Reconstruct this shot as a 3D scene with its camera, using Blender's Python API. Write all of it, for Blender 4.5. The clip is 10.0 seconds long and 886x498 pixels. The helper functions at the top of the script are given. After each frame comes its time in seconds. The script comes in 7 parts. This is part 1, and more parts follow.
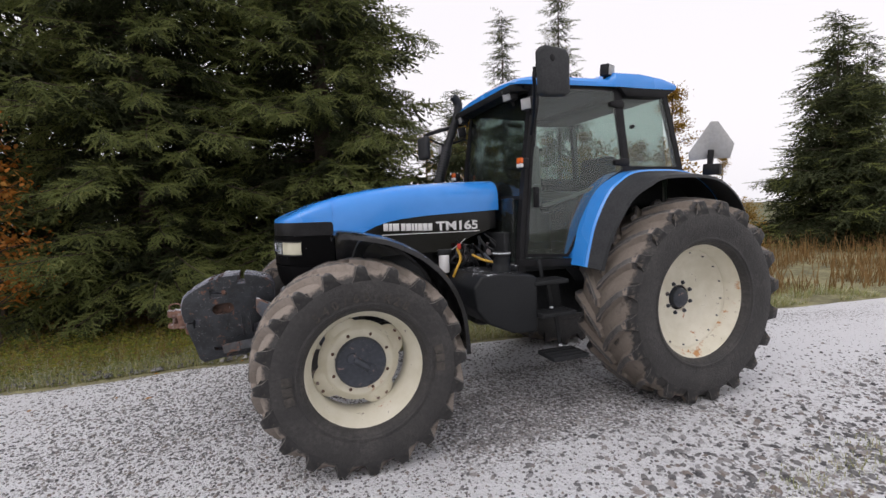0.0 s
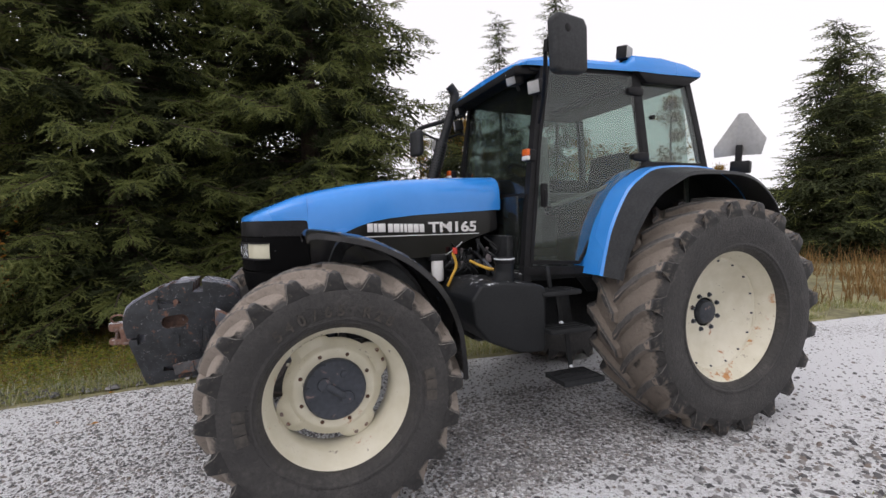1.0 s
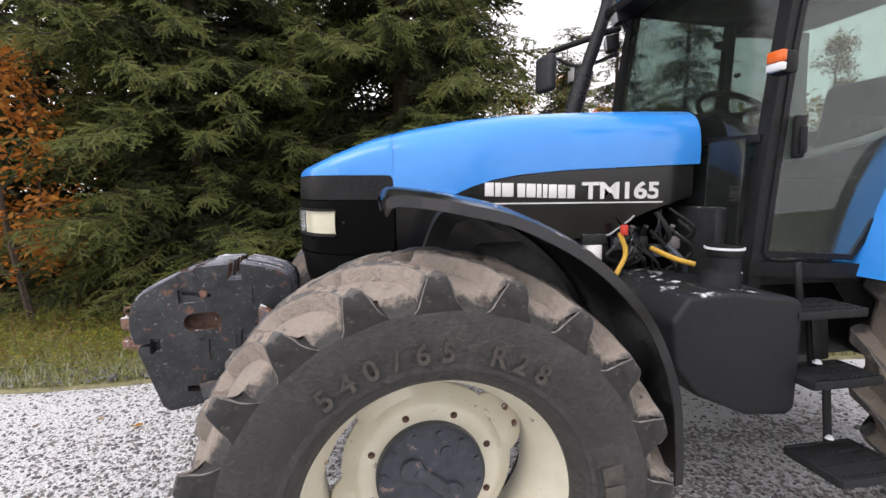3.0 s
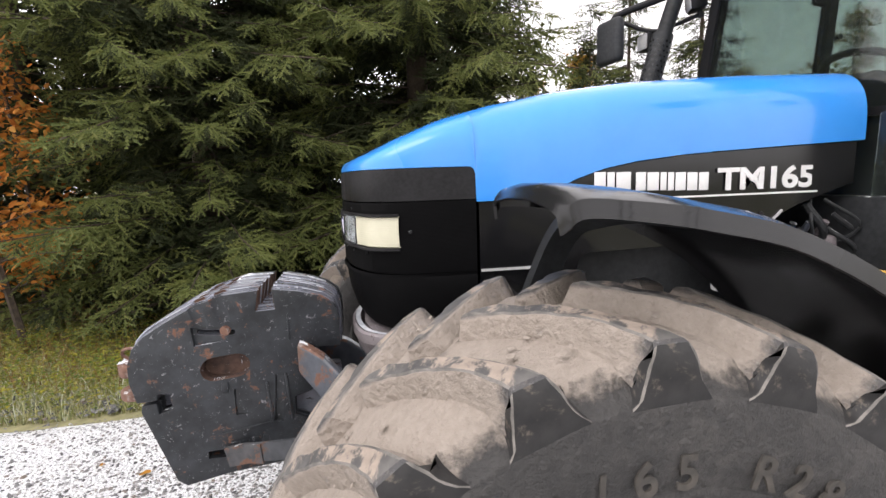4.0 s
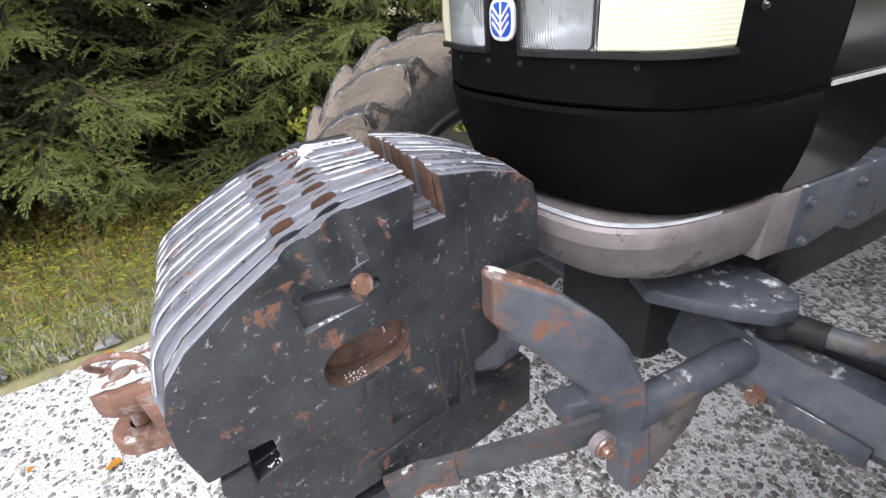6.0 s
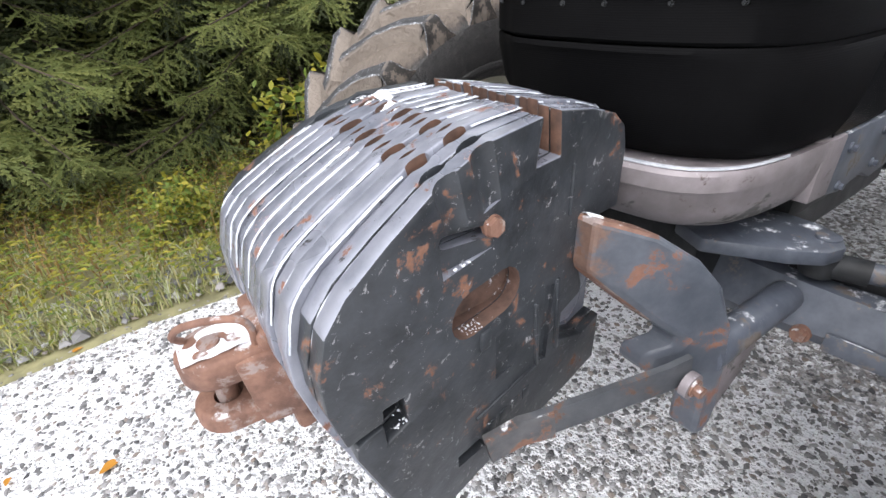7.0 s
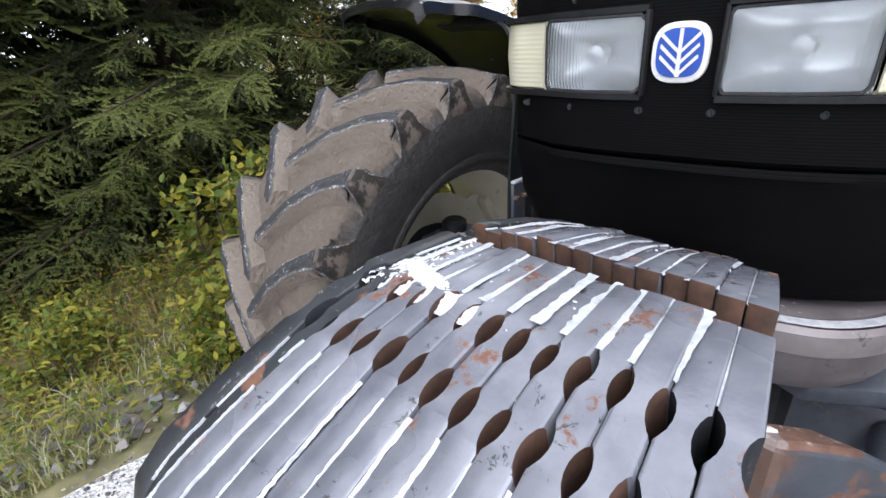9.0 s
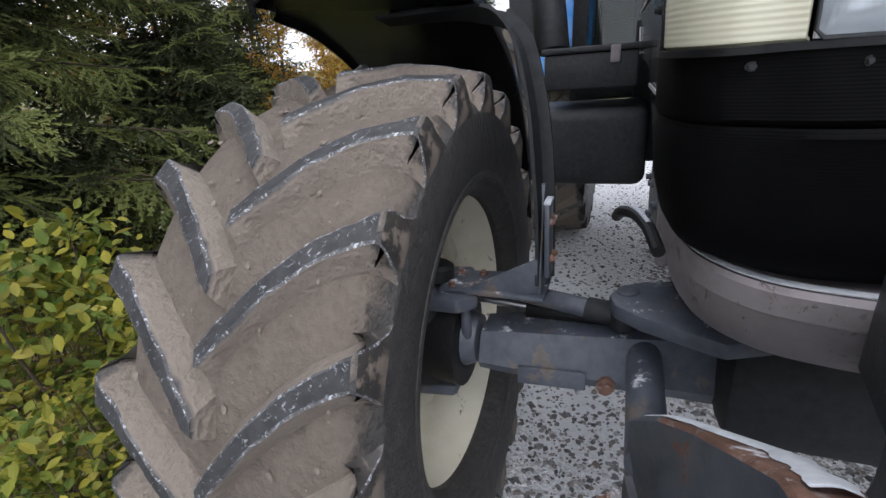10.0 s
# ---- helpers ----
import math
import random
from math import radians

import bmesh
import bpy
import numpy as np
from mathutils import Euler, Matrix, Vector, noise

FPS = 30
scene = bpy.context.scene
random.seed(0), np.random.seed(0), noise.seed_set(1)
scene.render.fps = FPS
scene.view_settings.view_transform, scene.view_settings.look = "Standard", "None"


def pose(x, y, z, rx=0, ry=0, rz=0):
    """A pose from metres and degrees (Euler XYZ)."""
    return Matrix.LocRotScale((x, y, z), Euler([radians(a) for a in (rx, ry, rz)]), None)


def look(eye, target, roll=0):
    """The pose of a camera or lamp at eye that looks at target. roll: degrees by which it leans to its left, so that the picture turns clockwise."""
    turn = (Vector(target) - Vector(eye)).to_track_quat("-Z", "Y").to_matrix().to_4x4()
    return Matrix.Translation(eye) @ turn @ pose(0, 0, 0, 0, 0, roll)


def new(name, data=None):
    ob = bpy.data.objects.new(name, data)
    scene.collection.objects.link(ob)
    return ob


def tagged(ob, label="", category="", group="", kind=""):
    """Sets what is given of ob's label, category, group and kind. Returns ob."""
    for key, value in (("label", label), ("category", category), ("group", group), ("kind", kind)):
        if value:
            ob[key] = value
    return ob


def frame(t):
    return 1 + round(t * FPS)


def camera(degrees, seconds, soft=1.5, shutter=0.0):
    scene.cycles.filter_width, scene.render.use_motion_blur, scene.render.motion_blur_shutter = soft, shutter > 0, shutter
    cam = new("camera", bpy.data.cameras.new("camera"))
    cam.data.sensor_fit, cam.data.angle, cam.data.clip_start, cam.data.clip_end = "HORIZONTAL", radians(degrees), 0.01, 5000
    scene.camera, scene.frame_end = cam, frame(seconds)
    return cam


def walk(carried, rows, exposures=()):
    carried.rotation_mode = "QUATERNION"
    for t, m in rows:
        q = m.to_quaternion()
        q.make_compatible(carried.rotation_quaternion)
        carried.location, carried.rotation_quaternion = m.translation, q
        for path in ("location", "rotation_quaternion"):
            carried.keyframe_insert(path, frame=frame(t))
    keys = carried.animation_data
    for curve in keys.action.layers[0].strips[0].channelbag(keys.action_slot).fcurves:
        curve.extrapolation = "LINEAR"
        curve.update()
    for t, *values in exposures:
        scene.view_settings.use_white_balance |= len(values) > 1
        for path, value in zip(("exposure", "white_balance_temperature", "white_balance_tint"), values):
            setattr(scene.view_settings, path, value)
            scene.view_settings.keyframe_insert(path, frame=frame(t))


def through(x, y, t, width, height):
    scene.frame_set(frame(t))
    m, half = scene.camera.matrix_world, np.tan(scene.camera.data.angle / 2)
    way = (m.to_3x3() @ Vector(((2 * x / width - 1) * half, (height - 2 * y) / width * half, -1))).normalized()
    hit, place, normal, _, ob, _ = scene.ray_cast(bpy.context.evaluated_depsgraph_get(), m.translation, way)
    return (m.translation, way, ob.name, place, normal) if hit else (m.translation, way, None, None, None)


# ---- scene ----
cam = camera(86.6, 10.0)
PATH = [
    (0, (0.519, 4.072, 1.648), (-0.169, 2.201, 1.489), -1.9),
    (0.5, (0.464, 3.896, 1.6), (-0.22, 2.028, 1.394), -2.4),
    (1, (0.334, 3.585, 1.578), (-0.379, 1.721, 1.455), -1.3),
    (1.5, (0.283, 3.297, 1.558), (-0.378, 1.414, 1.431), -2.3),
    (2, (0.255, 2.961, 1.529), (-0.379, 1.075, 1.33), -2.7),
    (2.5, (0.194, 2.65, 1.471), (-0.286, 0.721, 1.247), -2.9),
    (2.7, (0.185, 2.518, 1.503), (-0.171, 0.565, 1.263), 0.1),
    (3.8, (0.343, 1.919, 1.567), (0.007, -0.033, 1.292), -1.8),
    (4, (0.417, 1.787, 1.558), (0.074, -0.162, 1.267), -2.0),
    (4.5, (0.58, 1.471, 1.54), (0.192, -0.445, 1.117), -2.7),
    (5, (0.708, 1.204, 1.523), (0.22, -0.665, 1.005), -2.3),
    (5.5, (0.893, 0.953, 1.496), (0.211, -0.746, 0.692), -4.3),
    (6, (1.002, 0.774, 1.454), (0.259, -0.815, 0.495), -5.3),
    (6.2, (1.021, 0.727, 1.433), (0.299, -0.844, 0.428), -6.1),
    (7.3, (1.29, 0.63, 1.394), (0.272, -0.757, 0.373), -2.9),
    (7.5, (1.303, 0.631, 1.389), (0.239, -0.721, 0.369), -2.7),
    (8, (1.256, 0.63, 1.379), (0.067, -0.638, 0.39), -2.3),
    (8.5, (1.189, 0.526, 1.392), (0.127, -0.896, 0.47), -2.2),
    (9, (1.133, 0.223, 1.435), (-0.128, -1.096, 0.617), -3.8),
    (9.5, (1.108, -0.066, 1.455), (-0.38, -1.164, 0.695), -5.7),
    (10, (1.091, -0.381, 1.364), (-0.623, -1.09, 0.614), -5.0),
]
walk(cam, [(t, look(eye, target, roll)) for t, eye, target, roll in PATH],
     [(0, 0.0, 6600, 17), (1.5, 0.14, 6600, 16), (2.5, 0.50, 6650, 17), (4.0, 1.0, 6750, 15), (5.0, 1.02, 6850, 12), (6.0, 1.40, 6500, 14), (7.5, 1.5, 6400, 12), (8.5, 1.0, 6250, 13), (9.0, 1.08, 6200, 13), (10, 0.88, 6150, 13)])

# ---- sky, sun, exposure ----
world = bpy.data.worlds.new("overcast_sky")
scene.world = world
world.use_nodes = True
wn, wl = world.node_tree.nodes, world.node_tree.links
sky = wn.new("ShaderNodeTexSky")
sky.sky_type, sky.sun_disc = "NISHITA", False
sky.sun_elevation, sky.sun_rotation = radians(42), radians(60)
sky.air_density, sky.dust_density, sky.ozone_density = 1.0, 4.0, 1.0
pale = wn.new("ShaderNodeHueSaturation")
pale.inputs["Saturation"].default_value = 0.10
wl.new(sky.outputs["Color"], pale.inputs["Color"])
cloud = wn.new("ShaderNodeMix")
cloud.data_type = "RGBA"
cloud.inputs[0].default_value = 0.85
cloud.inputs[7].default_value = (9.6, 9.75, 10.0, 1)
wl.new(pale.outputs["Color"], cloud.inputs[6])
wl.new(cloud.outputs[2], wn["Background"].inputs["Color"])
wn["Background"].inputs["Strength"].default_value = 0.11

sun = new("sun", bpy.data.lights.new("sun", "SUN"))
sun.data.energy, sun.data.angle, sun.data.color = 0.6, radians(35), (1.0, 0.97, 0.93)
sun.matrix_world = look((6, 5, 12), (0, 0, 0))


# ---- materials ----
def shader(name):
    m = bpy.data.materials.new(name)
    m.use_nodes = True
    return m, m.node_tree.nodes, m.node_tree.links, m.node_tree.nodes["Principled BSDF"]


def coords(n, l, squash=(1, 1, 1)):
    c, k = n.new("ShaderNodeTexCoord"), n.new("ShaderNodeMapping")
    k.inputs["Scale"].default_value = squash
    l.new(c.outputs["Object"], k.inputs["Vector"])
    return k.outputs["Vector"]


def noisy(n, l, at, scale, detail=4, rough=0.6, warp=0.0):
    t = n.new("ShaderNodeTexNoise")
    t.inputs["Scale"].default_value, t.inputs["Detail"].default_value = scale, detail
    t.inputs["Roughness"].default_value, t.inputs["Distortion"].default_value = rough, warp
    l.new(at, t.inputs["Vector"])
    return t.outputs["Fac"]


def band(n, l, value, low, high, to_low=0.0, to_high=1.0):
    r = n.new("ShaderNodeMapRange")
    r.interpolation_type = "SMOOTHSTEP"
    for key, v in (("From Min", low), ("From Max", high), ("To Min", to_low), ("To Max", to_high)):
        r.inputs[key].default_value = v
    l.new(value, r.inputs["Value"])
    return r.outputs["Result"]


def calc(n, l, kind, a, b):
    k = n.new("ShaderNodeMath")
    k.operation = kind
    for i, v in enumerate((a, b)):
        if isinstance(v, (int, float)):
            k.inputs[i].default_value = v
        else:
            l.new(v, k.inputs[i])
    return k.outputs[0]


def blend(n, l, fac, a, b):
    x = n.new("ShaderNodeMix")
    x.data_type = "RGBA"
    if isinstance(fac, (int, float)):
        x.inputs[0].default_value = fac
    else:
        l.new(fac, x.inputs[0])
    for i, v in ((6, a), (7, b)):
        if isinstance(v, tuple):
            x.inputs[i].default_value = (*v, 1)
        else:
            l.new(v, x.inputs[i])
    return x.outputs[2]


def relief(n, l, bsdf, height, strength, distance):
    b = n.new("ShaderNodeBump")
    b.inputs["Strength"].default_value, b.inputs["Distance"].default_value = strength, distance
    l.new(height, b.inputs["Height"])
    l.new(b.outputs["Normal"], bsdf.inputs["Normal"])


def upward(n, l):
    g, s = n.new("ShaderNodeNewGeometry"), n.new("ShaderNodeSeparateXYZ")
    l.new(g.outputs["Normal"], s.inputs[0])
    return s.outputs["Z"]


FROST = (0.78, 0.80, 0.84)


def coat(name, dark, light, scale=30, rough=(0.4, 0.6), metal=0.0, bump=0.15, stain=None, frost=0.0, lacquer=0.0, squash=(1, 1, 1), chips=None, gloss=0.5):
    """A painted, moulded or cast surface: fine grain, broader wear, patches of stain (colour, scale, how much), frost on top faces."""
    m, n, l, b = shader(name)
    at = coords(n, l, squash)
    fine, broad = noisy(n, l, at, scale, 5), noisy(n, l, at, scale * 0.12, 3)
    col = blend(n, l, band(n, l, calc(n, l, "ADD", calc(n, l, "MULTIPLY", fine, 0.5), calc(n, l, "MULTIPLY", broad, 0.5)), 0.32, 0.68), dark, light)
    r = band(n, l, broad, 0.3, 0.7, rough[0], rough[1])
    if stain:
        colour, size, much = stain
        mask = band(n, l, noisy(n, l, at, size, 8, 0.7, 0.3), 0.66 - much, 0.72 - much)
        rusty = blend(n, l, noisy(n, l, at, size * 9, 4), colour, tuple(min(1, c * 2.0) for c in colour))
        col = blend(n, l, mask, col, rusty)
        r = calc(n, l, "MAXIMUM", r, calc(n, l, "MULTIPLY", mask, 0.85))
    if chips:
        colour, size, much = chips
        col = blend(n, l, band(n, l, noisy(n, l, at, size, 9, 0.75, 0.6), 0.64 - much, 0.68 - much), col, colour)
    if frost:
        ice = calc(n, l, "MULTIPLY", band(n, l, upward(n, l), 0.55, 0.9), band(n, l, noisy(n, l, at, 16, 7, 0.7), 0.62 - frost, 0.72 - frost))
        col = blend(n, l, ice, col, FROST)
        r = calc(n, l, "MAXIMUM", r, calc(n, l, "MULTIPLY", ice, 0.8))
    l.new(col, b.inputs["Base Color"])
    l.new(r, b.inputs["Roughness"])
    b.inputs["Metallic"].default_value, b.inputs["Coat Weight"].default_value = metal, lacquer
    b.inputs["Coat Roughness"].default_value, b.inputs["Specular IOR Level"].default_value = 0.06, gloss
    if bump:
        relief(n, l, b, fine, bump, 0.004)
    return m


BLUE = coat("blue_paint", (0.026, 0.27, 0.80), (0.036, 0.30, 0.85), 6, (0.22, 0.32), bump=0.01, lacquer=0.6)
GLOSS = coat("gloss_black", (0.008, 0.008, 0.009), (0.016, 0.016, 0.018), 20, (0.16, 0.32), bump=0.03, frost=0.04)
PANEL = coat("black_panel", (0.007, 0.007, 0.008), (0.012, 0.012, 0.013), 20, (0.10, 0.2), bump=0.01)
PLASTIC = coat("black_plastic", (0.008, 0.008, 0.009), (0.02, 0.02, 0.022), 90, (0.42, 0.55), bump=0.12, gloss=0.2)
GREYP = coat("grey_plastic", (0.022, 0.024, 0.027), (0.045, 0.047, 0.05), 70, (0.5, 0.65), bump=0.15, gloss=0.3)
TANKP = coat("tank_plastic", (0.009, 0.010, 0.012), (0.016, 0.018, 0.020), 60, (0.45, 0.58), bump=0.1, frost=0.05, gloss=0.3)
STEEL = coat("dark_steel", (0.012, 0.013, 0.014), (0.03, 0.032, 0.035), 40, (0.4, 0.6), bump=0.2, frost=0.08, gloss=0.25)
AXLE = coat("axle_paint", (0.052, 0.060, 0.078), (0.10, 0.113, 0.14), 25, (0.35, 0.5), bump=0.2, stain=((0.10, 0.085, 0.075), 7, 0.10), frost=0.045)
ARM = coat("arm_paint", (0.052, 0.060, 0.075), (0.105, 0.115, 0.138), 22, (0.35, 0.5), bump=0.3, stain=((0.12, 0.06, 0.042), 11, 0.10), frost=0.08)
CAST = coat("bare_casting", (0.17, 0.15, 0.155), (0.29, 0.26, 0.275), 18, (0.4, 0.6), metal=0.15, bump=0.25, stain=((0.07, 0.068, 0.068), 7, 0.06), frost=0.04, chips=((0.11, 0.085, 0.08), 24, 0.05))
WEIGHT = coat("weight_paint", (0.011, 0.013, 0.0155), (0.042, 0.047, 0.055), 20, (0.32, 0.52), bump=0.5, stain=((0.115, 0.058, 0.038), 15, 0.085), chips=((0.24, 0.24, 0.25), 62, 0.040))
WEIGHTIN = coat("pale_worn_weight_paint", (0.145, 0.155, 0.190), (0.27, 0.28, 0.325), 24, (0.20, 0.36), metal=0.25, bump=0.35, stain=((0.14, 0.07, 0.05), 15, 0.085), chips=((0.05, 0.05, 0.055), 30, 0.04))
SCOOP = coat("rusty_scoop", (0.05, 0.028, 0.020), (0.14, 0.072, 0.048), 45, (0.75, 0.95), bump=0.5)
BRACE = coat("brace_paint", (0.030, 0.033, 0.038), (0.075, 0.08, 0.09), 26, (0.45, 0.6), bump=0.35, stain=((0.075, 0.042, 0.030), 14, 0.07))
BRACE_END = coat("rusted_brace_paint", (0.035, 0.036, 0.040), (0.09, 0.09, 0.095), 26, (0.5, 0.7), bump=0.45, stain=((0.10, 0.052, 0.036), 12, 0.17), frost=0.06)


def rust_towards(m, start, end):
    """Bare rust that spreads along x, ragged at its border."""
    n, l = m.node_tree.nodes, m.node_tree.links
    b = [q for q in n if q.type == "BSDF_PRINCIPLED"][0]
    old = b.inputs["Base Color"].links[0].from_socket
    at = coords(n, l)
    c, x = n.new("ShaderNodeTexCoord"), n.new("ShaderNodeSeparateXYZ")
    l.new(c.outputs["Object"], x.inputs[0])
    wob = calc(n, l, "MULTIPLY", calc(n, l, "SUBTRACT", noisy(n, l, at, 18, 8, 0.7), 0.5), 0.32)
    rust = blend(n, l, noisy(n, l, at, 90, 6), (0.085, 0.045, 0.032), (0.23, 0.14, 0.10))
    l.new(blend(n, l, band(n, l, calc(n, l, "ADD", x.outputs["X"], wob), start, end, 0, 0.9), old, rust), b.inputs["Base Color"])
    return m


ARM_WORN = rust_towards(coat("worn_arm_paint", (0.052, 0.060, 0.075), (0.105, 0.115, 0.138), 22, (0.35, 0.5), bump=0.3, stain=((0.12, 0.06, 0.042), 11, 0.10), frost=0.05), 0.612, 0.672)
RUSTY = coat("rusty_iron", (0.10, 0.05, 0.036), (0.25, 0.135, 0.095), 40, (0.65, 0.9), bump=0.55, stain=((0.17, 0.135, 0.125), 12, 0.14), frost=0.07)
ICE = coat("frost", (0.58, 0.61, 0.66), (0.78, 0.80, 0.84), 60, (0.7, 0.9), bump=0.6)
SEAM_ICE = coat("seam_frost", (0.36, 0.39, 0.44), (0.66, 0.68, 0.72), 90, (0.7, 0.9), bump=0.6)
CREAM = coat("cream_rim_paint", (0.62, 0.585, 0.46), (0.74, 0.71, 0.60), 10, (0.35, 0.5), bump=0.05, stain=((0.30, 0.14, 0.06), 5.5, 0.02), chips=((0.22, 0.18, 0.14), 20, 0.010))
CREAMR = coat("rear_rim_paint", (0.62, 0.585, 0.46), (0.74, 0.71, 0.60), 10, (0.35, 0.5), bump=0.05, stain=((0.34, 0.17, 0.07), 3.2, 0.07), chips=((0.30, 0.25, 0.19), 22, 0.02))
HUB = coat("hub_paint", (0.028, 0.034, 0.046), (0.058, 0.066, 0.084), 35, (0.4, 0.6), bump=0.2, stain=((0.17, 0.12, 0.11), 16, 0.05))
WHITE = coat("white_print", (0.72, 0.72, 0.72), (0.8, 0.8, 0.8), 60, (0.4, 0.5), bump=0)
SILVER = coat("silver_print", (0.42, 0.42, 0.43), (0.55, 0.55, 0.56), 60, (0.3, 0.4), bump=0)
LOGO = coat("blue_print", (0.01, 0.06, 0.36), (0.02, 0.09, 0.45), 60, (0.3, 0.4), bump=0)
AMBER = coat("amber_lens", (0.75, 0.12, 0.02), (0.85, 0.17, 0.03), 60, (0.15, 0.25), bump=0)
YELLOW = coat("yellow_hose", (0.50, 0.28, 0.03), (0.65, 0.40, 0.05), 60, (0.4, 0.6), bump=0.1)
RED = coat("red_cap", (0.55, 0.03, 0.02), (0.65, 0.06, 0.04), 60, (0.4, 0.6), bump=0.1)
SIGN = coat("sign_back", (0.36, 0.36, 0.36), (0.46, 0.46, 0.46), 30, (0.45, 0.6), bump=0.05)
SEAT = coat("seat_cloth", (0.02, 0.022, 0.025), (0.04, 0.042, 0.046), 120, (0.8, 0.95), bump=0.2, gloss=0.15)
TRIMG = coat("cab_trim", (0.20, 0.20, 0.19), (0.28, 0.28, 0.27), 60, (0.5, 0.7), bump=0.1)


def tyre_rubber(name, crown, edge, worn=0.0, mud_tone=((0.145, 0.119, 0.098), (0.31, 0.268, 0.23))):
    """Black rubber; dried mud lies inside the crown's radius and between the shoulders, and dusty patches on the rest.
    worn: paler rubber.
    """
    m, n, l, b = shader(name)
    at = coords(n, l)
    c, s = n.new("ShaderNodeTexCoord"), n.new("ShaderNodeSeparateXYZ")
    l.new(c.outputs["Object"], s.inputs[0])
    flat = n.new("ShaderNodeCombineXYZ")
    l.new(s.outputs["X"], flat.inputs[0]), l.new(s.outputs["Z"], flat.inputs[2])
    length = n.new("ShaderNodeVectorMath")
    length.operation = "LENGTH"
    l.new(flat.outputs[0], length.inputs[0])
    away = calc(n, l, "ABSOLUTE", s.outputs["Y"], 0)
    broad, fine, clods = noisy(n, l, at, 6, 4), noisy(n, l, at, 70, 5), noisy(n, l, at, 20, 6, 0.65)
    wob = calc(n, l, "MULTIPLY", calc(n, l, "SUBTRACT", clods, 0.5), 0.10)
    tread = band(n, l, calc(n, l, "ADD", away, wob), edge, edge + 0.03, 1, 0)
    low = band(n, l, calc(n, l, "ADD", length.outputs["Value"], calc(n, l, "MULTIPLY", wob, 0.25)), crown - 0.010, crown + 0.004, 1, 0)
    bared = calc(n, l, "MULTIPLY", band(n, l, broad, 0.26, 0.38), band(n, l, length.outputs["Value"], crown - 0.16, crown - 0.08))
    mud = calc(n, l, "MULTIPLY", calc(n, l, "MULTIPLY", tread, low), bared)
    dusty = calc(n, l, "MULTIPLY", band(n, l, noisy(n, l, at, 34, 8, 0.75), 0.34, 0.72), calc(n, l, "ADD", calc(n, l, "MULTIPLY", band(n, l, broad, 0.35, 0.7), 0.40), 0.09))
    black = blend(n, l, fine, (0.016 + worn, 0.016 + worn, 0.017 + worn * 1.1), (0.042 + worn * 2, 0.040 + worn * 2, 0.039 + worn * 2.2))
    black = blend(n, l, dusty, black, (0.125, 0.116, 0.108))
    if worn:
        black = blend(n, l, band(n, l, noisy(n, l, at, 110, 7, 0.8), 0.56, 0.70, 0, 0.30), black, FROST)
    brown = blend(n, l, calc(n, l, "ADD", calc(n, l, "MULTIPLY", fine, 0.5), calc(n, l, "MULTIPLY", clods, 0.5)), mud_tone[0], mud_tone[1])
    l.new(blend(n, l, mud, black, brown), b.inputs["Base Color"])
    l.new(band(n, l, mud, 0, 1, 0.6, 0.95), b.inputs["Roughness"])
    crack = n.new("ShaderNodeTexVoronoi")
    crack.feature = "DISTANCE_TO_EDGE"
    crack.inputs["Scale"].default_value = 11
    l.new(at, crack.inputs["Vector"])
    split = band(n, l, crack.outputs["Distance"], 0.0, 0.03)
    rough = calc(n, l, "ADD", fine, calc(n, l, "MULTIPLY", calc(n, l, "ADD", clods, calc(n, l, "MULTIPLY", split, 0.03)), calc(n, l, "ADD", calc(n, l, "MULTIPLY", mud, 1.8), 0.3)))
    relief(n, l, b, rough, 0.75, 0.012)
    return m


def glass(name, tint, rough=0.0, sky_film=0.0):
    """Tinted glass; the last argument is the share of a pale film that stands in for mirrored sky."""
    m, n, l, b = shader(name)
    b.inputs["Base Color"].default_value = (*tint, 1)
    b.inputs["Roughness"].default_value, b.inputs["IOR"].default_value = rough, 1.45
    b.inputs["Transmission Weight"].default_value = 1.0
    # diffuse film: the sky's reflection on the glass, put into its colour
    if sky_film:
        film, mix = n.new("ShaderNodeBsdfDiffuse"), n.new("ShaderNodeMixShader")
        film.inputs["Color"].default_value = (0.34, 0.37, 0.36, 1)
        l.new(band(n, l, noisy(n, l, coords(n, l), 3, 5), 0.3, 0.7, sky_film * 0.7, sky_film * 1.3), mix.inputs[0])
        l.new(b.outputs[0], mix.inputs[1]), l.new(film.outputs[0], mix.inputs[2])
        l.new(mix.outputs[0], n["Material Output"].inputs["Surface"])
    return m


PANE = glass("tinted_glass", (0.52, 0.62, 0.58), sky_film=0.045)
SCREEN = glass("dark_screen_glass", (0.20, 0.25, 0.235), sky_film=0.02)
CLEAR = glass("clear_lens", (0.80, 0.83, 0.86), 0.22, 0.14)


def fluted(m):
    """Moulded upright flutes, some cells broad and some narrow."""
    n, l, b = m.node_tree.nodes, m.node_tree.links, m.node_tree.nodes["Principled BSDF"]
    w, cell = n.new("ShaderNodeTexWave"), n.new("ShaderNodeTexVoronoi")
    w.bands_direction = "Y"
    w.inputs["Scale"].default_value, w.inputs["Distortion"].default_value = 55, 0
    cell.inputs["Scale"].default_value = 28
    l.new(coords(n, l), w.inputs["Vector"]), l.new(coords(n, l, (1, 1, 0.6)), cell.inputs["Vector"])
    some = band(n, l, noisy(n, l, coords(n, l), 22, 1), 0.42, 0.55)
    relief(n, l, b, calc(n, l, "ADD", calc(n, l, "MULTIPLY", w.outputs["Fac"], some), calc(n, l, "MULTIPLY", cell.outputs["Distance"], 0.8)), 0.2, 0.006)


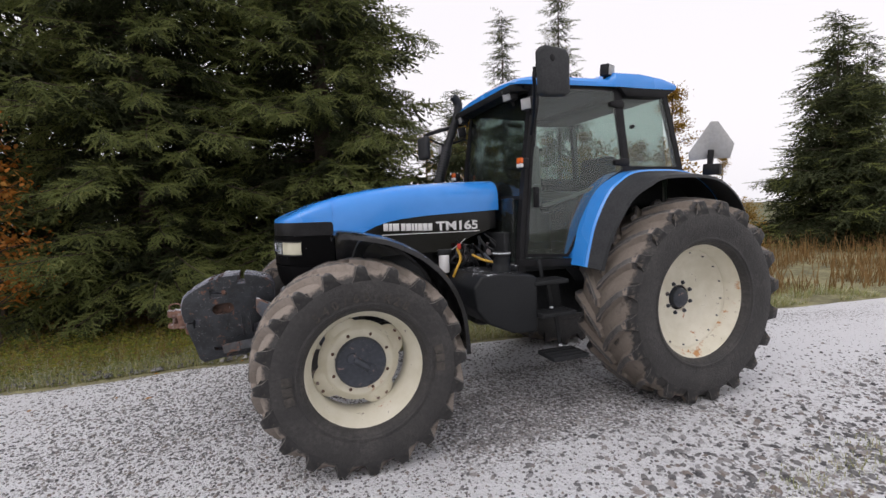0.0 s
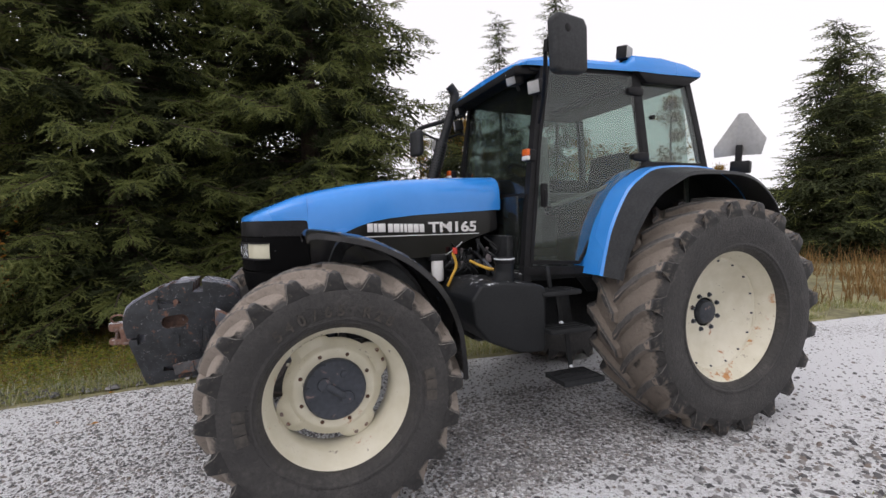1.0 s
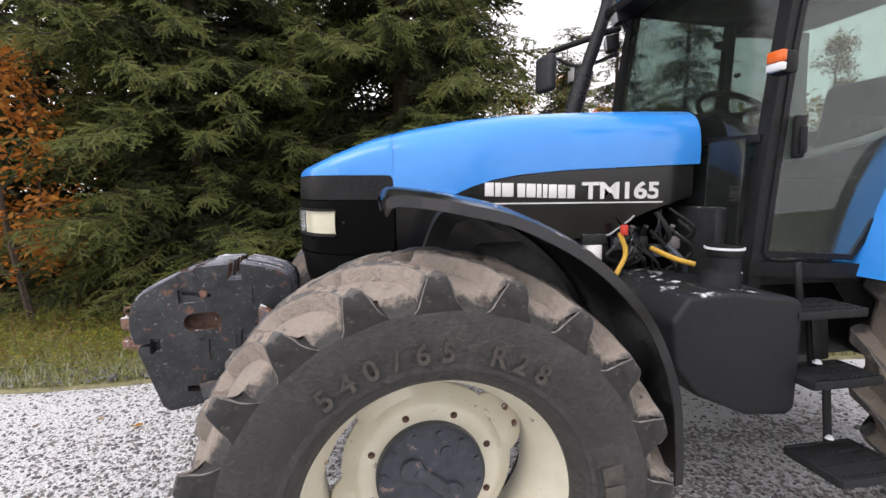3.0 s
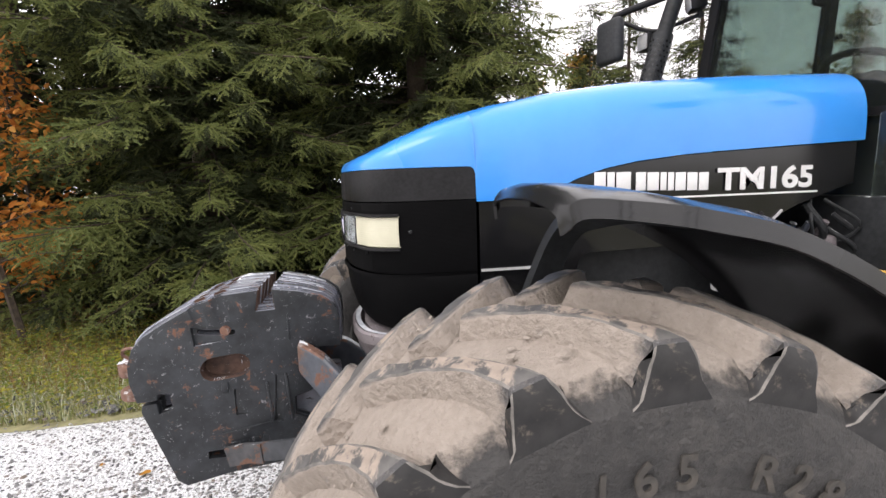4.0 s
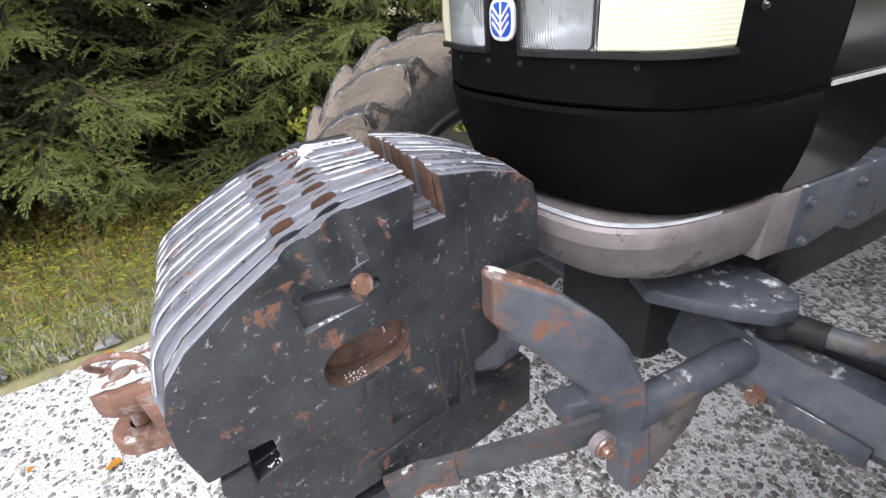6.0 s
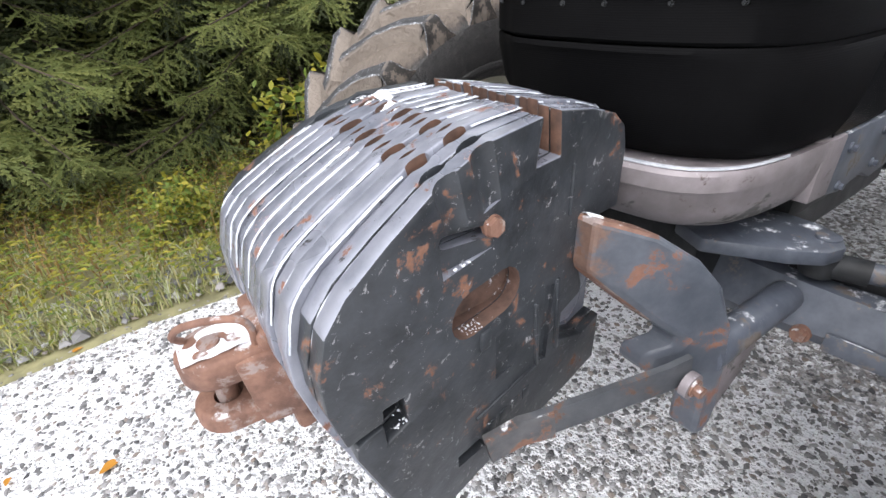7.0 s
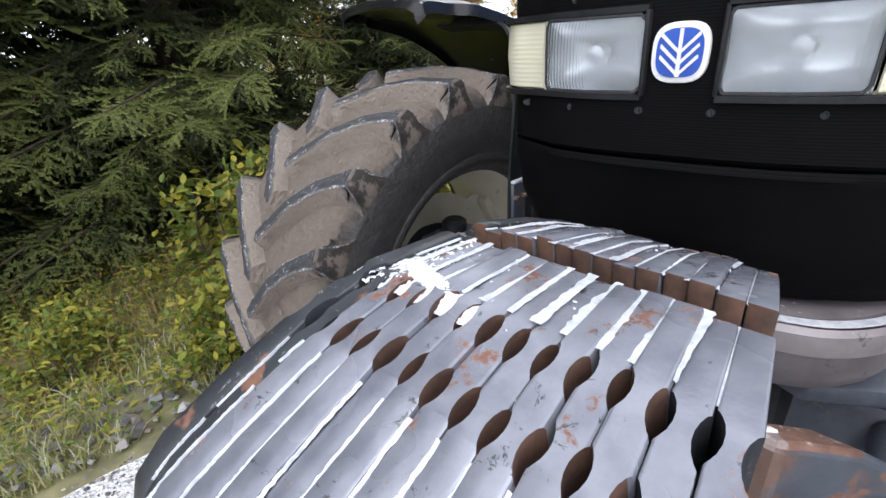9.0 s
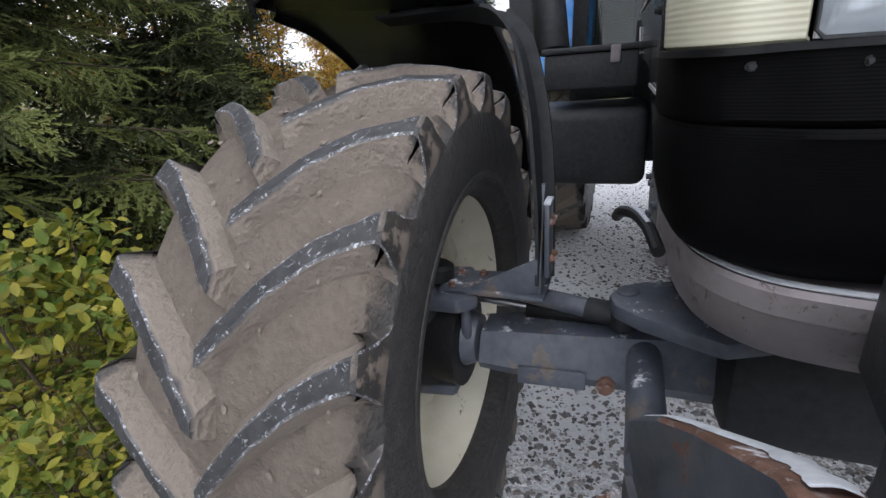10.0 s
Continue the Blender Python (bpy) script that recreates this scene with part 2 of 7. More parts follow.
fluted(CLEAR)


def ribbed(name, dark, light, axis, pitch, rough=0.35, depth=0.3, gloss=0.5):
    m, n, l, b = shader(name)
    w = n.new("ShaderNodeTexWave")
    w.wave_type, w.bands_direction = "BANDS", axis
    w.inputs["Scale"].default_value = 0.314 / pitch
    l.new(coords(n, l), w.inputs["Vector"])
    l.new(blend(n, l, noisy(n, l, coords(n, l), 25), dark, light), b.inputs["Base Color"])
    b.inputs["Roughness"].default_value, b.inputs["Specular IOR Level"].default_value = rough, gloss
    relief(n, l, b, w.outputs["Fac"], depth, 0.003)
    return m


LENS = ribbed("cream_lens", (0.56, 0.54, 0.41), (0.66, 0.64, 0.50), "Z", 0.007, 0.25, 0.16)
MESH = ribbed("pleated_grille", (0.0025, 0.0025, 0.0028), (0.005, 0.005, 0.0055), "Z", 0.004, 0.65, 0.14, 0.05)


def mirror_metal():
    m, n, l, b = shader("reflector")
    b.inputs["Base Color"].default_value = (0.85, 0.86, 0.88, 1)
    b.inputs["Metallic"].default_value, b.inputs["Roughness"].default_value = 1.0, 0.3
    return m


REFLECT = mirror_metal()


def gravel_ground():
    m, n, l, b = shader("frosty_gravel")
    at = coords(n, l)
    v = n.new("ShaderNodeTexVoronoi")
    v.inputs["Scale"].default_value = 48
    l.new(at, v.inputs["Vector"])
    v2 = n.new("ShaderNodeTexVoronoi")
    v2.inputs["Scale"].default_value = 105
    l.new(at, v2.inputs["Vector"])
    hue = n.new("ShaderNodeSeparateColor")
    l.new(v.outputs["Color"], hue.inputs[0])
    stone = blend(n, l, hue.outputs[0], (0.085, 0.085, 0.09), (0.44, 0.435, 0.44))
    stone = blend(n, l, calc(n, l, "MULTIPLY", hue.outputs[1], 0.25), stone, (0.26, 0.20, 0.16))
    patch = noisy(n, l, coords(n, l, (0.22, 1, 1)), 1.0, 4, 0.55)
    speck = noisy(n, l, at, 30, 6, 0.8)
    crumb = band(n, l, v2.outputs["Distance"], 0.15, 0.6)
    grit = calc(n, l, "ADD", calc(n, l, "MULTIPLY", hue.outputs[2], 0.34), calc(n, l, "MULTIPLY", crumb, 0.16))
    # bare gravel under the machine, with its shade put into the colour too
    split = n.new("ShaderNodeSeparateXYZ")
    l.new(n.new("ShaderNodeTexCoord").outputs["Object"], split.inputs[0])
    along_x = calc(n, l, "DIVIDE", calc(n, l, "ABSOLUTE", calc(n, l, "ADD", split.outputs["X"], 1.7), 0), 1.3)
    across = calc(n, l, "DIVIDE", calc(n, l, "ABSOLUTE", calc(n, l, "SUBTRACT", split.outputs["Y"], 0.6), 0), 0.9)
    bare_shade = band(n, l, calc(n, l, "ADD", calc(n, l, "MAXIMUM", along_x, across), calc(n, l, "MULTIPLY", patch, 0.5)), 0.95, 1.35, 0.26, 0.0)
    grit = calc(n, l, "SUBTRACT", grit, bare_shade)
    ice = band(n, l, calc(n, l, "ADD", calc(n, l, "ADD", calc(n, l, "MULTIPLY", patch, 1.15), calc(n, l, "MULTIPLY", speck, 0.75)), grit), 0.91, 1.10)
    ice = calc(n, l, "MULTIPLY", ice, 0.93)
    l.new(blend(n, l, ice, stone, (0.82, 0.83, 0.86)), b.inputs["Base Color"])
    b.inputs["Roughness"].default_value = 0.85
    relief(n, l, b, calc(n, l, "ADD", calc(n, l, "ADD", v.outputs["Distance"], calc(n, l, "MULTIPLY", v2.outputs["Distance"], 0.5)), calc(n, l, "MULTIPLY", speck, 0.3)), 1.0, 0.02)
    return m


def by_island(name, colours, rough=0.8, bump=0.0, through=0.0, size=40):
    """One colour a piece, drawn from a ramp by each loose piece, with a fine grain."""
    m, n, l, b = shader(name)
    g, ramp = n.new("ShaderNodeNewGeometry"), n.new("ShaderNodeValToRGB")
    l.new(g.outputs["Random Per Island"], ramp.inputs["Fac"])
    e = ramp.color_ramp.elements
    e[0].color, e[1].color = (*colours[0], 1), (*colours[-1], 1)
    for i, c in enumerate(colours[1:-1]):
        e.new((i + 1) / (len(colours) - 1)).color = (*c, 1)
    fine = noisy(n, l, coords(n, l), size)
    l.new(blend(n, l, calc(n, l, "MULTIPLY", fine, 0.5), ramp.outputs["Color"], tuple(c * 0.5 for c in colours[0])), b.inputs["Base Color"])
    b.inputs["Roughness"].default_value, b.inputs["Specular IOR Level"].default_value = rough, 0.25
    if bump:
        relief(n, l, b, fine, bump, 0.003)
    if through:
        t, x, out = n.new("ShaderNodeBsdfTranslucent"), n.new("ShaderNodeMixShader"), n["Material Output"]
        l.new(ramp.outputs["Color"], t.inputs["Color"])
        x.inputs[0].default_value = through
        l.new(b.outputs[0], x.inputs[1]), l.new(t.outputs[0], x.inputs[2])
        l.new(x.outputs[0], out.inputs["Surface"])
    return m


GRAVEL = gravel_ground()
STONES = by_island("loose_stones", [(0.075, 0.075, 0.08), (0.16, 0.16, 0.165), (0.27, 0.265, 0.265), (0.12, 0.12, 0.125), (0.40, 0.40, 0.41), (0.24, 0.195, 0.165), (0.62, 0.63, 0.65)], 0.8, 0.3)
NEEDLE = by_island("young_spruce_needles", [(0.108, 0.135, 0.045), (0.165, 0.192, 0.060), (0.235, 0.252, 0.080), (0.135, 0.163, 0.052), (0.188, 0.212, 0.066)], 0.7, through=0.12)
# older growth, darkened further: the crown's inner shade is put into the colour
NEEDLE_OLD_SHADED = by_island("shaded_old_spruce_needles", [(0.038, 0.049, 0.022), (0.058, 0.072, 0.030), (0.078, 0.092, 0.037), (0.048, 0.060, 0.026)], 0.75, through=0.06)
BARK = coat("bark", (0.035, 0.026, 0.02), (0.10, 0.075, 0.055), 30, (0.85, 0.95), bump=0.8)
GRASS = by_island("verge_grass", [(0.22, 0.26, 0.07), (0.34, 0.36, 0.13), (0.50, 0.46, 0.24), (0.56, 0.50, 0.30), (0.26, 0.32, 0.09), (0.70, 0.70, 0.62), (0.40, 0.42, 0.18)], 0.8, through=0.2)
STRAW = by_island("dead_grass", [(0.20, 0.12, 0.05), (0.30, 0.19, 0.08), (0.24, 0.13, 0.05), (0.36, 0.26, 0.12)], 0.85, through=0.2)
BIRCH = by_island("birch_leaves", [(0.30, 0.19, 0.03), (0.42, 0.27, 0.04), (0.34, 0.16, 0.03), (0.24, 0.2, 0.05)], 0.7, through=0.3)
ROWAN = by_island("rowan_leaves", [(0.50, 0.18, 0.03), (0.62, 0.27, 0.05), (0.42, 0.14, 0.03), (0.6, 0.34, 0.08)], 0.7, through=0.3)
SHRUB = by_island("shrub_leaves", [(0.09, 0.15, 0.03), (0.16, 0.22, 0.04), (0.30, 0.30, 0.04), (0.42, 0.36, 0.05), (0.11, 0.17, 0.035), (0.5, 0.42, 0.10)], 0.6, through=0.3)
SOIL = coat("verge_soil", (0.10, 0.095, 0.05), (0.32, 0.30, 0.16), 8, (0.9, 1.0), bump=0.6)
FIELD = coat("field_grass", (0.05, 0.06, 0.022), (0.15, 0.14, 0.055), 3, (0.9, 1.0), bump=0.6)
LEAF = by_island("fallen_leaves", [(0.55, 0.27, 0.03), (0.62, 0.36, 0.05), (0.45, 0.2, 0.03)], 0.6, through=0.2)
INSIDE = coat("rusty_bore", (0.045, 0.027, 0.021), (0.14, 0.08, 0.06), 45, (0.7, 0.9), bump=0.6, chips=((0.5, 0.51, 0.54), 40, 0.03))
FLAT = coat("plain_steel", (0.012, 0.013, 0.014), (0.028, 0.03, 0.033), 40, (0.45, 0.6), bump=0.15, gloss=0.25)


# ---- mesh tools ----
def finish(bm, name, material, smooth=35):
    bmesh.ops.recalc_face_normals(bm, faces=bm.faces)
    me = bpy.data.meshes.new(name)
    bm.to_mesh(me)
    bm.free()
    for m in material if isinstance(material, (list, tuple)) else [material]:
        me.materials.append(m)
    if smooth:
        for p in me.polygons:
            p.use_smooth = True
        me.set_sharp_from_angle(angle=radians(smooth))
    return me


def part(name, bm, material, parent, label="", smooth=35):
    """One mesh under a thing or under a part."""
    ob = new(name, finish(bm, name, material, smooth))
    ob.parent = parent
    return tagged(ob, label)


def thing(name, label, category, group="", kind=""):
    return tagged(new(name), label, category, group, kind)


def soften(bm, width, steps=2, least=28):
    edges = [e for e in bm.edges if len(e.link_faces) == 2 and e.calc_face_angle(0) > radians(least)]
    bmesh.ops.bevel(bm, geom=edges, offset=width, segments=steps, profile=0.5, affect="EDGES", clamp_overlap=True)
    return bm


def block(sx, sy, sz, at=(0, 0, 0), bevel=0.0, turn=(0, 0, 0), steps=2):
    bm = bmesh.new()
    bmesh.ops.create_cube(bm, size=1, matrix=Matrix.Diagonal((sx, sy, sz, 1)))
    if bevel:
        soften(bm, bevel, steps)
    bmesh.ops.transform(bm, matrix=pose(*at, *turn), verts=bm.verts)
    return bm


def slab(points, low, high, axis="y", bevel=0.0, steps=2):
    """A flat outline, given in the two other axes, extruded from low to high along the axis."""
    bm = bmesh.new()
    put = {"x": lambda a, b, c: (c, a, b), "y": lambda a, b, c: (a, c, b), "z": lambda a, b, c: (a, b, c)}[axis]
    face = bm.faces.new([bm.verts.new(put(a, b, low)) for a, b in points])
    got = bmesh.ops.extrude_face_region(bm, geom=[face])
    shift = Vector(put(0, 0, high - low))
    bmesh.ops.translate(bm, vec=shift, verts=[v for v in got["geom"] if isinstance(v, bmesh.types.BMVert)])
    bmesh.ops.recalc_face_normals(bm, faces=bm.faces)
    if bevel:
        soften(bm, bevel, steps)
    return bm


def merge(*parts):
    """Join bmeshes into the first."""
    first = parts[0]
    for other in parts[1:]:
        me = bpy.data.meshes.new("tmp")
        other.to_mesh(me)
        other.free()
        first.from_mesh(me)
        bpy.data.meshes.remove(me)
    return first


def lathe(profile, count=48, axis="y", at=(0, 0, 0), closed=True):
    """Revolve (radius, along) pairs round an axis; closed joins the last ring to the first."""
    bm, rings = bmesh.new(), []
    for r, a in profile:
        ring = []
        for i in range(count):
            w = 2 * math.pi * i / count
            u, v = r * math.cos(w), r * math.sin(w)
            p = {"y": (u, a, v), "z": (u, v, a), "x": (a, u, v)}[axis]
            ring.append(bm.verts.new(Vector(p) + Vector(at)))
        rings.append(ring)
    pairs = list(zip(rings, rings[1:])) + ([(rings[-1], rings[0])] if closed else [])
    for a, b in pairs:
        for i in range(count):
            j = (i + 1) % count
            bm.faces.new((a[i], a[j], b[j], b[i]))
    if not closed:
        bm.faces.new(rings[0]), bm.faces.new(rings[-1])
    return bm


def rod(a, b, radius, count=16, radius2=None, bevel=0.0):
    a, b = Vector(a), Vector(b)
    bm = bmesh.new()
    bmesh.ops.create_cone(bm, cap_ends=True, segments=count, radius1=radius, radius2=radius if radius2 is None else radius2, depth=(b - a).length)
    if bevel:
        soften(bm, bevel, 2, 50)
    bmesh.ops.transform(bm, matrix=Matrix.Translation((a + b) / 2) @ (b - a).to_track_quat("Z", "Y").to_matrix().to_4x4(), verts=bm.verts)
    return bm


def bend(points, steps=8):
    """A smooth line through points (Catmull-Rom)."""
    p = [Vector(q) for q in points]
    p = [2 * p[0] - p[1]] + p + [2 * p[-1] - p[-2]]
    out = []
    for i in range(1, len(p) - 2):
        for k in range(steps):
            t = k / steps
            out.append(0.5 * (2 * p[i] + (p[i + 1] - p[i - 1]) * t + (2 * p[i - 1] - 5 * p[i] + 4 * p[i + 1] - p[i + 2]) * t * t
                              + (3 * p[i] - p[i - 1] - 3 * p[i + 1] + p[i + 2]) * t ** 3))
    return out + [p[-2]]


def sweep(line, outline, up=(0, 0, 1), scale=None):
    """Carry a closed outline of (side, up) pairs along a line."""
    bm, rings, line = bmesh.new(), [], [Vector(q) for q in line]
    up = Vector(up)
    for i, q in enumerate(line):
        d = (line[min(i + 1, len(line) - 1)] - line[max(i - 1, 0)]).normalized()
        side = d.cross(up).normalized()
        top = side.cross(d).normalized()
        s = scale(i / (len(line) - 1)) if scale else 1.0
        rings.append([bm.verts.new(q + side * a * s + top * b * s) for a, b in outline])
    k = len(outline)
    for a, b in zip(rings, rings[1:]):
        for i in range(k):
            bm.faces.new((a[i], a[(i + 1) % k], b[(i + 1) % k], b[i]))
    bm.faces.new(rings[0]), bm.faces.new(rings[-1])
    return bm


def circle(r, count=12):
    return [(r * math.cos(2 * math.pi * i / count), r * math.sin(2 * math.pi * i / count)) for i in range(count)]


def pipe(points, radius, count=12, steps=8, up=(0, 0, 1), scale=None):
    return sweep(bend(points, steps), circle(radius, count), up, scale)


def skin(rows, thick=0.0, close=False):
    """A surface through a grid of points; thick gives it a back."""
    bm = bmesh.new()
    grid = [[bm.verts.new(p) for p in row] for row in rows]
    for a, b in zip(grid, grid[1:]):
        for i in range(len(a) - 1):
            bm.faces.new((a[i], a[i + 1], b[i + 1], b[i]))
        if close:
            bm.faces.new((a[-1], a[0], b[0], b[-1]))
    if thick:
        bmesh.ops.recalc_face_normals(bm, faces=bm.faces)
        bmesh.ops.solidify(bm, geom=bm.faces[:], thickness=thick)
    return bm


def cut(bm, *cutters):
    """Take the cutters' volumes away from a solid."""
    def loose(b):
        me = bpy.data.meshes.new("tmp")
        bmesh.ops.recalc_face_normals(b, faces=b.faces)
        b.to_mesh(me)
        b.free()
        return new("tmp", me)
    body, tools = loose(bm), [loose(c) for c in cutters]
    for t in tools:
        mod = body.modifiers.new("cut", "BOOLEAN")
        mod.operation, mod.solver, mod.object = "DIFFERENCE", "EXACT", t
    deps = bpy.context.evaluated_depsgraph_get()
    me = bpy.data.meshes.new_from_object(body.evaluated_get(deps))
    out = bmesh.new()
    out.from_mesh(me)
    for o in (body, *tools):
        old = o.data
        bpy.data.objects.remove(o)
        bpy.data.meshes.remove(old)
    bpy.data.meshes.remove(me)
    return out


def along(pairs, x):
    """Linear interpolation in a table of (x, value) in rising x."""
    xs, ys = zip(*pairs)
    return float(np.interp(x, xs, ys))


def raw(name, verts, faces, material, smooth=False):
    me = bpy.data.meshes.new(name)
    me.from_pydata(verts, [], faces)
    me.materials.append(material)
    if smooth:
        for p in me.polygons:
            p.use_smooth = True
    return me


# ---- the tractor: x ahead, y to its left, front axle over the origin ----
tractor = thing("tractor", "blue and black farm tractor with cream rims on frosty gravel", "tractor")
AXF, AXR = 0.67, 0.835
REAR_X = -2.79
RIGHT_AHEAD = 0.075  # the front axle stands a little askew, its right end ahead


def bolt(at, axis, size, mat, parent, name="bolt", label=""):
    a = Vector(at)
    d = Vector(axis).normalized()
    bm = merge(rod(a, a + d * size * 0.35, size * 0.75, 16), rod(a, a + d * size * 0.9, size * 0.5, 6))
    return part(name, bm, mat, parent, label, smooth=30)


def tyre_mesh(radius, rim, half, material, lug_h):
    """A traction tyre's carcass about its own centre."""
    crown = radius - lug_h
    prof = [(rim - 0.012, half * 0.78), (rim + 0.012, half * 0.90), (rim + 0.026, half * 0.925), (rim + 0.032, half * 0.952), (rim + 0.046, half * 0.955), (rim + 0.052, half * 0.945), (rim + (crown - rim) * 0.32, half * 0.975), (rim + (crown - rim) * 0.5, half),
            (rim + (crown - rim) * 0.70, half * 0.985), (rim + (crown - rim) * 0.745, half * 0.955), (crown - 0.045, half * 0.87), (crown - 0.022, half * 0.76), (crown - 0.008, half * 0.5), (crown, 0.0)]
    fine = [(p.x, p.y) for p in bend([(r, a, 0) for r, a in prof], 4)]
    full = fine + [(r, -a) for r, a in reversed(fine[:-1])]
    bm = lathe(full, 112, "y", closed=False)
    for f in [f for f in bm.faces if len(f.verts) > 4]:
        bm.faces.remove(f)
    inner = lathe([(rim - 0.012, half * 0.78), (rim - 0.012, -half * 0.78)], 112, closed=False)
    for f in [f for f in inner.faces if len(f.verts) > 4]:
        inner.faces.remove(f)
    bm = merge(bm, inner)
    return finish(bm, "tyre", material, 40)


# along a lug from its nose at the crown to its foot on the sidewall: share of its length, share of the half width, drop, width
LUG_LINE = [(0.0, 0.0, 0.0, 0.036), (0.06, 0.07, 0.0, 0.042), (0.4, 0.45, 0.006, 0.043), (0.66, 0.80, 0.019, 0.047), (0.76, 0.945, 0.026, 0.054),
            (0.785, 0.972, 0.031, 0.062), (0.82, 0.985, 0.042, 0.070), (0.88, 0.992, 0.072, 0.092), (0.94, 0.992, 0.100, 0.122), (1.0, 0.975, 0.122, 0.168)]


def lug_mesh(radius, half, lug_h, side, mats):
    """One lug whose outer end lies at angle 0; its nose trails by a full pitch. Over the shoulder it spreads into the sidewall, so that a tapering pocket is left between two of them."""
    crown, bm, big = radius - lug_h, bmesh.new(), radius / 0.69
    arc, stops = radians(18.8), sorted(set([q[0] for q in LUG_LINE] + list(np.linspace(0, 0.76, 17)) + [0.85, 0.91, 0.97]))
    rings = []
    for t in stops:
        share = along([(q[0], q[1]) for q in LUG_LINE], t)
        y, top = half * share, radius - along([(q[0], q[2]) for q in LUG_LINE], t) * big
        wid = along([(q[0], q[3]) for q in LUG_LINE], t) * big
        ang = -arc * max(0.0, 1 - share) ** 1.45
        pad = min(1.0, max(0.0, (t - 0.76) / 0.12))
        low = min(crown - 0.012 - 0.05 * max(0, (share - 0.5) / 0.5) ** 2, top - 0.022)
        low = low + (top - 0.002 - low) * pad
        skirt, inset = (0.026 - 0.018 * pad) * big, half * (0.02 + 0.16 * pad)
        row = []
        for r, d, dy in ((low, -wid * 0.5 - skirt, inset), (top - 0.003, -wid * 0.5, 0.003 * pad), (top, -wid * 0.5 + 0.005, 0), (top, wid * 0.5 - 0.005, 0), (top - 0.003, wid * 0.5, 0.003 * pad), (low, wid * 0.5 + skirt, inset)):
            w = ang + d / radius
            row.append(bm.verts.new((r * math.cos(w), side * (y - dy), r * math.sin(w))))
        rings.append((t, row))
    for (t, a), (_, b) in zip(rings, rings[1:]):
        for i in range(5):
            bm.faces.new((a[i], a[i + 1], b[i + 1], b[i])).material_index = (1 if i in (1, 3) else 3) if t >= 0.784 else 0 if t >= 0.75 else 1 if i in (1, 3) else 2 if i == 2 else 0
    bm.faces.new(rings[0][1]), bm.faces.new(rings[-1][1])
    for v in bm.verts:
        v.co += Vector((noise.noise(v.co * 26), 0.5 * noise.noise(v.co * 26 + Vector((5, 0, 0))), noise.noise(v.co * 26 + Vector((0, 5, 0))))) * 0.005
        v.co += Vector((noise.noise(v.co * 80), 0.6 * noise.noise(v.co * 80 + Vector((5, 0, 0))), noise.noise(v.co * 80 + Vector((0, 5, 0))))) * 0.0018
    return finish(bm, "lug", mats, 30)


def add_lugs(wheel, meshes, lugs, shift):
    pitch = 2 * math.pi / lugs
    for me, off in zip(meshes, (0.0, 0.5)):
        for k in range(lugs):
            o = new("lug", me)
            o.parent = wheel
            o.rotation_euler = (0, -((k + off) * pitch + shift), 0)


def letters(text, size, depth, mat, parent, place, name="lettering", label="", bold=0.02):
    c = bpy.data.curves.new("text", "FONT")
    c.body, c.size, c.extrude, c.align_x, c.align_y, c.offset = text, size, depth, "CENTER", "CENTER", size * bold
    tmp = new("tmp", c)
    me = bpy.data.meshes.new_from_object(tmp.evaluated_get(bpy.context.evaluated_depsgraph_get()))
    bpy.data.objects.remove(tmp)
    bpy.data.curves.remove(c)
    me.materials.clear()
    me.materials.append(mat)
    ob = new(name, me)
    ob.parent, ob.matrix_basis = parent, place
    return tagged(ob, label)


def ring_words(text, radius, size, spread, start, y, mat, parent):
    """Raised characters round a sidewall that faces +y."""
    for i, ch in enumerate(text):
        if ch == " ":
            continue
        w = start + spread * i
        m = Matrix.Translation((radius * math.cos(w), y, radius * math.sin(w))) @ Matrix.Rotation(-(w - math.pi / 2), 4, "Y") @ Euler((radians(90), 0, math.pi)).to_matrix().to_4x4()
        letters(ch, size, 0.002, mat, parent, m, "raised_character")


DRY = ((0.205, 0.172, 0.146), (0.44, 0.385, 0.338))
RUB_F = tyre_rubber("front_tyre_rubber", 0.655, 0.222, mud_tone=((0.072, 0.058, 0.048), (0.235, 0.197, 0.165)))
RUB_FL = tyre_rubber("dry_front_tyre_rubber", 0.655, 0.212, mud_tone=DRY)
RUB_R = tyre_rubber("rear_tyre_rubber", 0.822, 0.262)
LUG_F = tyre_rubber("front_lug_rubber", 0.688, 0.232, 0.012)
LUG_TOP = coat("frost_flecked_rubber", (0.018, 0.019, 0.021), (0.055, 0.056, 0.06), 40, (0.6, 0.8), bump=0.5, chips=((0.30, 0.315, 0.34), 95, 0.06))
LUG_FL = tyre_rubber("dry_front_lug_rubber", 0.690, 0.225, 0.02, DRY)
LUG_R = tyre_rubber("rear_lug_rubber", 0.852, 0.262, 0.015)
EDGE = coat("frosted_rubber_edge", (0.03, 0.03, 0.032), (0.14, 0.14, 0.148), 60, (0.6, 0.8), bump=0.5, chips=((0.46, 0.48, 0.51), 130, 0.10))
EDGE_L = coat("muddy_rubber_edge", (0.07, 0.067, 0.064), (0.26, 0.24, 0.22), 30, (0.7, 0.9), bump=0.4)
PAD = coat("bare_sidewall_rubber", (0.011, 0.011, 0.012), (0.034, 0.033, 0.033), 30, (0.38, 0.6), bump=0.25, stain=((0.085, 0.072, 0.06), 9, 0.09), gloss=0.4)
PAD_R = coat("dusty_sidewall_rubber", (0.020, 0.019, 0.019), (0.062, 0.056, 0.051), 26, (0.34, 0.6), bump=0.4, stain=((0.13, 0.108, 0.09), 7, 0.16), gloss=0.5)
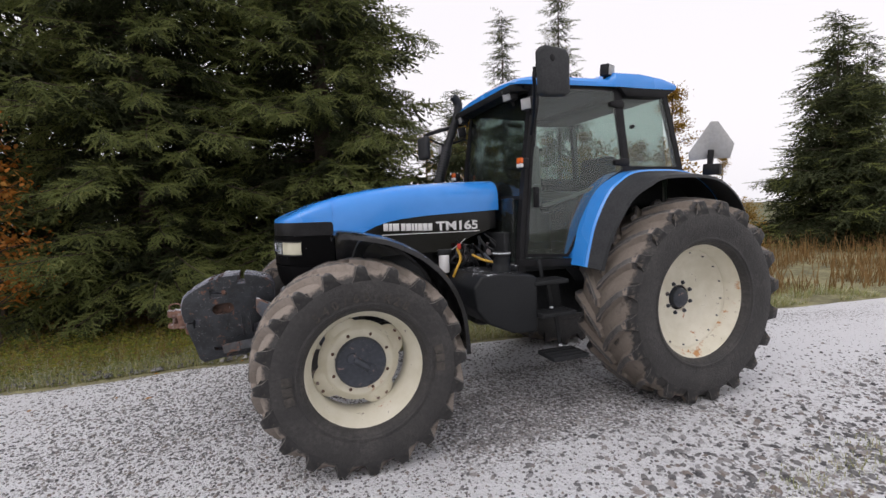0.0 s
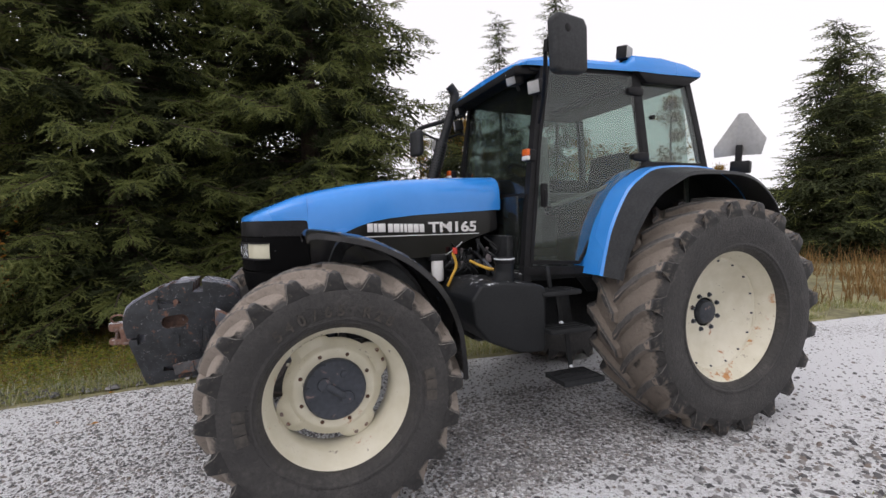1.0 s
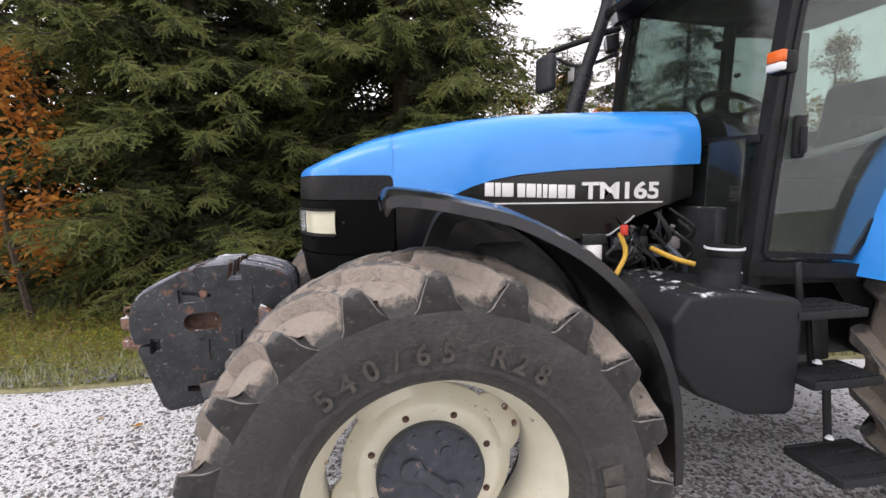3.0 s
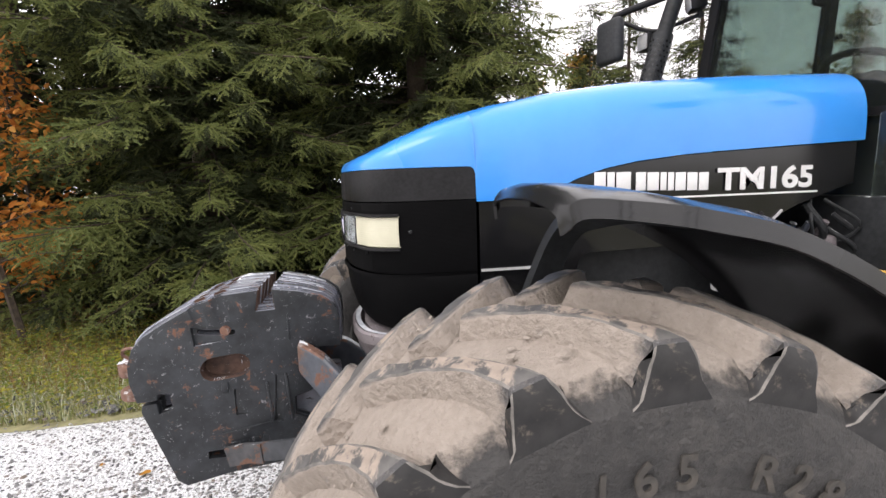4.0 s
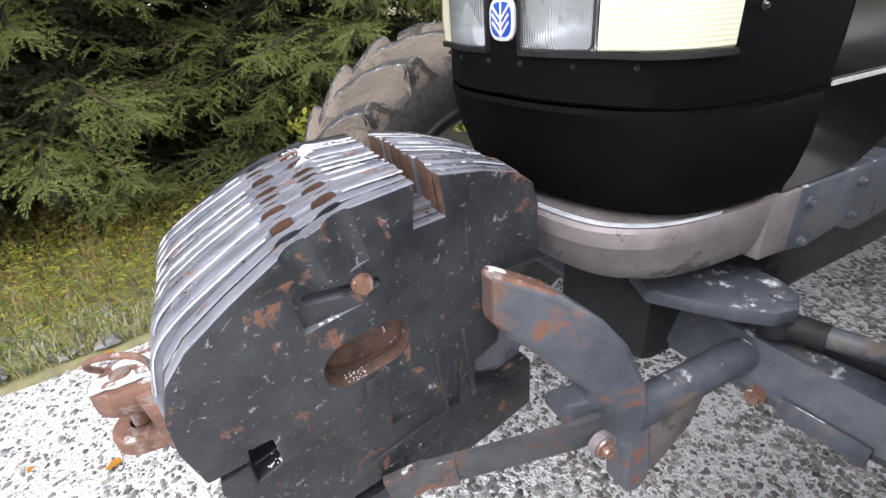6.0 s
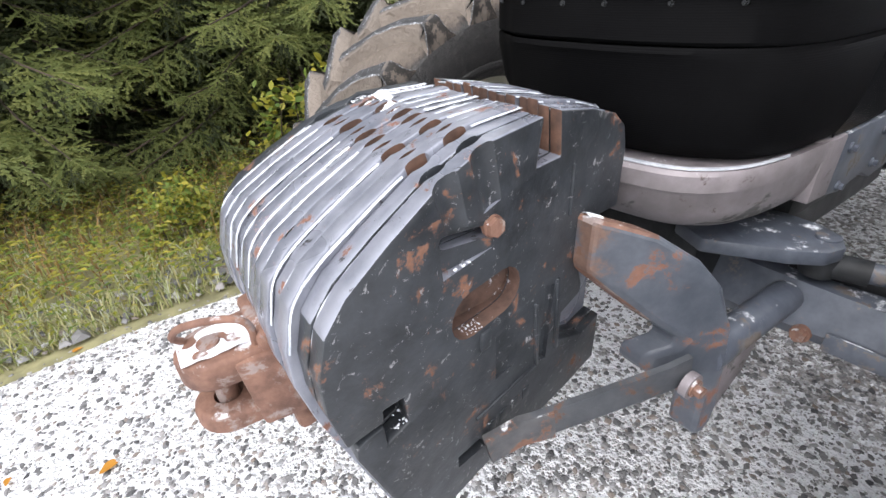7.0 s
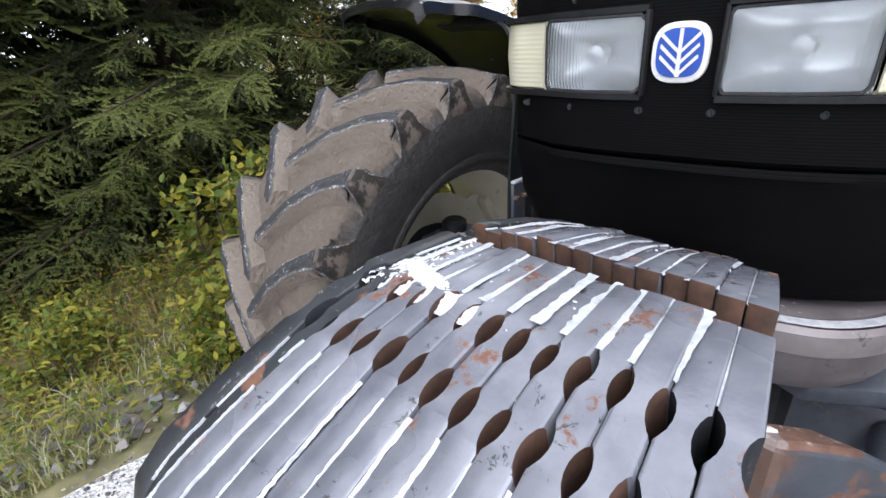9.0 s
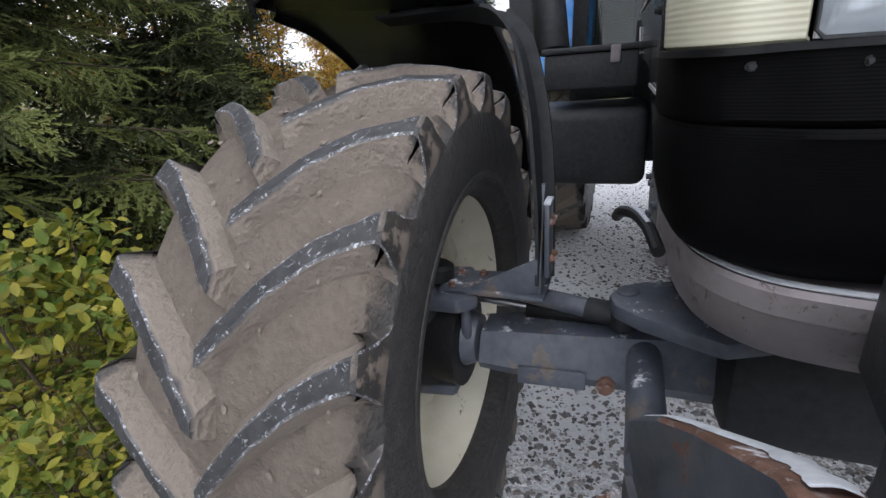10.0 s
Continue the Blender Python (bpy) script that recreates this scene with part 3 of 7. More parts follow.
WORN_TOP = coat("worn_dusty_rubber", (0.045, 0.044, 0.046), (0.135, 0.128, 0.122), 26, (0.6, 0.8), bump=0.5, stain=((0.20, 0.165, 0.138), 8, 0.14))
FRONT_TYRES = {s: tyre_mesh(0.692, 0.388, 0.264, RUB_FL if s > 0 else RUB_F, 0.044) for s in (1, -1)}
REAR_TYRE = tyre_mesh(0.868, 0.486, 0.325, RUB_R, 0.052)
FRONT_LUGS = {k: [lug_mesh(0.692, 0.264, 0.044, s, [LUG_FL, EDGE_L, WORN_TOP, PAD] if k > 0 else [LUG_F, EDGE, LUG_TOP, PAD_R]) for s in (1, -1)] for k in (1, -1)}
REAR_LUGS = [lug_mesh(0.868, 0.325, 0.052, s, [LUG_R, EDGE_L, WORN_TOP, PAD]) for s in (1, -1)]
MUD = coat("dried_mud", (0.13, 0.105, 0.085), (0.27, 0.232, 0.20), 60, (0.85, 1.0), bump=0.6)
MUD_DRY = coat("pale_dried_mud", (0.20, 0.168, 0.142), (0.41, 0.36, 0.315), 60, (0.85, 1.0), bump=0.6)
PALE = coat("worn_moulding", (0.03, 0.028, 0.026), (0.085, 0.075, 0.065), 50, (0.7, 0.85), bump=0.2)


def mud_lumps(radius, half, count, seed):
    r = random.Random(seed)
    bm = bmesh.new()
    for _ in range(count):
        a, y, s = r.uniform(0, 2 * math.pi), r.uniform(-0.8, 0.8) * half, 0.002 + 0.0060 * r.random() ** 2.5
        sink = 0.012 * max(0, abs(y) / half - 0.5)
        place = Matrix.Translation(((radius - sink) * math.cos(a), y, (radius - sink) * math.sin(a))) @ Matrix.Rotation(-a, 4, "Y")
        got = bmesh.ops.create_icosphere(bm, subdivisions=2 if s > 0.009 else 1, radius=1, matrix=place @ Matrix.Rotation(r.uniform(0, 3), 4, "X") @ Matrix.Diagonal((s * 0.35, s * r.uniform(0.6, 1.7), s * r.uniform(0.6, 1.3), 1)))
        for v in got["verts"]:
            v.co += Vector((noise.noise(v.co * 120), noise.noise(v.co * 120 + Vector((9, 0, 0))), noise.noise(v.co * 120 + Vector((0, 9, 0))))) * s * 0.5
    return bm


def rim_profile(flange, half, well):
    return [(flange + 0.004, half), (flange + 0.012, half - 0.006), (flange + 0.006, half - 0.016), (flange - 0.014, half - 0.020), (flange - 0.022, half - 0.05), (flange - 0.03, half - 0.075),
            (well, half - 0.13), (well, -half + 0.13), (flange - 0.03, -half + 0.075), (flange - 0.022, -half + 0.05), (flange - 0.014, -half + 0.020), (flange + 0.006, -half + 0.016),
            (flange + 0.012, -half + 0.006), (flange + 0.004, -half), (flange - 0.010, -half + 0.004), (flange - 0.034, -half + 0.05), (flange - 0.042, -half + 0.08),
            (well - 0.012, -half + 0.135), (well - 0.012, half - 0.135), (flange - 0.042, half - 0.08), (flange - 0.034, half - 0.05), (flange - 0.010, half - 0.004)]


def front_wheel(side):
    """Wheel about its centre; +y is its outer face before it is turned to its side of the tractor."""
    w = tagged(new("front_wheel"), "muddy lugged tyre on a cream steel rim")
    w.parent = tractor
    ty = new("tyre", FRONT_TYRES[side])
    ty.parent = w
    add_lugs(w, FRONT_LUGS[side], 20, radians(-1.0 if side > 0 else 1.3))
    tagged(ty, "worn black traction tyre with dried mud")
    part("dried_mud", mud_lumps(0.650, 0.264, 640, 50 + side), MUD_DRY if side > 0 else MUD, w, "dried lumps of brown mud", 60)["kind"] = "stuff"
    part("rim", lathe(rim_profile(0.402, 0.222, 0.335), 96), CREAM, w)
    # dished disc with eight lobes bolted to the rim, open between them
    disc = bmesh.new()
    def ring(r, y):
        return [disc.verts.new((r(2 * math.pi * i / 96) * math.cos(2 * math.pi * i / 96), y, r(2 * math.pi * i / 96) * math.sin(2 * math.pi * i / 96))) for i in range(96)]
    lobe = lambda a: 0.272 + 0.056 * max(0.0, math.cos(4 * (a + 0.5))) ** 0.45
    rows = [ring(lambda a: 0.14, 0.045), ring(lambda a: 0.21, 0.045), ring(lambda a: 0.226, 0.038), ring(lambda a: 0.242, 0.02), ring(lambda a: lobe(a) - 0.006, 0.005), ring(lobe, 0.0), ring(lobe, -0.012), ring(lambda a: 0.14, 0.025)]
    for a, b in zip(rows, rows[1:] + rows[:1]):
        for i in range(96):
            j = (i + 1) % 96
            disc.faces.new((a[i], a[j], b[j], b[i]))
    part("disc", disc, CREAM, w)
    cap = lathe([(0.005, 0.086), (0.12, 0.085), (0.158, 0.080), (0.168, 0.070), (0.169, 0.040), (0.174, 0.038), (0.174, 0.02), (0.005, 0.02)], 64, closed=False)
    hub = part("hub_cap", cap, HUB, w, "dark scuffed planetary hub cover")
    part("cast_web", merge(rod((-0.05, 0.084, -0.04), (0.05, 0.084, 0.035), 0.024, 20, bevel=0.006), rod((-0.06, 0.082, -0.045), (-0.06, 0.10, -0.045), 0.036, 24, bevel=0.005), rod((0.06, 0.082, 0.04), (0.06, 0.10, 0.04), 0.036, 24, bevel=0.005),
                           rod((-0.045, 0.082, 0.085), (-0.045, 0.092, 0.085), 0.02, 20, bevel=0.004)), HUB, w)
    for i in range(12):
        a = 2 * math.pi * (i + 0.3) / 12
        part("cap_screw", rod((0.147 * math.cos(a), 0.078, 0.147 * math.sin(a)), (0.147 * math.cos(a), 0.088, 0.147 * math.sin(a)), 0.0085, 8), HUB, w)
    for i in range(8):
        a = 2 * math.pi * (i + 0.5) / 8
        bolt((0.194 * math.cos(a), 0.040, 0.194 * math.sin(a)), (0, 1, 0), 0.015, SCOOP, w, "wheel_nut", "rusty wheel nut")
    for i in range(4):
        for k in (-0.11, 0.11):
            a = -0.5 + math.pi / 2 * i + k
            bolt((0.302 * math.cos(a), 0.004, 0.302 * math.sin(a)), (0, 1, 0), 0.016, RUSTY, w, "rim_bolt", "rusty rim bolt")
    for i in range(4):
        a = -0.5 + math.pi / 2 * i
        part("rim_lug", block(0.055, 0.045, 0.13, (0.318 * math.cos(a), -0.025, 0.318 * math.sin(a)), 0.008, (0, -math.degrees(a), 0)), CREAM, w)
    if side > 0:
        ring_words("540/65 R28", 0.470, 0.074, 0.138, 0.91, 0.2625, PALE, w)
        for a0 in (2.95, -0.22):
            for i in range(3):
                a = a0 + 0.125 * i
                part("raised_mark", block(0.052, 0.006, 0.058, (0.478 * math.cos(a), 0.2615, 0.478 * math.sin(a)), 0.0015, (0, 90 - math.degrees(a), 0)), PALE, w)
    for o in w.children:
        if o.name.split(".")[0] in ("disc", "hub_cap", "cast_web", "cap_screw", "wheel_nut", "rim_bolt", "rim_lug"):
            o.location.y -= 0.032
    w.matrix_basis = Matrix.Translation((0.0 if side > 0 else RIGHT_AHEAD, 0.988 if side > 0 else -0.957, AXF)) @ (Matrix.Rotation(math.pi, 4, "Z") @ Matrix.Diagonal((-1, 1, 1, 1)) if side < 0 else Matrix.Identity(4))
    return w


def rear_wheel(side):
    w = tagged(new("rear_wheel"), "large muddy lugged tyre on a cream steel rim with rust streaks")
    w.parent = tractor
    ty = new("tyre", REAR_TYRE)
    ty.parent = w
    add_lugs(w, REAR_LUGS, 20, radians(12))
    tagged(ty, "worn black traction tyre with dried mud")
    part("rim", lathe(rim_profile(0.502, 0.275, 0.435), 96), CREAMR, w, "cream rim with a rust streak")
    # deep dished disc, its centre set inboard
    part("disc", lathe([(0.435, 0.10), (0.425, 0.112), (0.405, 0.108), (0.385, 0.085), (0.30, 0.035), (0.26, 0.02), (0.11, 0.018), (0.11, 0.004), (0.27, 0.004), (0.39, 0.065), (0.43, 0.085)], 96), CREAM, w)
    hub = part("hub_cap", lathe([(0.004, 0.052), (0.06, 0.052), (0.082, 0.044), (0.092, 0.02), (0.092, 0.0), (0.004, 0.0)], 48, closed=False), HUB, w, "dusty dark hub centre")
    for i in range(8):
        a = 2 * math.pi * (i + 0.4) / 8
        bolt((0.135 * math.cos(a), 0.016, 0.135 * math.sin(a)), (0, 1, 0), 0.024, HUB, w, "wheel_nut")
    for i in range(16):
        a = 2 * math.pi * (i + 0.2) / 16
        part("rivet", rod((0.395 * math.cos(a), 0.096, 0.395 * math.sin(a)), (0.395 * math.cos(a), 0.108, 0.395 * math.sin(a)), 0.007, 10), HUB, w)
    for i in range(4):
        a = 0.2 + math.pi / 2 * i
        part("clamp_plate", block(0.035, 0.012, 0.10, (0.42 * math.cos(a), 0.112, 0.42 * math.sin(a)), 0.004, (0, -math.degrees(a), 0)), CREAM, w)
    w.matrix_basis = Matrix.Translation((REAR_X, side * 0.96, AXR)) @ (Matrix.Rotation(math.pi, 4, "Z") @ Matrix.Diagonal((-1, 1, 1, 1)) if side < 0 else Matrix.Identity(4))
    return w


for s in (1, -1):
    front_wheel(s), rear_wheel(s)

# ---- bonnet and nose ----
PLAN = [(-1.37, 0.372), (-0.9, 0.362), (-0.3, 0.348), (0.05, 0.336), (0.20, 0.328), (0.29, 0.313), (0.35, 0.292), (0.40, 0.255), (0.435, 0.205), (0.455, 0.13), (0.464, 0.06), (0.466, 0.0)]
TOP = [(-1.37, 1.912), (-1.0, 1.905), (-0.75, 1.894), (-0.5, 1.879), (-0.25, 1.849), (-0.03, 1.806), (0.152, 1.757), (0.285, 1.705), (0.38, 1.662), (0.44, 1.634), (0.459, 1.617), (0.466, 1.600)]
SEAM = [(-1.37, 1.648), (-1.0, 1.632), (-0.7, 1.618), (-0.5, 1.598), (-0.38, 1.577), (-0.28, 1.545), (-0.2, 1.508), (-0.15, 1.488), (0.048, 1.486), (0.0505, 1.575), (0.056, 1.589), (0.066, 1.596), (0.08, 1.598), (0.466, 1.598)]


def hood_row(x, low, wide=1.0, off=0.0, count=14):
    """Cross-section of the bonnet from its left lower edge over the top to the right."""
    w, t = along(PLAN, x) * wide + off, along(TOP, x) + off
    h = max(t - low, 0.002)
    out = []
    for i in range(count + 1):
        a = math.pi * i / count
        c, s = math.cos(a), math.sin(a)
        e = 0.42
        out.append((x, w * math.copysign(abs(c) ** e, c), low + h * abs(s) ** 0.56))
    return out


def hood():
    xs = list(np.linspace(-1.37, 0.045, 40)) + [0.048, 0.0505, 0.053, 0.056, 0.061, 0.066, 0.072, 0.08] + list(np.linspace(0.09, 0.44, 16)) + [0.452, 0.46, 0.4655]
    rows = [hood_row(x, along(SEAM, x), count=40) for x in xs]
    bm = skin(rows, 0.004)
    return part("hood", bm, BLUE, tractor, "glossy blue bonnet", 50)


hood()


def plan_loop(z, inset, x_back=0.05, lift=0.0):
    """The nose's outline at a height, moved inwards by inset, from its left side round the front to the right."""
    pts = [(x_back, along(PLAN, x_back))] + [p for p in PLAN if p[0] > x_back + 0.01]
    left = [Vector((x, y, 0)) for x, y in pts]
    loop = [(p.x, p.y) for p in bend(left, 5)]
    loop = loop + [(x, -y) for x, y in reversed(loop[:-1])]
    out = []
    for x, y in loop:
        k = max(0.0, (x - x_back)) / 0.41
        out.append((x - inset * (0.25 + 0.75 * k) * (1 if x > x_back + 1e-4 else 0), y - math.copysign(min(abs(y), inset * (0.6 if abs(y) > 0.1 else abs(y) * 6)), y), z))
    return out


def nose():
    top = skin([plan_loop(1.496, 0.001), plan_loop(1.500, -0.002), plan_loop(1.590, -0.002), plan_loop(1.596, 0.002)], 0.006)
    part("nose_band", top, PLASTIC, tractor, "matt black plastic band above the headlights")
    mid = skin([plan_loop(1.264, 0.004), plan_loop(1.270, -0.003), plan_loop(1.350, -0.003), plan_loop(1.449, -0.003), plan_loop(1.486, -0.003), plan_loop(1.492, 0.003)])
    for f in [f for f in mid.faces if 1.38 < f.calc_center_median().z < 1.42 and 0.05 < abs(f.calc_center_median().y) < 0.31 and f.calc_center_median().x > 0.30]:
        mid.faces.remove(f)
    bmesh.ops.recalc_face_normals(mid, faces=mid.faces)
    bmesh.ops.solidify(mid, geom=mid.faces[:], thickness=0.006)
    part("grille", mid, MESH, tractor, "matt black pleated grille round the headlights")
    low = skin([plan_loop(1.262, -0.006), plan_loop(1.252, -0.010), plan_loop(1.240, 0.0), plan_loop(1.16, 0.010), plan_loop(1.10, 0.028), plan_loop(1.065, 0.05), plan_loop(1.05, 0.075)], 0.006)
    part("lower_grille", low, MESH, tractor, "black lower grille curving under")
    part("nose_core", slab([(0.04, -0.29), (0.26, -0.24), (0.32, -0.15), (0.33, 0), (0.32, 0.15), (0.26, 0.24), (0.04, 0.29)], 1.09, 1.59, "z"), STEEL, tractor)


nose()


def on_nose(y, push=0.0):
    """x of the nose's face at a sideways place."""
    pts = sorted((p[1], p[0]) for p in PLAN if p[0] >= 0.05)
    return along(pts, abs(y)) + push


def headlight(s):
    lamp = tagged(new("headlight"), "wide wrap-round headlight with a clear and a cream lens")
    lamp.parent = tractor
    inner, outer = (0.048, 0.196) if s > 0 else (0.042, 0.2155)
    ys, mid, wide = inner * s, (inner + outer) / 2, (outer - inner) / 2 - 0.001
    # clear half, in front; a reflector bowl behind a lens
    rows = []
    for v in np.linspace(-1, 1, 17):
        row = []
        for u in np.linspace(-1, 1, 25):
            y = (mid + wide * u) * s
            sink = 0.058 * (1 - abs(u) ** 3.5) ** 0.6 * (1 - abs(v) ** 3.5) ** 0.6
            row.append((on_nose(y, 0.004) - sink, y, 1.3995 + 0.0475 * v))
        rows.append(row)
    part("reflector", skin(rows, 0.002), REFLECT, lamp)
    part("bulb_cap", lathe([(0.002, 0.0), (0.012, -0.002), (0.014, -0.02), (0.010, -0.03), (0.002, -0.03)], 20, "x", (on_nose(mid) - 0.012, mid * s, 1.40), closed=False), REFLECT, lamp)
    rows = []
    for v in np.linspace(-1, 1, 9):
        rows.append([(on_nose((mid + wide * u) * s, 0.007 + 0.007 * (1 - abs(u) ** 6) * (1 - abs(v) ** 6)), (mid + wide * u) * s, 1.3995 + 0.0475 * v) for u in np.linspace(-1, 1, 25)])
    part("clear_lens", skin(rows, 0.003), CLEAR, lamp, "clear fluted lens").visible_shadow = False
    rim = [(on_nose(mid + wide * u, 0.008), (mid + wide * u) * s, z) for u, z in ((-0.9, 1.352), (0, 1.3515), (0.9, 1.352), (0.99, 1.36), (1, 1.40), (0.99, 1.439), (0.9, 1.447), (0, 1.4475), (-0.9, 1.447), (-0.99, 1.439), (-1, 1.40), (-0.99, 1.36), (-0.9, 1.352))]
    part("lens_rim", sweep(rim, circle(0.0026, 6), up=(1, 0.01, 0)), GREYP, lamp, "grey sealing rim")
    # cream half wraps round the corner
    arc, pts = [], [(outer, on_nose(outer)), (0.255, 0.40), (0.280, 0.370), (0.294, 0.345), (0.306, 0.315), (0.312, 0.292)]
    for y, x in [(p.x, p.y) for p in bend([(a, b, 0) for a, b in pts], 4)]:
        arc.append((x, y))
    rows = []
    for z, o in ((1.349, 0.001), (1.353, 0.007), (1.40, 0.009), (1.446, 0.007), (1.450, 0.001)):
        rows.append([(x + o * 0.7, (y + o * 0.75) * s, z) for x, y in arc])
    part("cream_lens", skin(rows, 0.004), LENS, lamp, "cream ribbed lens")
    # dark frame round both
    line = [(on_nose(ys, 0.004), ys, 1.346), (on_nose(0.13, 0.004), 0.13 * s, 1.346), (on_nose(outer, 0.004), outer * s, 1.346)] + [(x + 0.004, (y + 0.004) * s, 1.345) for x, y in arc[3:]]
    up = [(x, y, z + 0.108) for x, y, z in line]
    for l in (line, up):
        part("frame", sweep(bend(l, 3), [(-0.006, -0.004), (0.010, -0.004), (0.010, 0.004), (-0.006, 0.004)]), PLASTIC, lamp)
    for y in (ys,):
        part("frame", block(0.024, 0.006, 0.104, (on_nose(y, 0.001), y, 1.40), 0.002), PLASTIC, lamp)
    for y, z in ((0.045, 1.328), (0.16, 1.328), (0.25, 1.328), (0.16, 1.472)):
        bolt((on_nose(y, 0.002), y * s, z), (1, 0, 0), 0.007, STEEL, tractor, "grille_screw")
    bolt((0.262, 0.324 * s, 1.40), (0, s, 0), 0.008, STEEL, tractor, "grille_screw")


headlight(1), headlight(-1)


def badge():
    b = tagged(new("badge"), "small white oval badge with a blue leaf shape")
    b.parent = tractor
    x = on_nose(0) + 0.004
    def oval(ry, rz, p=3.0):
        return [(ry * math.copysign(abs(math.cos(w)) ** (2 / p), math.cos(w)), 1.40 + rz * math.copysign(abs(math.sin(w)) ** (2 / p), math.sin(w))) for w in np.linspace(0, 2 * math.pi, 32, endpoint=False)]
    part("plate", slab(oval(0.034, 0.036), x - 0.006, x + 0.004, "x", 0.002), WHITE, b)
    part("field", slab(oval(0.0275, 0.029), x + 0.002, x + 0.006, "x"), LOGO, b)
    stem = slab([(-0.0025, 1.372), (0.0025, 1.372), (0.002, 1.428), (-0.002, 1.428)], x + 0.004, x + 0.0075, "x")
    for i, z in enumerate((1.378, 1.391, 1.404)):
        for s in (1, -1):
            stem = merge(stem, slab([(s * 0.0015, z), (s * 0.022, z + 0.020), (s * 0.023, z + 0.0160), (s * 0.0015, z - 0.0048)], x + 0.004, x + 0.0077 + 0.0002 * i + 0.0001 * s, "x"))
    part("leaf", stem, WHITE, b)


badge()


def skew_nose():
    """The nose sits a touch to the right and its right half leads."""
    parts = [o for o in bpy.data.objects if o.type == "MESH" and o.name.split(".")[0] in ("nose_band", "grille", "lower_grille", "grille_screw", "hood")]
    parts += [o for lamp in tractor.children if lamp.name.split(".")[0] in ("headlight", "badge") for o in lamp.children]
    for o in parts:
        for v in o.data.vertices:
            f = min(1.0, max(0.0, (v.co.x - 0.05) / 0.35))
            right, left = max(0.0, -v.co.y), max(0.0, v.co.y)
            v.co.x += (0.16 * right + 0.40 * max(0.0, right - 0.24) - 0.075 * left * max(0.0, 1 - max(0.0, left - 0.2) / 0.1)) * f
            v.co.y -= f * ((0.015 - 0.11 * min(0.155, max(0.0, right - 0.06)) + 0.45 * max(0.0, right - 0.225)) if v.co.y < 0 else (0.015 + 0.035 * left) * max(0.0, 1 - max(0.0, left - 0.215) / 0.095))


skew_nose()


def side_panel(s):
    """Glossy black panel between the bonnet's seam and the engine, with its lettering on the left and right."""
    xs = list(np.linspace(-1.34, 0.04, 50))
    foot = [(-1.34, 1.50), (-1.12, 1.43), (-1.02, 1.385), (-0.92, 1.315), (-0.30, 1.30), (-0.28, 1.12), (-0.2, 1.06), (0.04, 1.052)]
    rows = []
    for k in range(7):
        f = k / 6
        row = []
        for x in xs:
            low, high = along(foot, x), along(SEAM, min(x, 0.045)) - 0.004
            z = low + (high - low) * f
            w = along(PLAN, x) - 0.004 - 0.03 * max(0, (1.30 - z) / 0.25)
            row.append((x, s * w, z))
        rows.append(row)
    p = part("side_panel", skin(rows, 0.004), PANEL, tractor, "glossy black side panel", 50)
    turn = Euler((radians(90), 0, radians(180) if s > 0 else 0)).to_matrix().to_4x4()
    letters("TM165", 0.122, 0.0012, WHITE, p, Matrix.Translation((-0.985, s * 0.3625, 1.523)) @ turn @ Matrix.Diagonal((1.10, 0.84, 1, 1)), "lettering", "white model lettering", 0.03)
    at = -0.345
    for i, w in enumerate((0.040, 0.026, 0.052, 0, 0.036, 0.042, 0.022, 0.022, 0.038, 0.038, 0.036)):
        if w:
            part("mark", block(w, 0.003, 0.060, (at - w / 2, s * (along(PLAN, at) + 0.0005), 1.535 - 0.012 * (i / 10)), 0.001), WHITE, p)
        at -= w + 0.0055 if w else 0.012
    part("stripe", block(0.86, 0.003, 0.006, (-0.76, s * 0.3595, 1.473), 0, (0, 0, s * -1.0)), WHITE, p)
    part("stripe", block(0.27, 0.004, 0.008, (-0.098, s * 0.3375, 1.263), 0, (0, 0, s * -2)), SILVER, p)
    part("stripe", sweep([(-0.86, s * 0.362, 1.325), (-0.93, s * 0.363, 1.325), (-1.03, s * 0.3655, 1.392), (-1.05, s * 0.366, 1.412)], [(-0.003, -0.003), (0.003, -0.003), (0.003, 0.003), (-0.003, 0.003)]), SILVER, p)


side_panel(1), side_panel(-1)

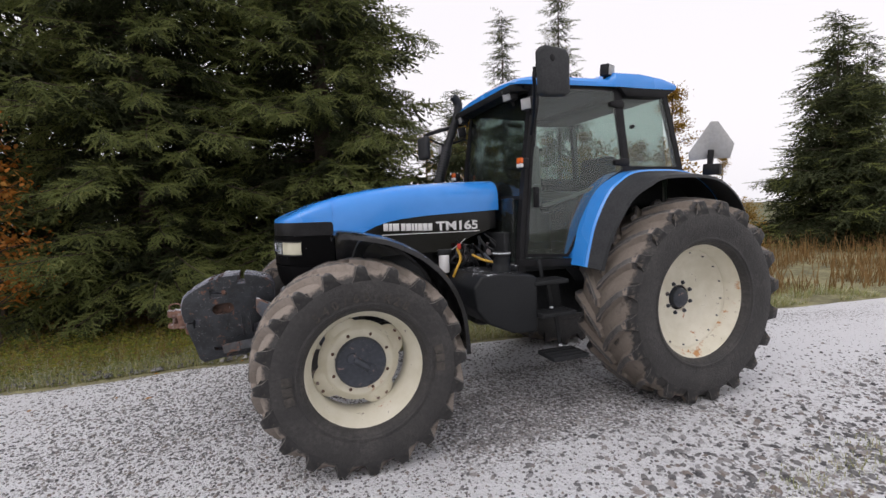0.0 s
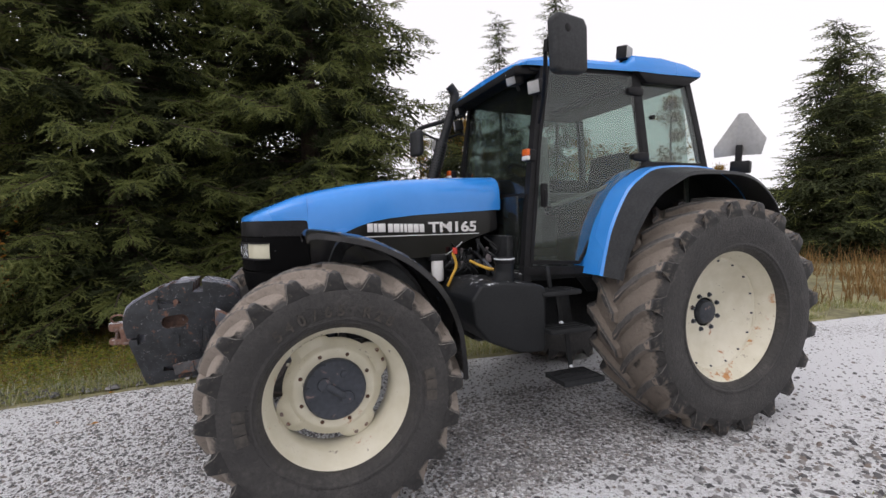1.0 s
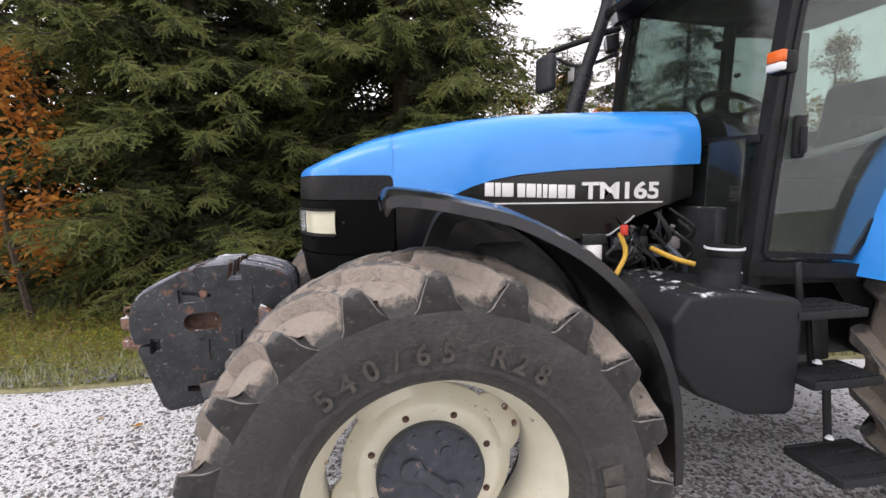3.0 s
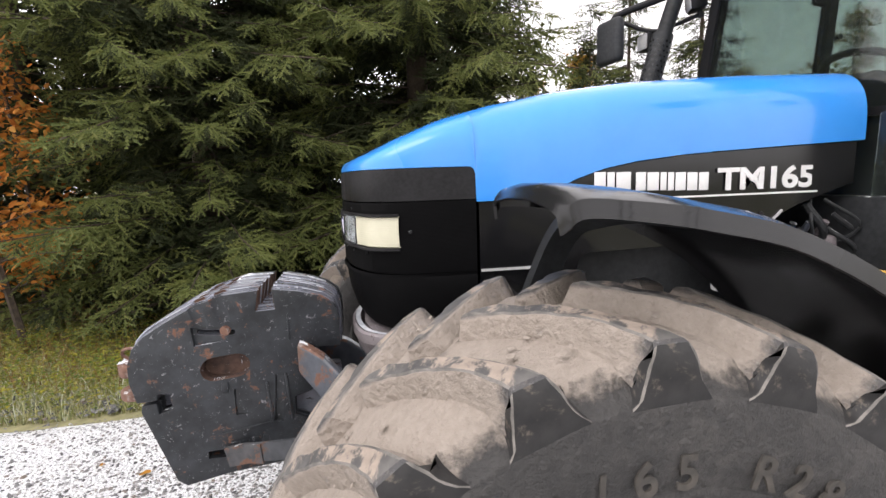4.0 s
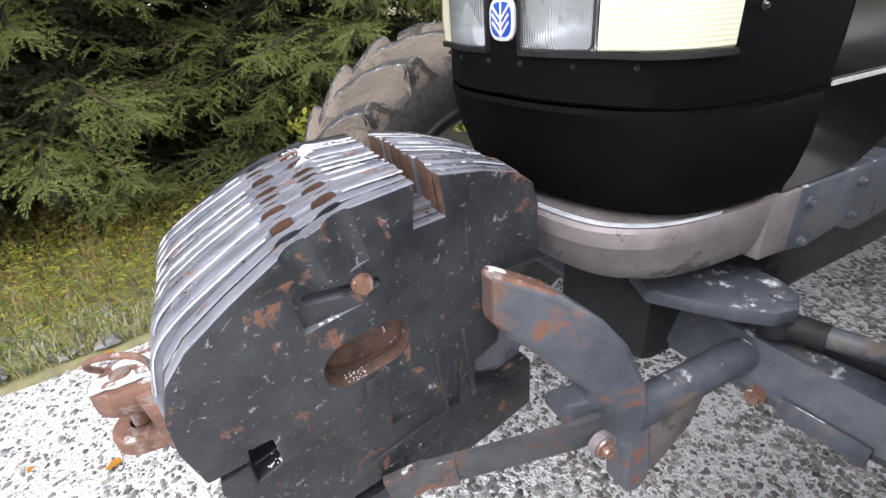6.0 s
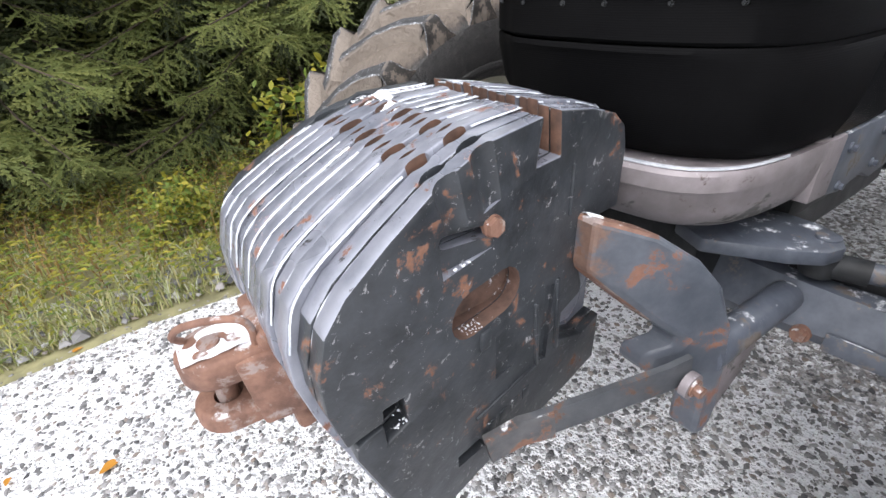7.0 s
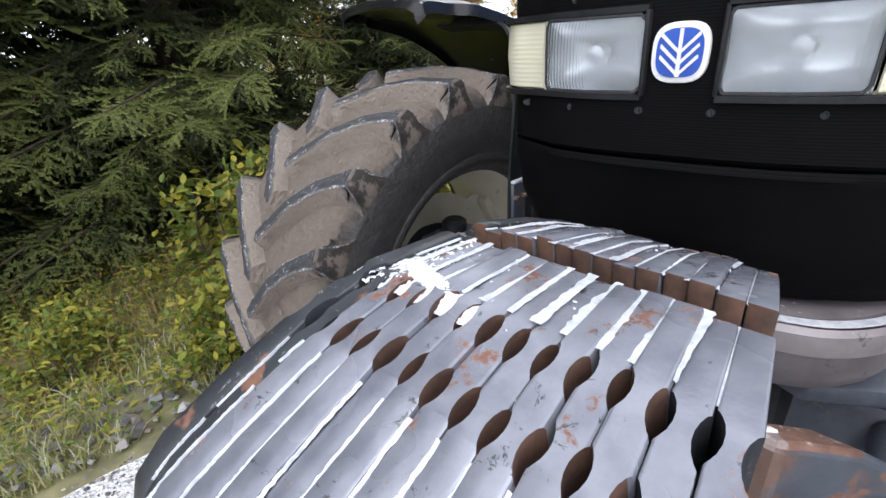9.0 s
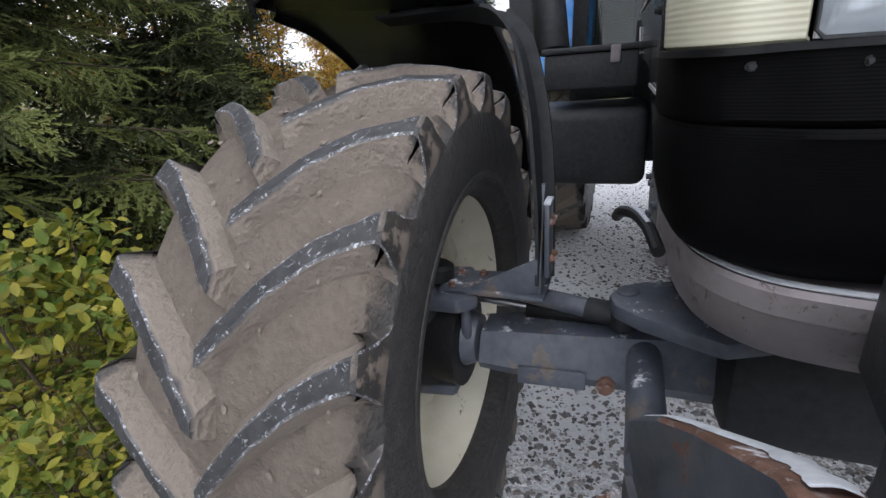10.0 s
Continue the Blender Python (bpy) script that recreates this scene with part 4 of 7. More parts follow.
# ---- frame, engine, gearbox, axles ----
def chassis():
    rows = []
    for z, o in ((0.905, 0.085), (0.908, 0.07), (0.93, 0.035), (0.965, 0.014), (1.008, 0.004), (1.012, -0.002), (1.044, -0.002), (1.052, 0.006)):
        rows.append([(x - 0.004, y * 0.93, z) for x, y, _ in plan_loop(z, o, 0.05)])
    part("front_casting", skin(rows, 0.03), CAST, tractor, "bare grey cast front support, scuffed")
    part("frost_line", skin([[(x - 0.022, y * 0.965, 1.053) for x, y, _ in rows[-1][6:-6]], [(x - 0.004, y * 0.99, 1.0545) for x, y, _ in rows[-1][6:-6]]], 0.002), SEAM_ICE, tractor, "frost on the casting's ledge")
    part("casting_floor", slab([(p[0] - 0.03, p[1] * 0.95) for p in rows[3]], 1.02, 1.045, "z"), CAST, tractor)
    for s in (1, -1):
        rail = part("side_rail", slab([(-0.02, 0.905), (-0.02, 1.050), (-0.40, 1.046), (-0.46, 0.96), (-0.45, 0.885), (-0.30, 0.872), (-0.22, 0.905), (-0.10, 0.890)], s * 0.28 - 0.032, s * 0.28 + 0.032, "y", 0.008), AXLE, tractor, "dark grey bolted side rail")
        for x, z in ((-0.057, 1.011), (-0.065, 0.918), (-0.253, 1.009), (-0.258, 0.925), (-0.40, 0.99)):
            bolt((x, s * 0.312, z), (0, s, 0), 0.016, AXLE, rail)
        part("casting_cheek", slab([(0.075, 0.912), (0.075, 1.050), (-0.024, 1.050), (-0.024, 0.905)], s * 0.283 - 0.028, s * 0.283 + 0.028, "y", 0.006), CAST, tractor)
    part("engine_block", block(1.05, 0.42, 0.62, (-0.72, 0, 1.03), 0.04), STEEL, tractor, "dark engine block")
    part("gearbox", block(1.5, 0.44, 0.5, (-1.95, 0, 0.83), 0.08), STEEL, tractor)
    part("sump", block(0.8, 0.34, 0.22, (-0.75, 0, 0.66), 0.06), STEEL, tractor)
    part("rear_axle", rod((REAR_X, -0.95, AXR), (REAR_X, 0.95, AXR), 0.13, 32), STEEL, tractor)
    part("rear_axle_case", block(0.6, 0.8, 0.62, (REAR_X, 0, 0.9), 0.1), STEEL, tractor)


chassis()


def front_axle():
    ax = tagged(new("front_axle"), "dark grey cast steering axle with tie rods, frost on top")
    ax.parent = tractor
    part("pivot", block(0.34, 0.34, 0.30, (0.02, 0, 0.70), 0.05), FLAT, ax)
    for s in (1, -1):
        # the beam narrows towards the wheel, with a neck and a forked end
        line = [(0, s * 0.10, 0.66), (0, s * 0.25, 0.655), (0, s * 0.46, 0.662), (0, s * 0.62, 0.668), (0, s * 0.70, 0.67)]
        part("beam", soften(sweep(line, [(-0.085, -0.065), (0.085, -0.065), (0.104, -0.03), (0.062, 0.070), (-0.062, 0.070), (-0.104, -0.03)], scale=lambda t: 1.12 - 0.40 * t), 0.012), AXLE, ax)
        part("rib_panel", block(0.006, 0.16, 0.045, (0.100, s * 0.52, 0.632), 0.003, (0, -8, s * 5)), AXLE, ax)
        part("ball_end", lathe([(0.004, -0.09), (0.055, -0.085), (0.066, -0.05), (0.078, -0.01), (0.076, 0.03), (0.062, 0.06), (0.004, 0.065)], 32, "y", (0, s * 0.775, 0.67), closed=False), AXLE, ax)
        part("boot", lathe([(0.06, -0.03), (0.085, -0.02), (0.11, 0.0), (0.125, 0.03), (0.13, 0.10), (0.06, 0.10)], 32, "y", (0, s * 0.85, AXF)), PLASTIC, ax, "black rubber boot")
        part("knuckle", soften(slab([(-0.09, s * 0.80), (0.09, s * 0.80), (0.12, s * 0.93), (-0.12, s * 0.93)], 0.55, 0.80, "z"), 0.03, 3), FLAT, ax)
        part("knuckle_arm", slab([(-0.12, s * 0.76), (0.05, s * 0.70), (0.09, s * 0.74), (0.09, s * 0.90), (-0.10, s * 0.90)], 0.785, 0.825, "z", 0.012), AXLE, ax)
        part("king_pin", lathe([(0.004, 0.0), (0.042, 0.0), (0.042, 0.03), (0.03, 0.04), (0.004, 0.04)], 24, "z", (0.0, s * 0.82, 0.84), closed=False), FLAT, ax)
        part("grease_pin", rod((0.05, s * 0.735, 0.70), (0.05, s * 0.735, 0.79), 0.013, 12, bevel=0.003), AXLE, ax)
        part("lower_knuckle", slab([(-0.07, s * 0.77), (0.07, s * 0.77), (0.09, s * 0.90), (-0.09, s * 0.90)], 0.515, 0.555, "z", 0.015), AXLE, ax)
        part("tie_rod", pipe([(0.03, s * 0.365, 0.772), (0.01, s * 0.45, 0.778), (-0.09, s * 0.74, 0.79)], 0.024, 14), AXLE, ax)
        part("rod_end", merge(rod((0.035, s * 0.362, 0.745), (0.035, s * 0.362, 0.800), 0.037, 22, bevel=0.008), rod((0.03, s * 0.37, 0.772), (0.012, s * 0.45, 0.777), 0.029, 14)), FLAT, ax, "rusty ball joint")
        part("steering_cylinder", rod((-0.01, s * 0.30, 0.735), (-0.05, s * 0.60, 0.742), 0.030, 24, bevel=0.006), PLASTIC, ax, "black steering cylinder")
        part("piston_rod", rod((-0.05, s * 0.59, 0.742), (-0.075, s * 0.74, 0.75), 0.012, 16), REFLECT, ax, "bright piston rod")
        ear = slab([(0.24, s * 0.19), (0.15, s * 0.335), (0.10, s * 0.388), (0.05, s * 0.402), (0.0, s * 0.375), (-0.025, s * 0.32), (-0.03, s * 0.25), (0.0, s * 0.12), (0.2, s * 0.10)], 0.800, 0.838, "z", 0.009)
        part("steering_arm", merge(ear, rod((0.035, s * 0.36, 0.83), (0.035, s * 0.36, 0.8435), 0.026, 20, bevel=0.004)), AXLE, ax, "grey ear of the axle support with frost on top")
        part("axle_bolt", merge(rod((0.096, s * 0.396, 0.622), (0.121, s * 0.396, 0.622), 0.0165, 6), rod((0.094, s * 0.396, 0.622), (0.108, s * 0.396, 0.622), 0.021, 18)), RUSTY, ax)
    return ax


axle = front_axle()
for o in axle.children:
    for v in o.data.vertices:
        if v.co.y < -0.2:
            v.co.x += RIGHT_AHEAD * min(1.0, (-0.2 - v.co.y) / 0.5)


def lift_arm(s):
    """Bent steel bracket that holds the front weights, with a flat brace."""
    a = tagged(new("weight_bracket"), "bent dark steel bracket with rusty worn edges")
    a.parent = tractor
    root, head = (0.335, 0.175) if s > 0 else (0.317, 0.214)
    low = [(0.385, 0.62), (0.372, 0.55), (0.376, 0.50), (0.406, 0.48), (0.440, 0.492), (0.446, 0.56)]
    if s > 0:
        ridge = [(0.648, 1.030), (0.612, 1.016), (0.557, 0.994), (0.50, 0.945), (0.466, 0.893), (0.428, 0.80), (0.404, 0.711)]
        front = [(0.452, 0.644), (0.515, 0.662), (0.549, 0.69), (0.545, 0.728), (0.512, 0.750), (0.503, 0.77), (0.548, 0.812), (0.602, 0.872), (0.650, 0.925)]
    else:
        ridge = [(0.765, 1.035), (0.72, 1.015), (0.562, 0.910), (0.50, 0.868), (0.43, 0.80)]
        front = [(0.53, 0.56), (0.62, 0.70), (0.70, 0.84), (0.775, 0.93)]
    upper = slab(ridge + low + front, -0.034, 0.034, "y")
    soften(upper, 0.009, 1, 40)
    soften(upper, 0.003, 1, 20)
    for v in upper.verts:
        v.co.y = s * (root + v.co.y - (root - head) * max(0, min(1, (v.co.x - 0.45) / 0.18)))
    upper.normal_update()
    for f in upper.faces:
        c = f.calc_center_median()
        if abs(f.normal.z) > 0.45 and (c.x > 0.535 and c.z > 0.85 or c.x > 0.50 and 0.80 < c.z < 0.9):
            f.material_index = 1
    ob = part("arm", upper, ARM_WORN if s > 0 else ARM, a, "rust-edged grey arm", 14)
    ob.data.materials.append(RUSTY)
    ice = bmesh.new()
    prev = None
    for q in bend([(0.642, 0, 1.029), (0.635, 0, 1.026), (0.625, 0, 1.022), (0.615, 0, 1.0185)] if s > 0 else [(0.745, 0, 1.032), (0.72, 0, 1.0185), (0.562, 0, 0.9135), (0.50, 0, 0.8715), (0.45, 0, 0.825)], 14):
        k = q.x * 40
        y0 = root - (root - head) * max(0, min(1, (q.x - 0.45) / 0.18))
        w1, w2 = (0.003 if s > 0 else 0.018) + 0.010 * noise.noise((k, 0, s)), (0.004 if s > 0 else 0.012) + 0.010 * noise.noise((k, 7, s))
        row = [ice.verts.new((q.x, s * (y0 + o), q.z + h)) for o, h in ((-0.004 - abs(w1), -0.002), (-0.003, 0.003), (0.004, 0.0025), (0.004 + abs(w2), -0.002))]
        if prev:
            for i in range(3):
                ice.faces.new((prev[i], prev[i + 1], row[i + 1], row[i]))
        prev = row
    for v in [v for v in ice.verts if not v.link_faces]:
        ice.verts.remove(v)
    part("frost_strip", ice, ICE, a, "ragged frost on the arm's upper edge")
    part("cross_tube", rod((0.43, s * root, 0.70), (0.08, s * root, 0.685), 0.038, 28), AXLE, a)
    part("web", slab([(0.41, 0.69), (0.40, 0.53), (0.35, 0.50), (0.25, 0.58), (0.22, 0.66)], s * root - 0.022, s * root + 0.022, "y", 0.004), CAST, a)
    part("brace", sweep([(0.892, s * 0.222, 0.667), (0.83, s * 0.236, 0.680), (0.57, s * 0.340, 0.730), (0.52, s * 0.352, 0.736)], [(-0.006, -0.032), (0.006, -0.032), (0.006, 0.032), (-0.006, 0.032)]), BRACE, a)
    part("brace_end", sweep([(0.896, s * 0.2215, 0.666), (0.83, s * 0.236, 0.680), (0.775, s * 0.2615, 0.6868)], [(-0.0075, -0.0335), (0.0075, -0.0335), (0.0075, 0.0335), (-0.0075, 0.0335)]), BRACE_END, a, "rusty end of the brace")
    part("washer", rod((0.529, s * 0.358, 0.709), (0.5295, s * 0.374, 0.709), 0.026, 24), CAST, a)
    bolt((0.530, s * 0.371, 0.709), (0.1, s, 0), 0.024, RUSTY, a, "bracket_bolt", "rusty bolt with a washer")


lift_arm(1), lift_arm(-1)


def front_fender(s):
    f = tagged(new("front_fender"), "glossy black plastic mudguard with frost on its top")
    f.parent = tractor
    edge = bend([(0.135, 0, 1.505), (0.11, 0, 1.53), (0.03, 0, 1.525), (-0.06, 0, 1.510), (-0.22, 0, 1.468), (-0.42, 0, 1.36), (-0.58, 0, 1.20), (-0.675, 0, 1.0), (-0.705, 0, 0.80), (-0.71, 0, 0.69)], 5)
    rows = []
    for i, q in enumerate(edge):
        t = i / (len(edge) - 1)
        ease = min(1.0, max(0.0, (t - 0.20) / 0.11))
        ease = ease * ease * (3 - 2 * ease)
        narrow = 0.76 + 0.24 * ease - 0.10 * max(0, (0.10 - t) / 0.10) ** 2
        mid, half = 0.978, 0.252 * narrow
        n = Vector((q.x, 0, q.z - AXF)).normalized()
        row = []
        for y, d in ((-1.0, -0.035), (-0.98, -0.006), (-0.8, 0.006), (-0.3, 0.016), (0.3, 0.016), (0.8, 0.006), (0.98, -0.006), (1.0, -0.035)):
            row.append((q.x + n.x * d, s * (mid + y * half), q.z + n.z * d))
        rows.append(row)
    part("shell", skin(rows, 0.006), GLOSS, f)
    post = bend([(0.01, s * 0.57, 0.86), (0.0, s * 0.572, 1.06), (-0.06, s * 0.60, 1.27), (-0.11, s * 0.655, 1.42), (-0.15, s * 0.77, 1.462), (-0.17, s * 1.0, 1.47)], 6)
    part("post", sweep(post, [(-0.036, -0.012), (0.036, -0.012), (0.036, 0.022), (0.028, 0.022), (0.028, -0.004), (-0.036, -0.004)], up=(0, -s, 0.3)), STEEL, f)
    part("bracket_plate", slab([(0.045, 0.835), (0.03, 0.90), (-0.02, 1.085), (-0.06, 1.085), (-0.07, 0.835)], s * 0.575 - 0.006, s * 0.575 + 0.006, "y", 0.003), AXLE, f, "frosted grey bracket")
    part("gusset", slab([(s * 0.575, 0.835), (s * 0.575, 0.93), (s * 0.74, 0.842), (s * 0.74, 0.835)], 0.035, 0.045, "x", 0.002), AXLE, f)
    part("bracket_foot", slab([(0.06, s * 0.56), (0.055, s * 0.82), (-0.06, s * 0.82), (-0.08, s * 0.56)], 0.826, 0.838, "z", 0.004), AXLE, f)
    for x, y in ((0.035, 0.79), (-0.04, 0.79), (0.03, 0.73), (-0.04, 0.73)):
        bolt((x, s * y, 0.838), (0, 0, 1), 0.014, RUSTY, f)
    part("post_plate", block(0.055, 0.012, 0.17, (0.032, s * 0.553, 0.975), 0.003), AXLE, f, "grey clamping plate with a frosted top edge")
    part("frost_edge", block(0.05, 0.016, 0.008, (0.032, s * 0.553, 1.063), 0.003), SEAM_ICE, f)
    for x in (0.016, 0.048):
        for z in (0.935, 1.02):
            bolt((x, s * 0.547, z), (0, -s, 0), 0.012, RUSTY, f)
    return f


front_fender(1)
front_fender(-1).location = (RIGHT_AHEAD, 0.02, 0)


def rear_fender(s):
    f = tagged(new("rear_fender"), "blue steel mudguard with a scuffed grey plastic edge")
    f.parent = tractor
    inner = bend([(-1.86, 0, 1.165), (-1.90, 0, 1.34), (-1.96, 0, 1.53), (-2.09, 0, 1.76), (-2.22, 0, 1.87), (-2.36, 0, 1.935), (-2.6, 0, 1.955), (-2.9, 0, 1.945), (-3.1, 0, 1.88), (-3.28, 0, 1.74), (-3.40, 0, 1.55)], 5)
    def rows(ys, foot=None):
        out = []
        for i, q in enumerate(inner):
            d = Vector((q.x - REAR_X, 0, q.z - AXR)).normalized()
            f = min(1, i / (len(inner) * 0.42))
            out.append([(q.x + d.x * o, s * (y if foot is None else foot + (y - foot) * (0.42 + 0.58 * f ** 1.4)), q.z + d.z * o) for y, o in ys])
        return out
    part("steel_skin", skin(rows([(0.60, 0.0), (0.80, 0.0), (0.905, -0.008), (0.93, -0.03)]), 0.005), BLUE, f)
    part("liner", skin(rows([(0.61, -0.012), (0.80, -0.012), (0.90, -0.02), (0.925, -0.04)]), 0.003), STEEL, f, "black underside of the mudguard")
    part("plastic_edge", skin(rows([(0.922, -0.022), (1.0, -0.040), (1.10, -0.06), (1.185, -0.075), (1.20, -0.10)], 0.922), 0.008), GREYP, f, "scuffed dark grey plastic flare")
    part("inner_wall", slab([(q.x, q.z) for q in inner] + [(-2.9, 1.0), (-2.0, 1.0)], s * 0.60 - 0.01, s * 0.60 + 0.01, "y"), STEEL, f)


rear_fender(1), rear_fender(-1)


# ---- cab ----
def bar(name, points, w, d, mat=PLASTIC, parent=None, up=(0, 1, 0), label=""):
    return part(name, soften(sweep(points, [(-w, -d), (w, -d), (w, d), (-w, d)], up=up), 0.006), mat, parent or cab, label)


cab = tagged(new("cab"), "black framed glass cab with a blue roof")
cab.parent = tractor
def side_y(x, z):
    """The cab's side: narrower ahead and towards the roof."""
    ahead = 0.655 - 0.03 * (z - 1.2)
    behind = 0.775 if z < 1.9 else 0.775 - 0.115 * (z - 1.9)
    return ahead + (behind - ahead) * min(1.0, (-1.45 - x) / 0.95)


def side_pane(outline, s, out=0.0):
    """A pane that follows the cab's side, 5 mm thick."""
    bm = bmesh.new()
    rings = [[bm.verts.new((x, s * (side_y(x, z) + out + o), z)) for x, z in outline] for o in (-0.0025, 0.0025)]
    bmesh.ops.triangle_fill(bm, use_beauty=True, edges=[bm.edges.new((rings[0][i], rings[0][i - 1])) for i in range(len(outline))])
    bmesh.ops.triangle_fill(bm, use_beauty=True, edges=[bm.edges.new((rings[1][i], rings[1][i - 1])) for i in range(len(outline))])
    for i in range(len(outline)):
        bm.faces.new((rings[0][i - 1], rings[0][i], rings[1][i], rings[1][i - 1]))
    return bm


def side_line(pts, s, out=0.0):
    return [(x, s * (side_y(x, z) + out), z) for x, z in pts]


for s in (1, -1):
    bar("pillar", side_line([(-1.425, 1.10), (-1.455, 1.5), (-1.525, 2.1), (-1.605, 2.68)], s, -0.02), 0.03, 0.032)
    bar("pillar", side_line([(-2.415, 1.93), (-2.395, 2.3), (-2.37, 2.67)], s, -0.012), 0.025, 0.026)
    bar("pillar", side_line([(-3.01, 1.94), (-2.955, 2.3), (-2.89, 2.67)], s, -0.012), 0.027, 0.028)
    bar("roof_rail", side_line([(-1.58, 2.67), (-2.3, 2.67), (-2.90, 2.665)], s, -0.02), 0.026, 0.03, up=(0, 0, 1))
    bar("sill", side_line([(-1.40, 1.20), (-1.88, 1.185)], s, -0.02), 0.04, 0.03, up=(0, 0, 1))
    bar("waist_rail", side_line([(-2.38, 1.955), (-3.03, 1.955)], s, -0.01), 0.025, 0.02, up=(0, 0, 1))
    door = tagged(new("door"), "glass cab door in a thin black frame")
    door.parent = tractor
    outline = [(-1.465, 1.262), (-1.84, 1.243), (-1.90, 1.34), (-2.00, 1.55), (-2.12, 1.74), (-2.25, 1.88), (-2.375, 1.955), (-2.345, 2.645), (-1.635, 2.655), (-1.545, 2.10)]
    part("pane", side_pane(outline, s, 0.012), PANE, door, "tinted door glass").visible_shadow = False
    part("door_frame", sweep(side_line(outline + outline[:1], s, 0.006), [(-0.013, -0.010), (0.013, -0.010), (0.013, 0.010), (-0.013, 0.010)], up=(0, 1, 0)), PLASTIC, door)
    hy = side_y(-1.57, 1.72)
    part("handle", merge(block(0.05, 0.03, 0.17, (-1.56, s * (hy + 0.03), 1.74), 0.012), block(0.028, 0.02, 0.11, (-1.56, s * (hy + 0.05), 1.725), 0.008)), PLASTIC, door, "black door handle")
    for z in (2.02, 2.52):
        hy = side_y(-2.38, z)
        part("hinge", soften(slab([(-2.28, z - 0.02), (-2.28, z + 0.02), (-2.38, z + 0.035), (-2.43, z + 0.025), (-2.43, z - 0.025), (-2.38, z - 0.035)], s * (hy + 0.01) - 0.02, s * (hy + 0.01) + 0.02, "y"), 0.008), PLASTIC, door)
    qw = tagged(new("rear_side_window"), "tinted rear quarter window")
    qw.parent = tractor
    quarter = [(-2.43, 1.975), (-2.985, 1.975), (-2.90, 2.645), (-2.405, 2.645)]
    part("pane", side_pane(quarter, s, 0.008), PANE, qw).visible_shadow = False
    part("window_frame", sweep(side_line(quarter + quarter[:1], s, 0.004), [(-0.012, -0.009), (0.012, -0.009), (0.012, 0.009), (-0.012, 0.009)], up=(0, 1, 0)), PLASTIC, qw)
    part("catch", rod((-2.50, s * 0.72, 2.33), (-2.50, s * 0.755, 2.33), 0.016, 16), PLASTIC, qw)

# windscreen, rear window, floor, back
screen = skin([[(-1.42 - 0.165 * t + 0.05 * (1 - (k / 6) ** 2), (0.625 - 0.03 * t) * k / 6, 1.20 + 1.46 * t) for k in range(-6, 7)] for t in np.linspace(0, 1, 8)], 0.005)
part("windscreen", screen, SCREEN, cab, "curved tinted windscreen").visible_shadow = False
part("rear_window", skin([[(-3.01 + 0.12 * t, y, 1.55 + 1.1 * t) for y in (-0.66, 0, 0.66)] for t in (0, 0.5, 1)], 0.005), PANE, cab).visible_shadow = False
bar("screen_bar", [(-1.46, -0.62, 1.74), (-1.40, 0, 1.76), (-1.46, 0.62, 1.74)], 0.02, 0.015, up=(0, 0, 1))
part("cab_floor", block(1.55, 1.28, 0.06, (-2.15, 0, 1.15), 0.01), STEEL, cab)
part("rear_wall", block(0.05, 1.25, 0.75, (-3.0, 0, 1.55), 0.01), TRIMG, cab)
for s in (1, -1):
    part("inner_panel", slab([(-1.95, 1.18), (-2.2, 1.75), (-2.5, 1.92), (-2.98, 1.92), (-2.98, 1.18)], s * 0.585 - 0.01, s * 0.585 + 0.01, "y"), PLASTIC, cab)

# roof: blue shell, thicker over the rear, with a dark underside
def roof():
    prof = [(-1.43, 2.665, 2.70), (-1.46, 2.66, 2.725), (-1.58, 2.66, 2.75), (-1.9, 2.665, 2.755), (-2.28, 2.665, 2.75), (-2.33, 2.66, 2.80), (-2.6, 2.66, 2.805), (-2.84, 2.665, 2.78), (-2.985, 2.67, 2.745), (-3.01, 2.675, 2.715)]
    rows = []
    for x, lo, hi in prof:
        w = 0.635 + 0.085 * min(1, (-1.4 - x) / 0.9) + (0.03 if x < -2.3 else 0)
        if x in (-1.43, -3.01):
            w -= 0.03
        row = [(x, w, lo), (x, w + 0.005, lo + 0.4 * (hi - lo)), (x, w - 0.02, hi - 0.02), (x, w - 0.10, hi), (x, 0.3, hi + 0.02), (x, 0, hi + 0.025)]
        rows.append(row + [(a, -b, c) for a, b, c in reversed(row[:-1])])
    bm = skin(rows)
    bm.verts.ensure_lookup_table()
    n = len(rows[0])
    bm.faces.new([bm.verts[i] for i in range(n)])
    bm.faces.new([bm.verts[(len(rows) - 1) * n + i] for i in range(n)])
    part("roof", bm, BLUE, cab, "blue moulded roof", 40)
    part("roof_lining", block(1.5, 1.24, 0.03, (-2.25, 0, 2.648), 0.008), PLASTIC, cab)
    part("visor", soften(slab([(-1.38, 2.60), (-1.38, 2.66), (-1.62, 2.70), (-1.62, 2.62)], -0.60, 0.60, "y"), 0.012), PLASTIC, cab)
    part("rear_eave", soften(slab([(-2.36, 2.668), (-2.44, 2.585), (-2.84, 2.59), (-2.995, 2.668)], -0.745, 0.745, "y"), 0.012), PLASTIC, cab, "black underside of the roof's rear box")


roof()


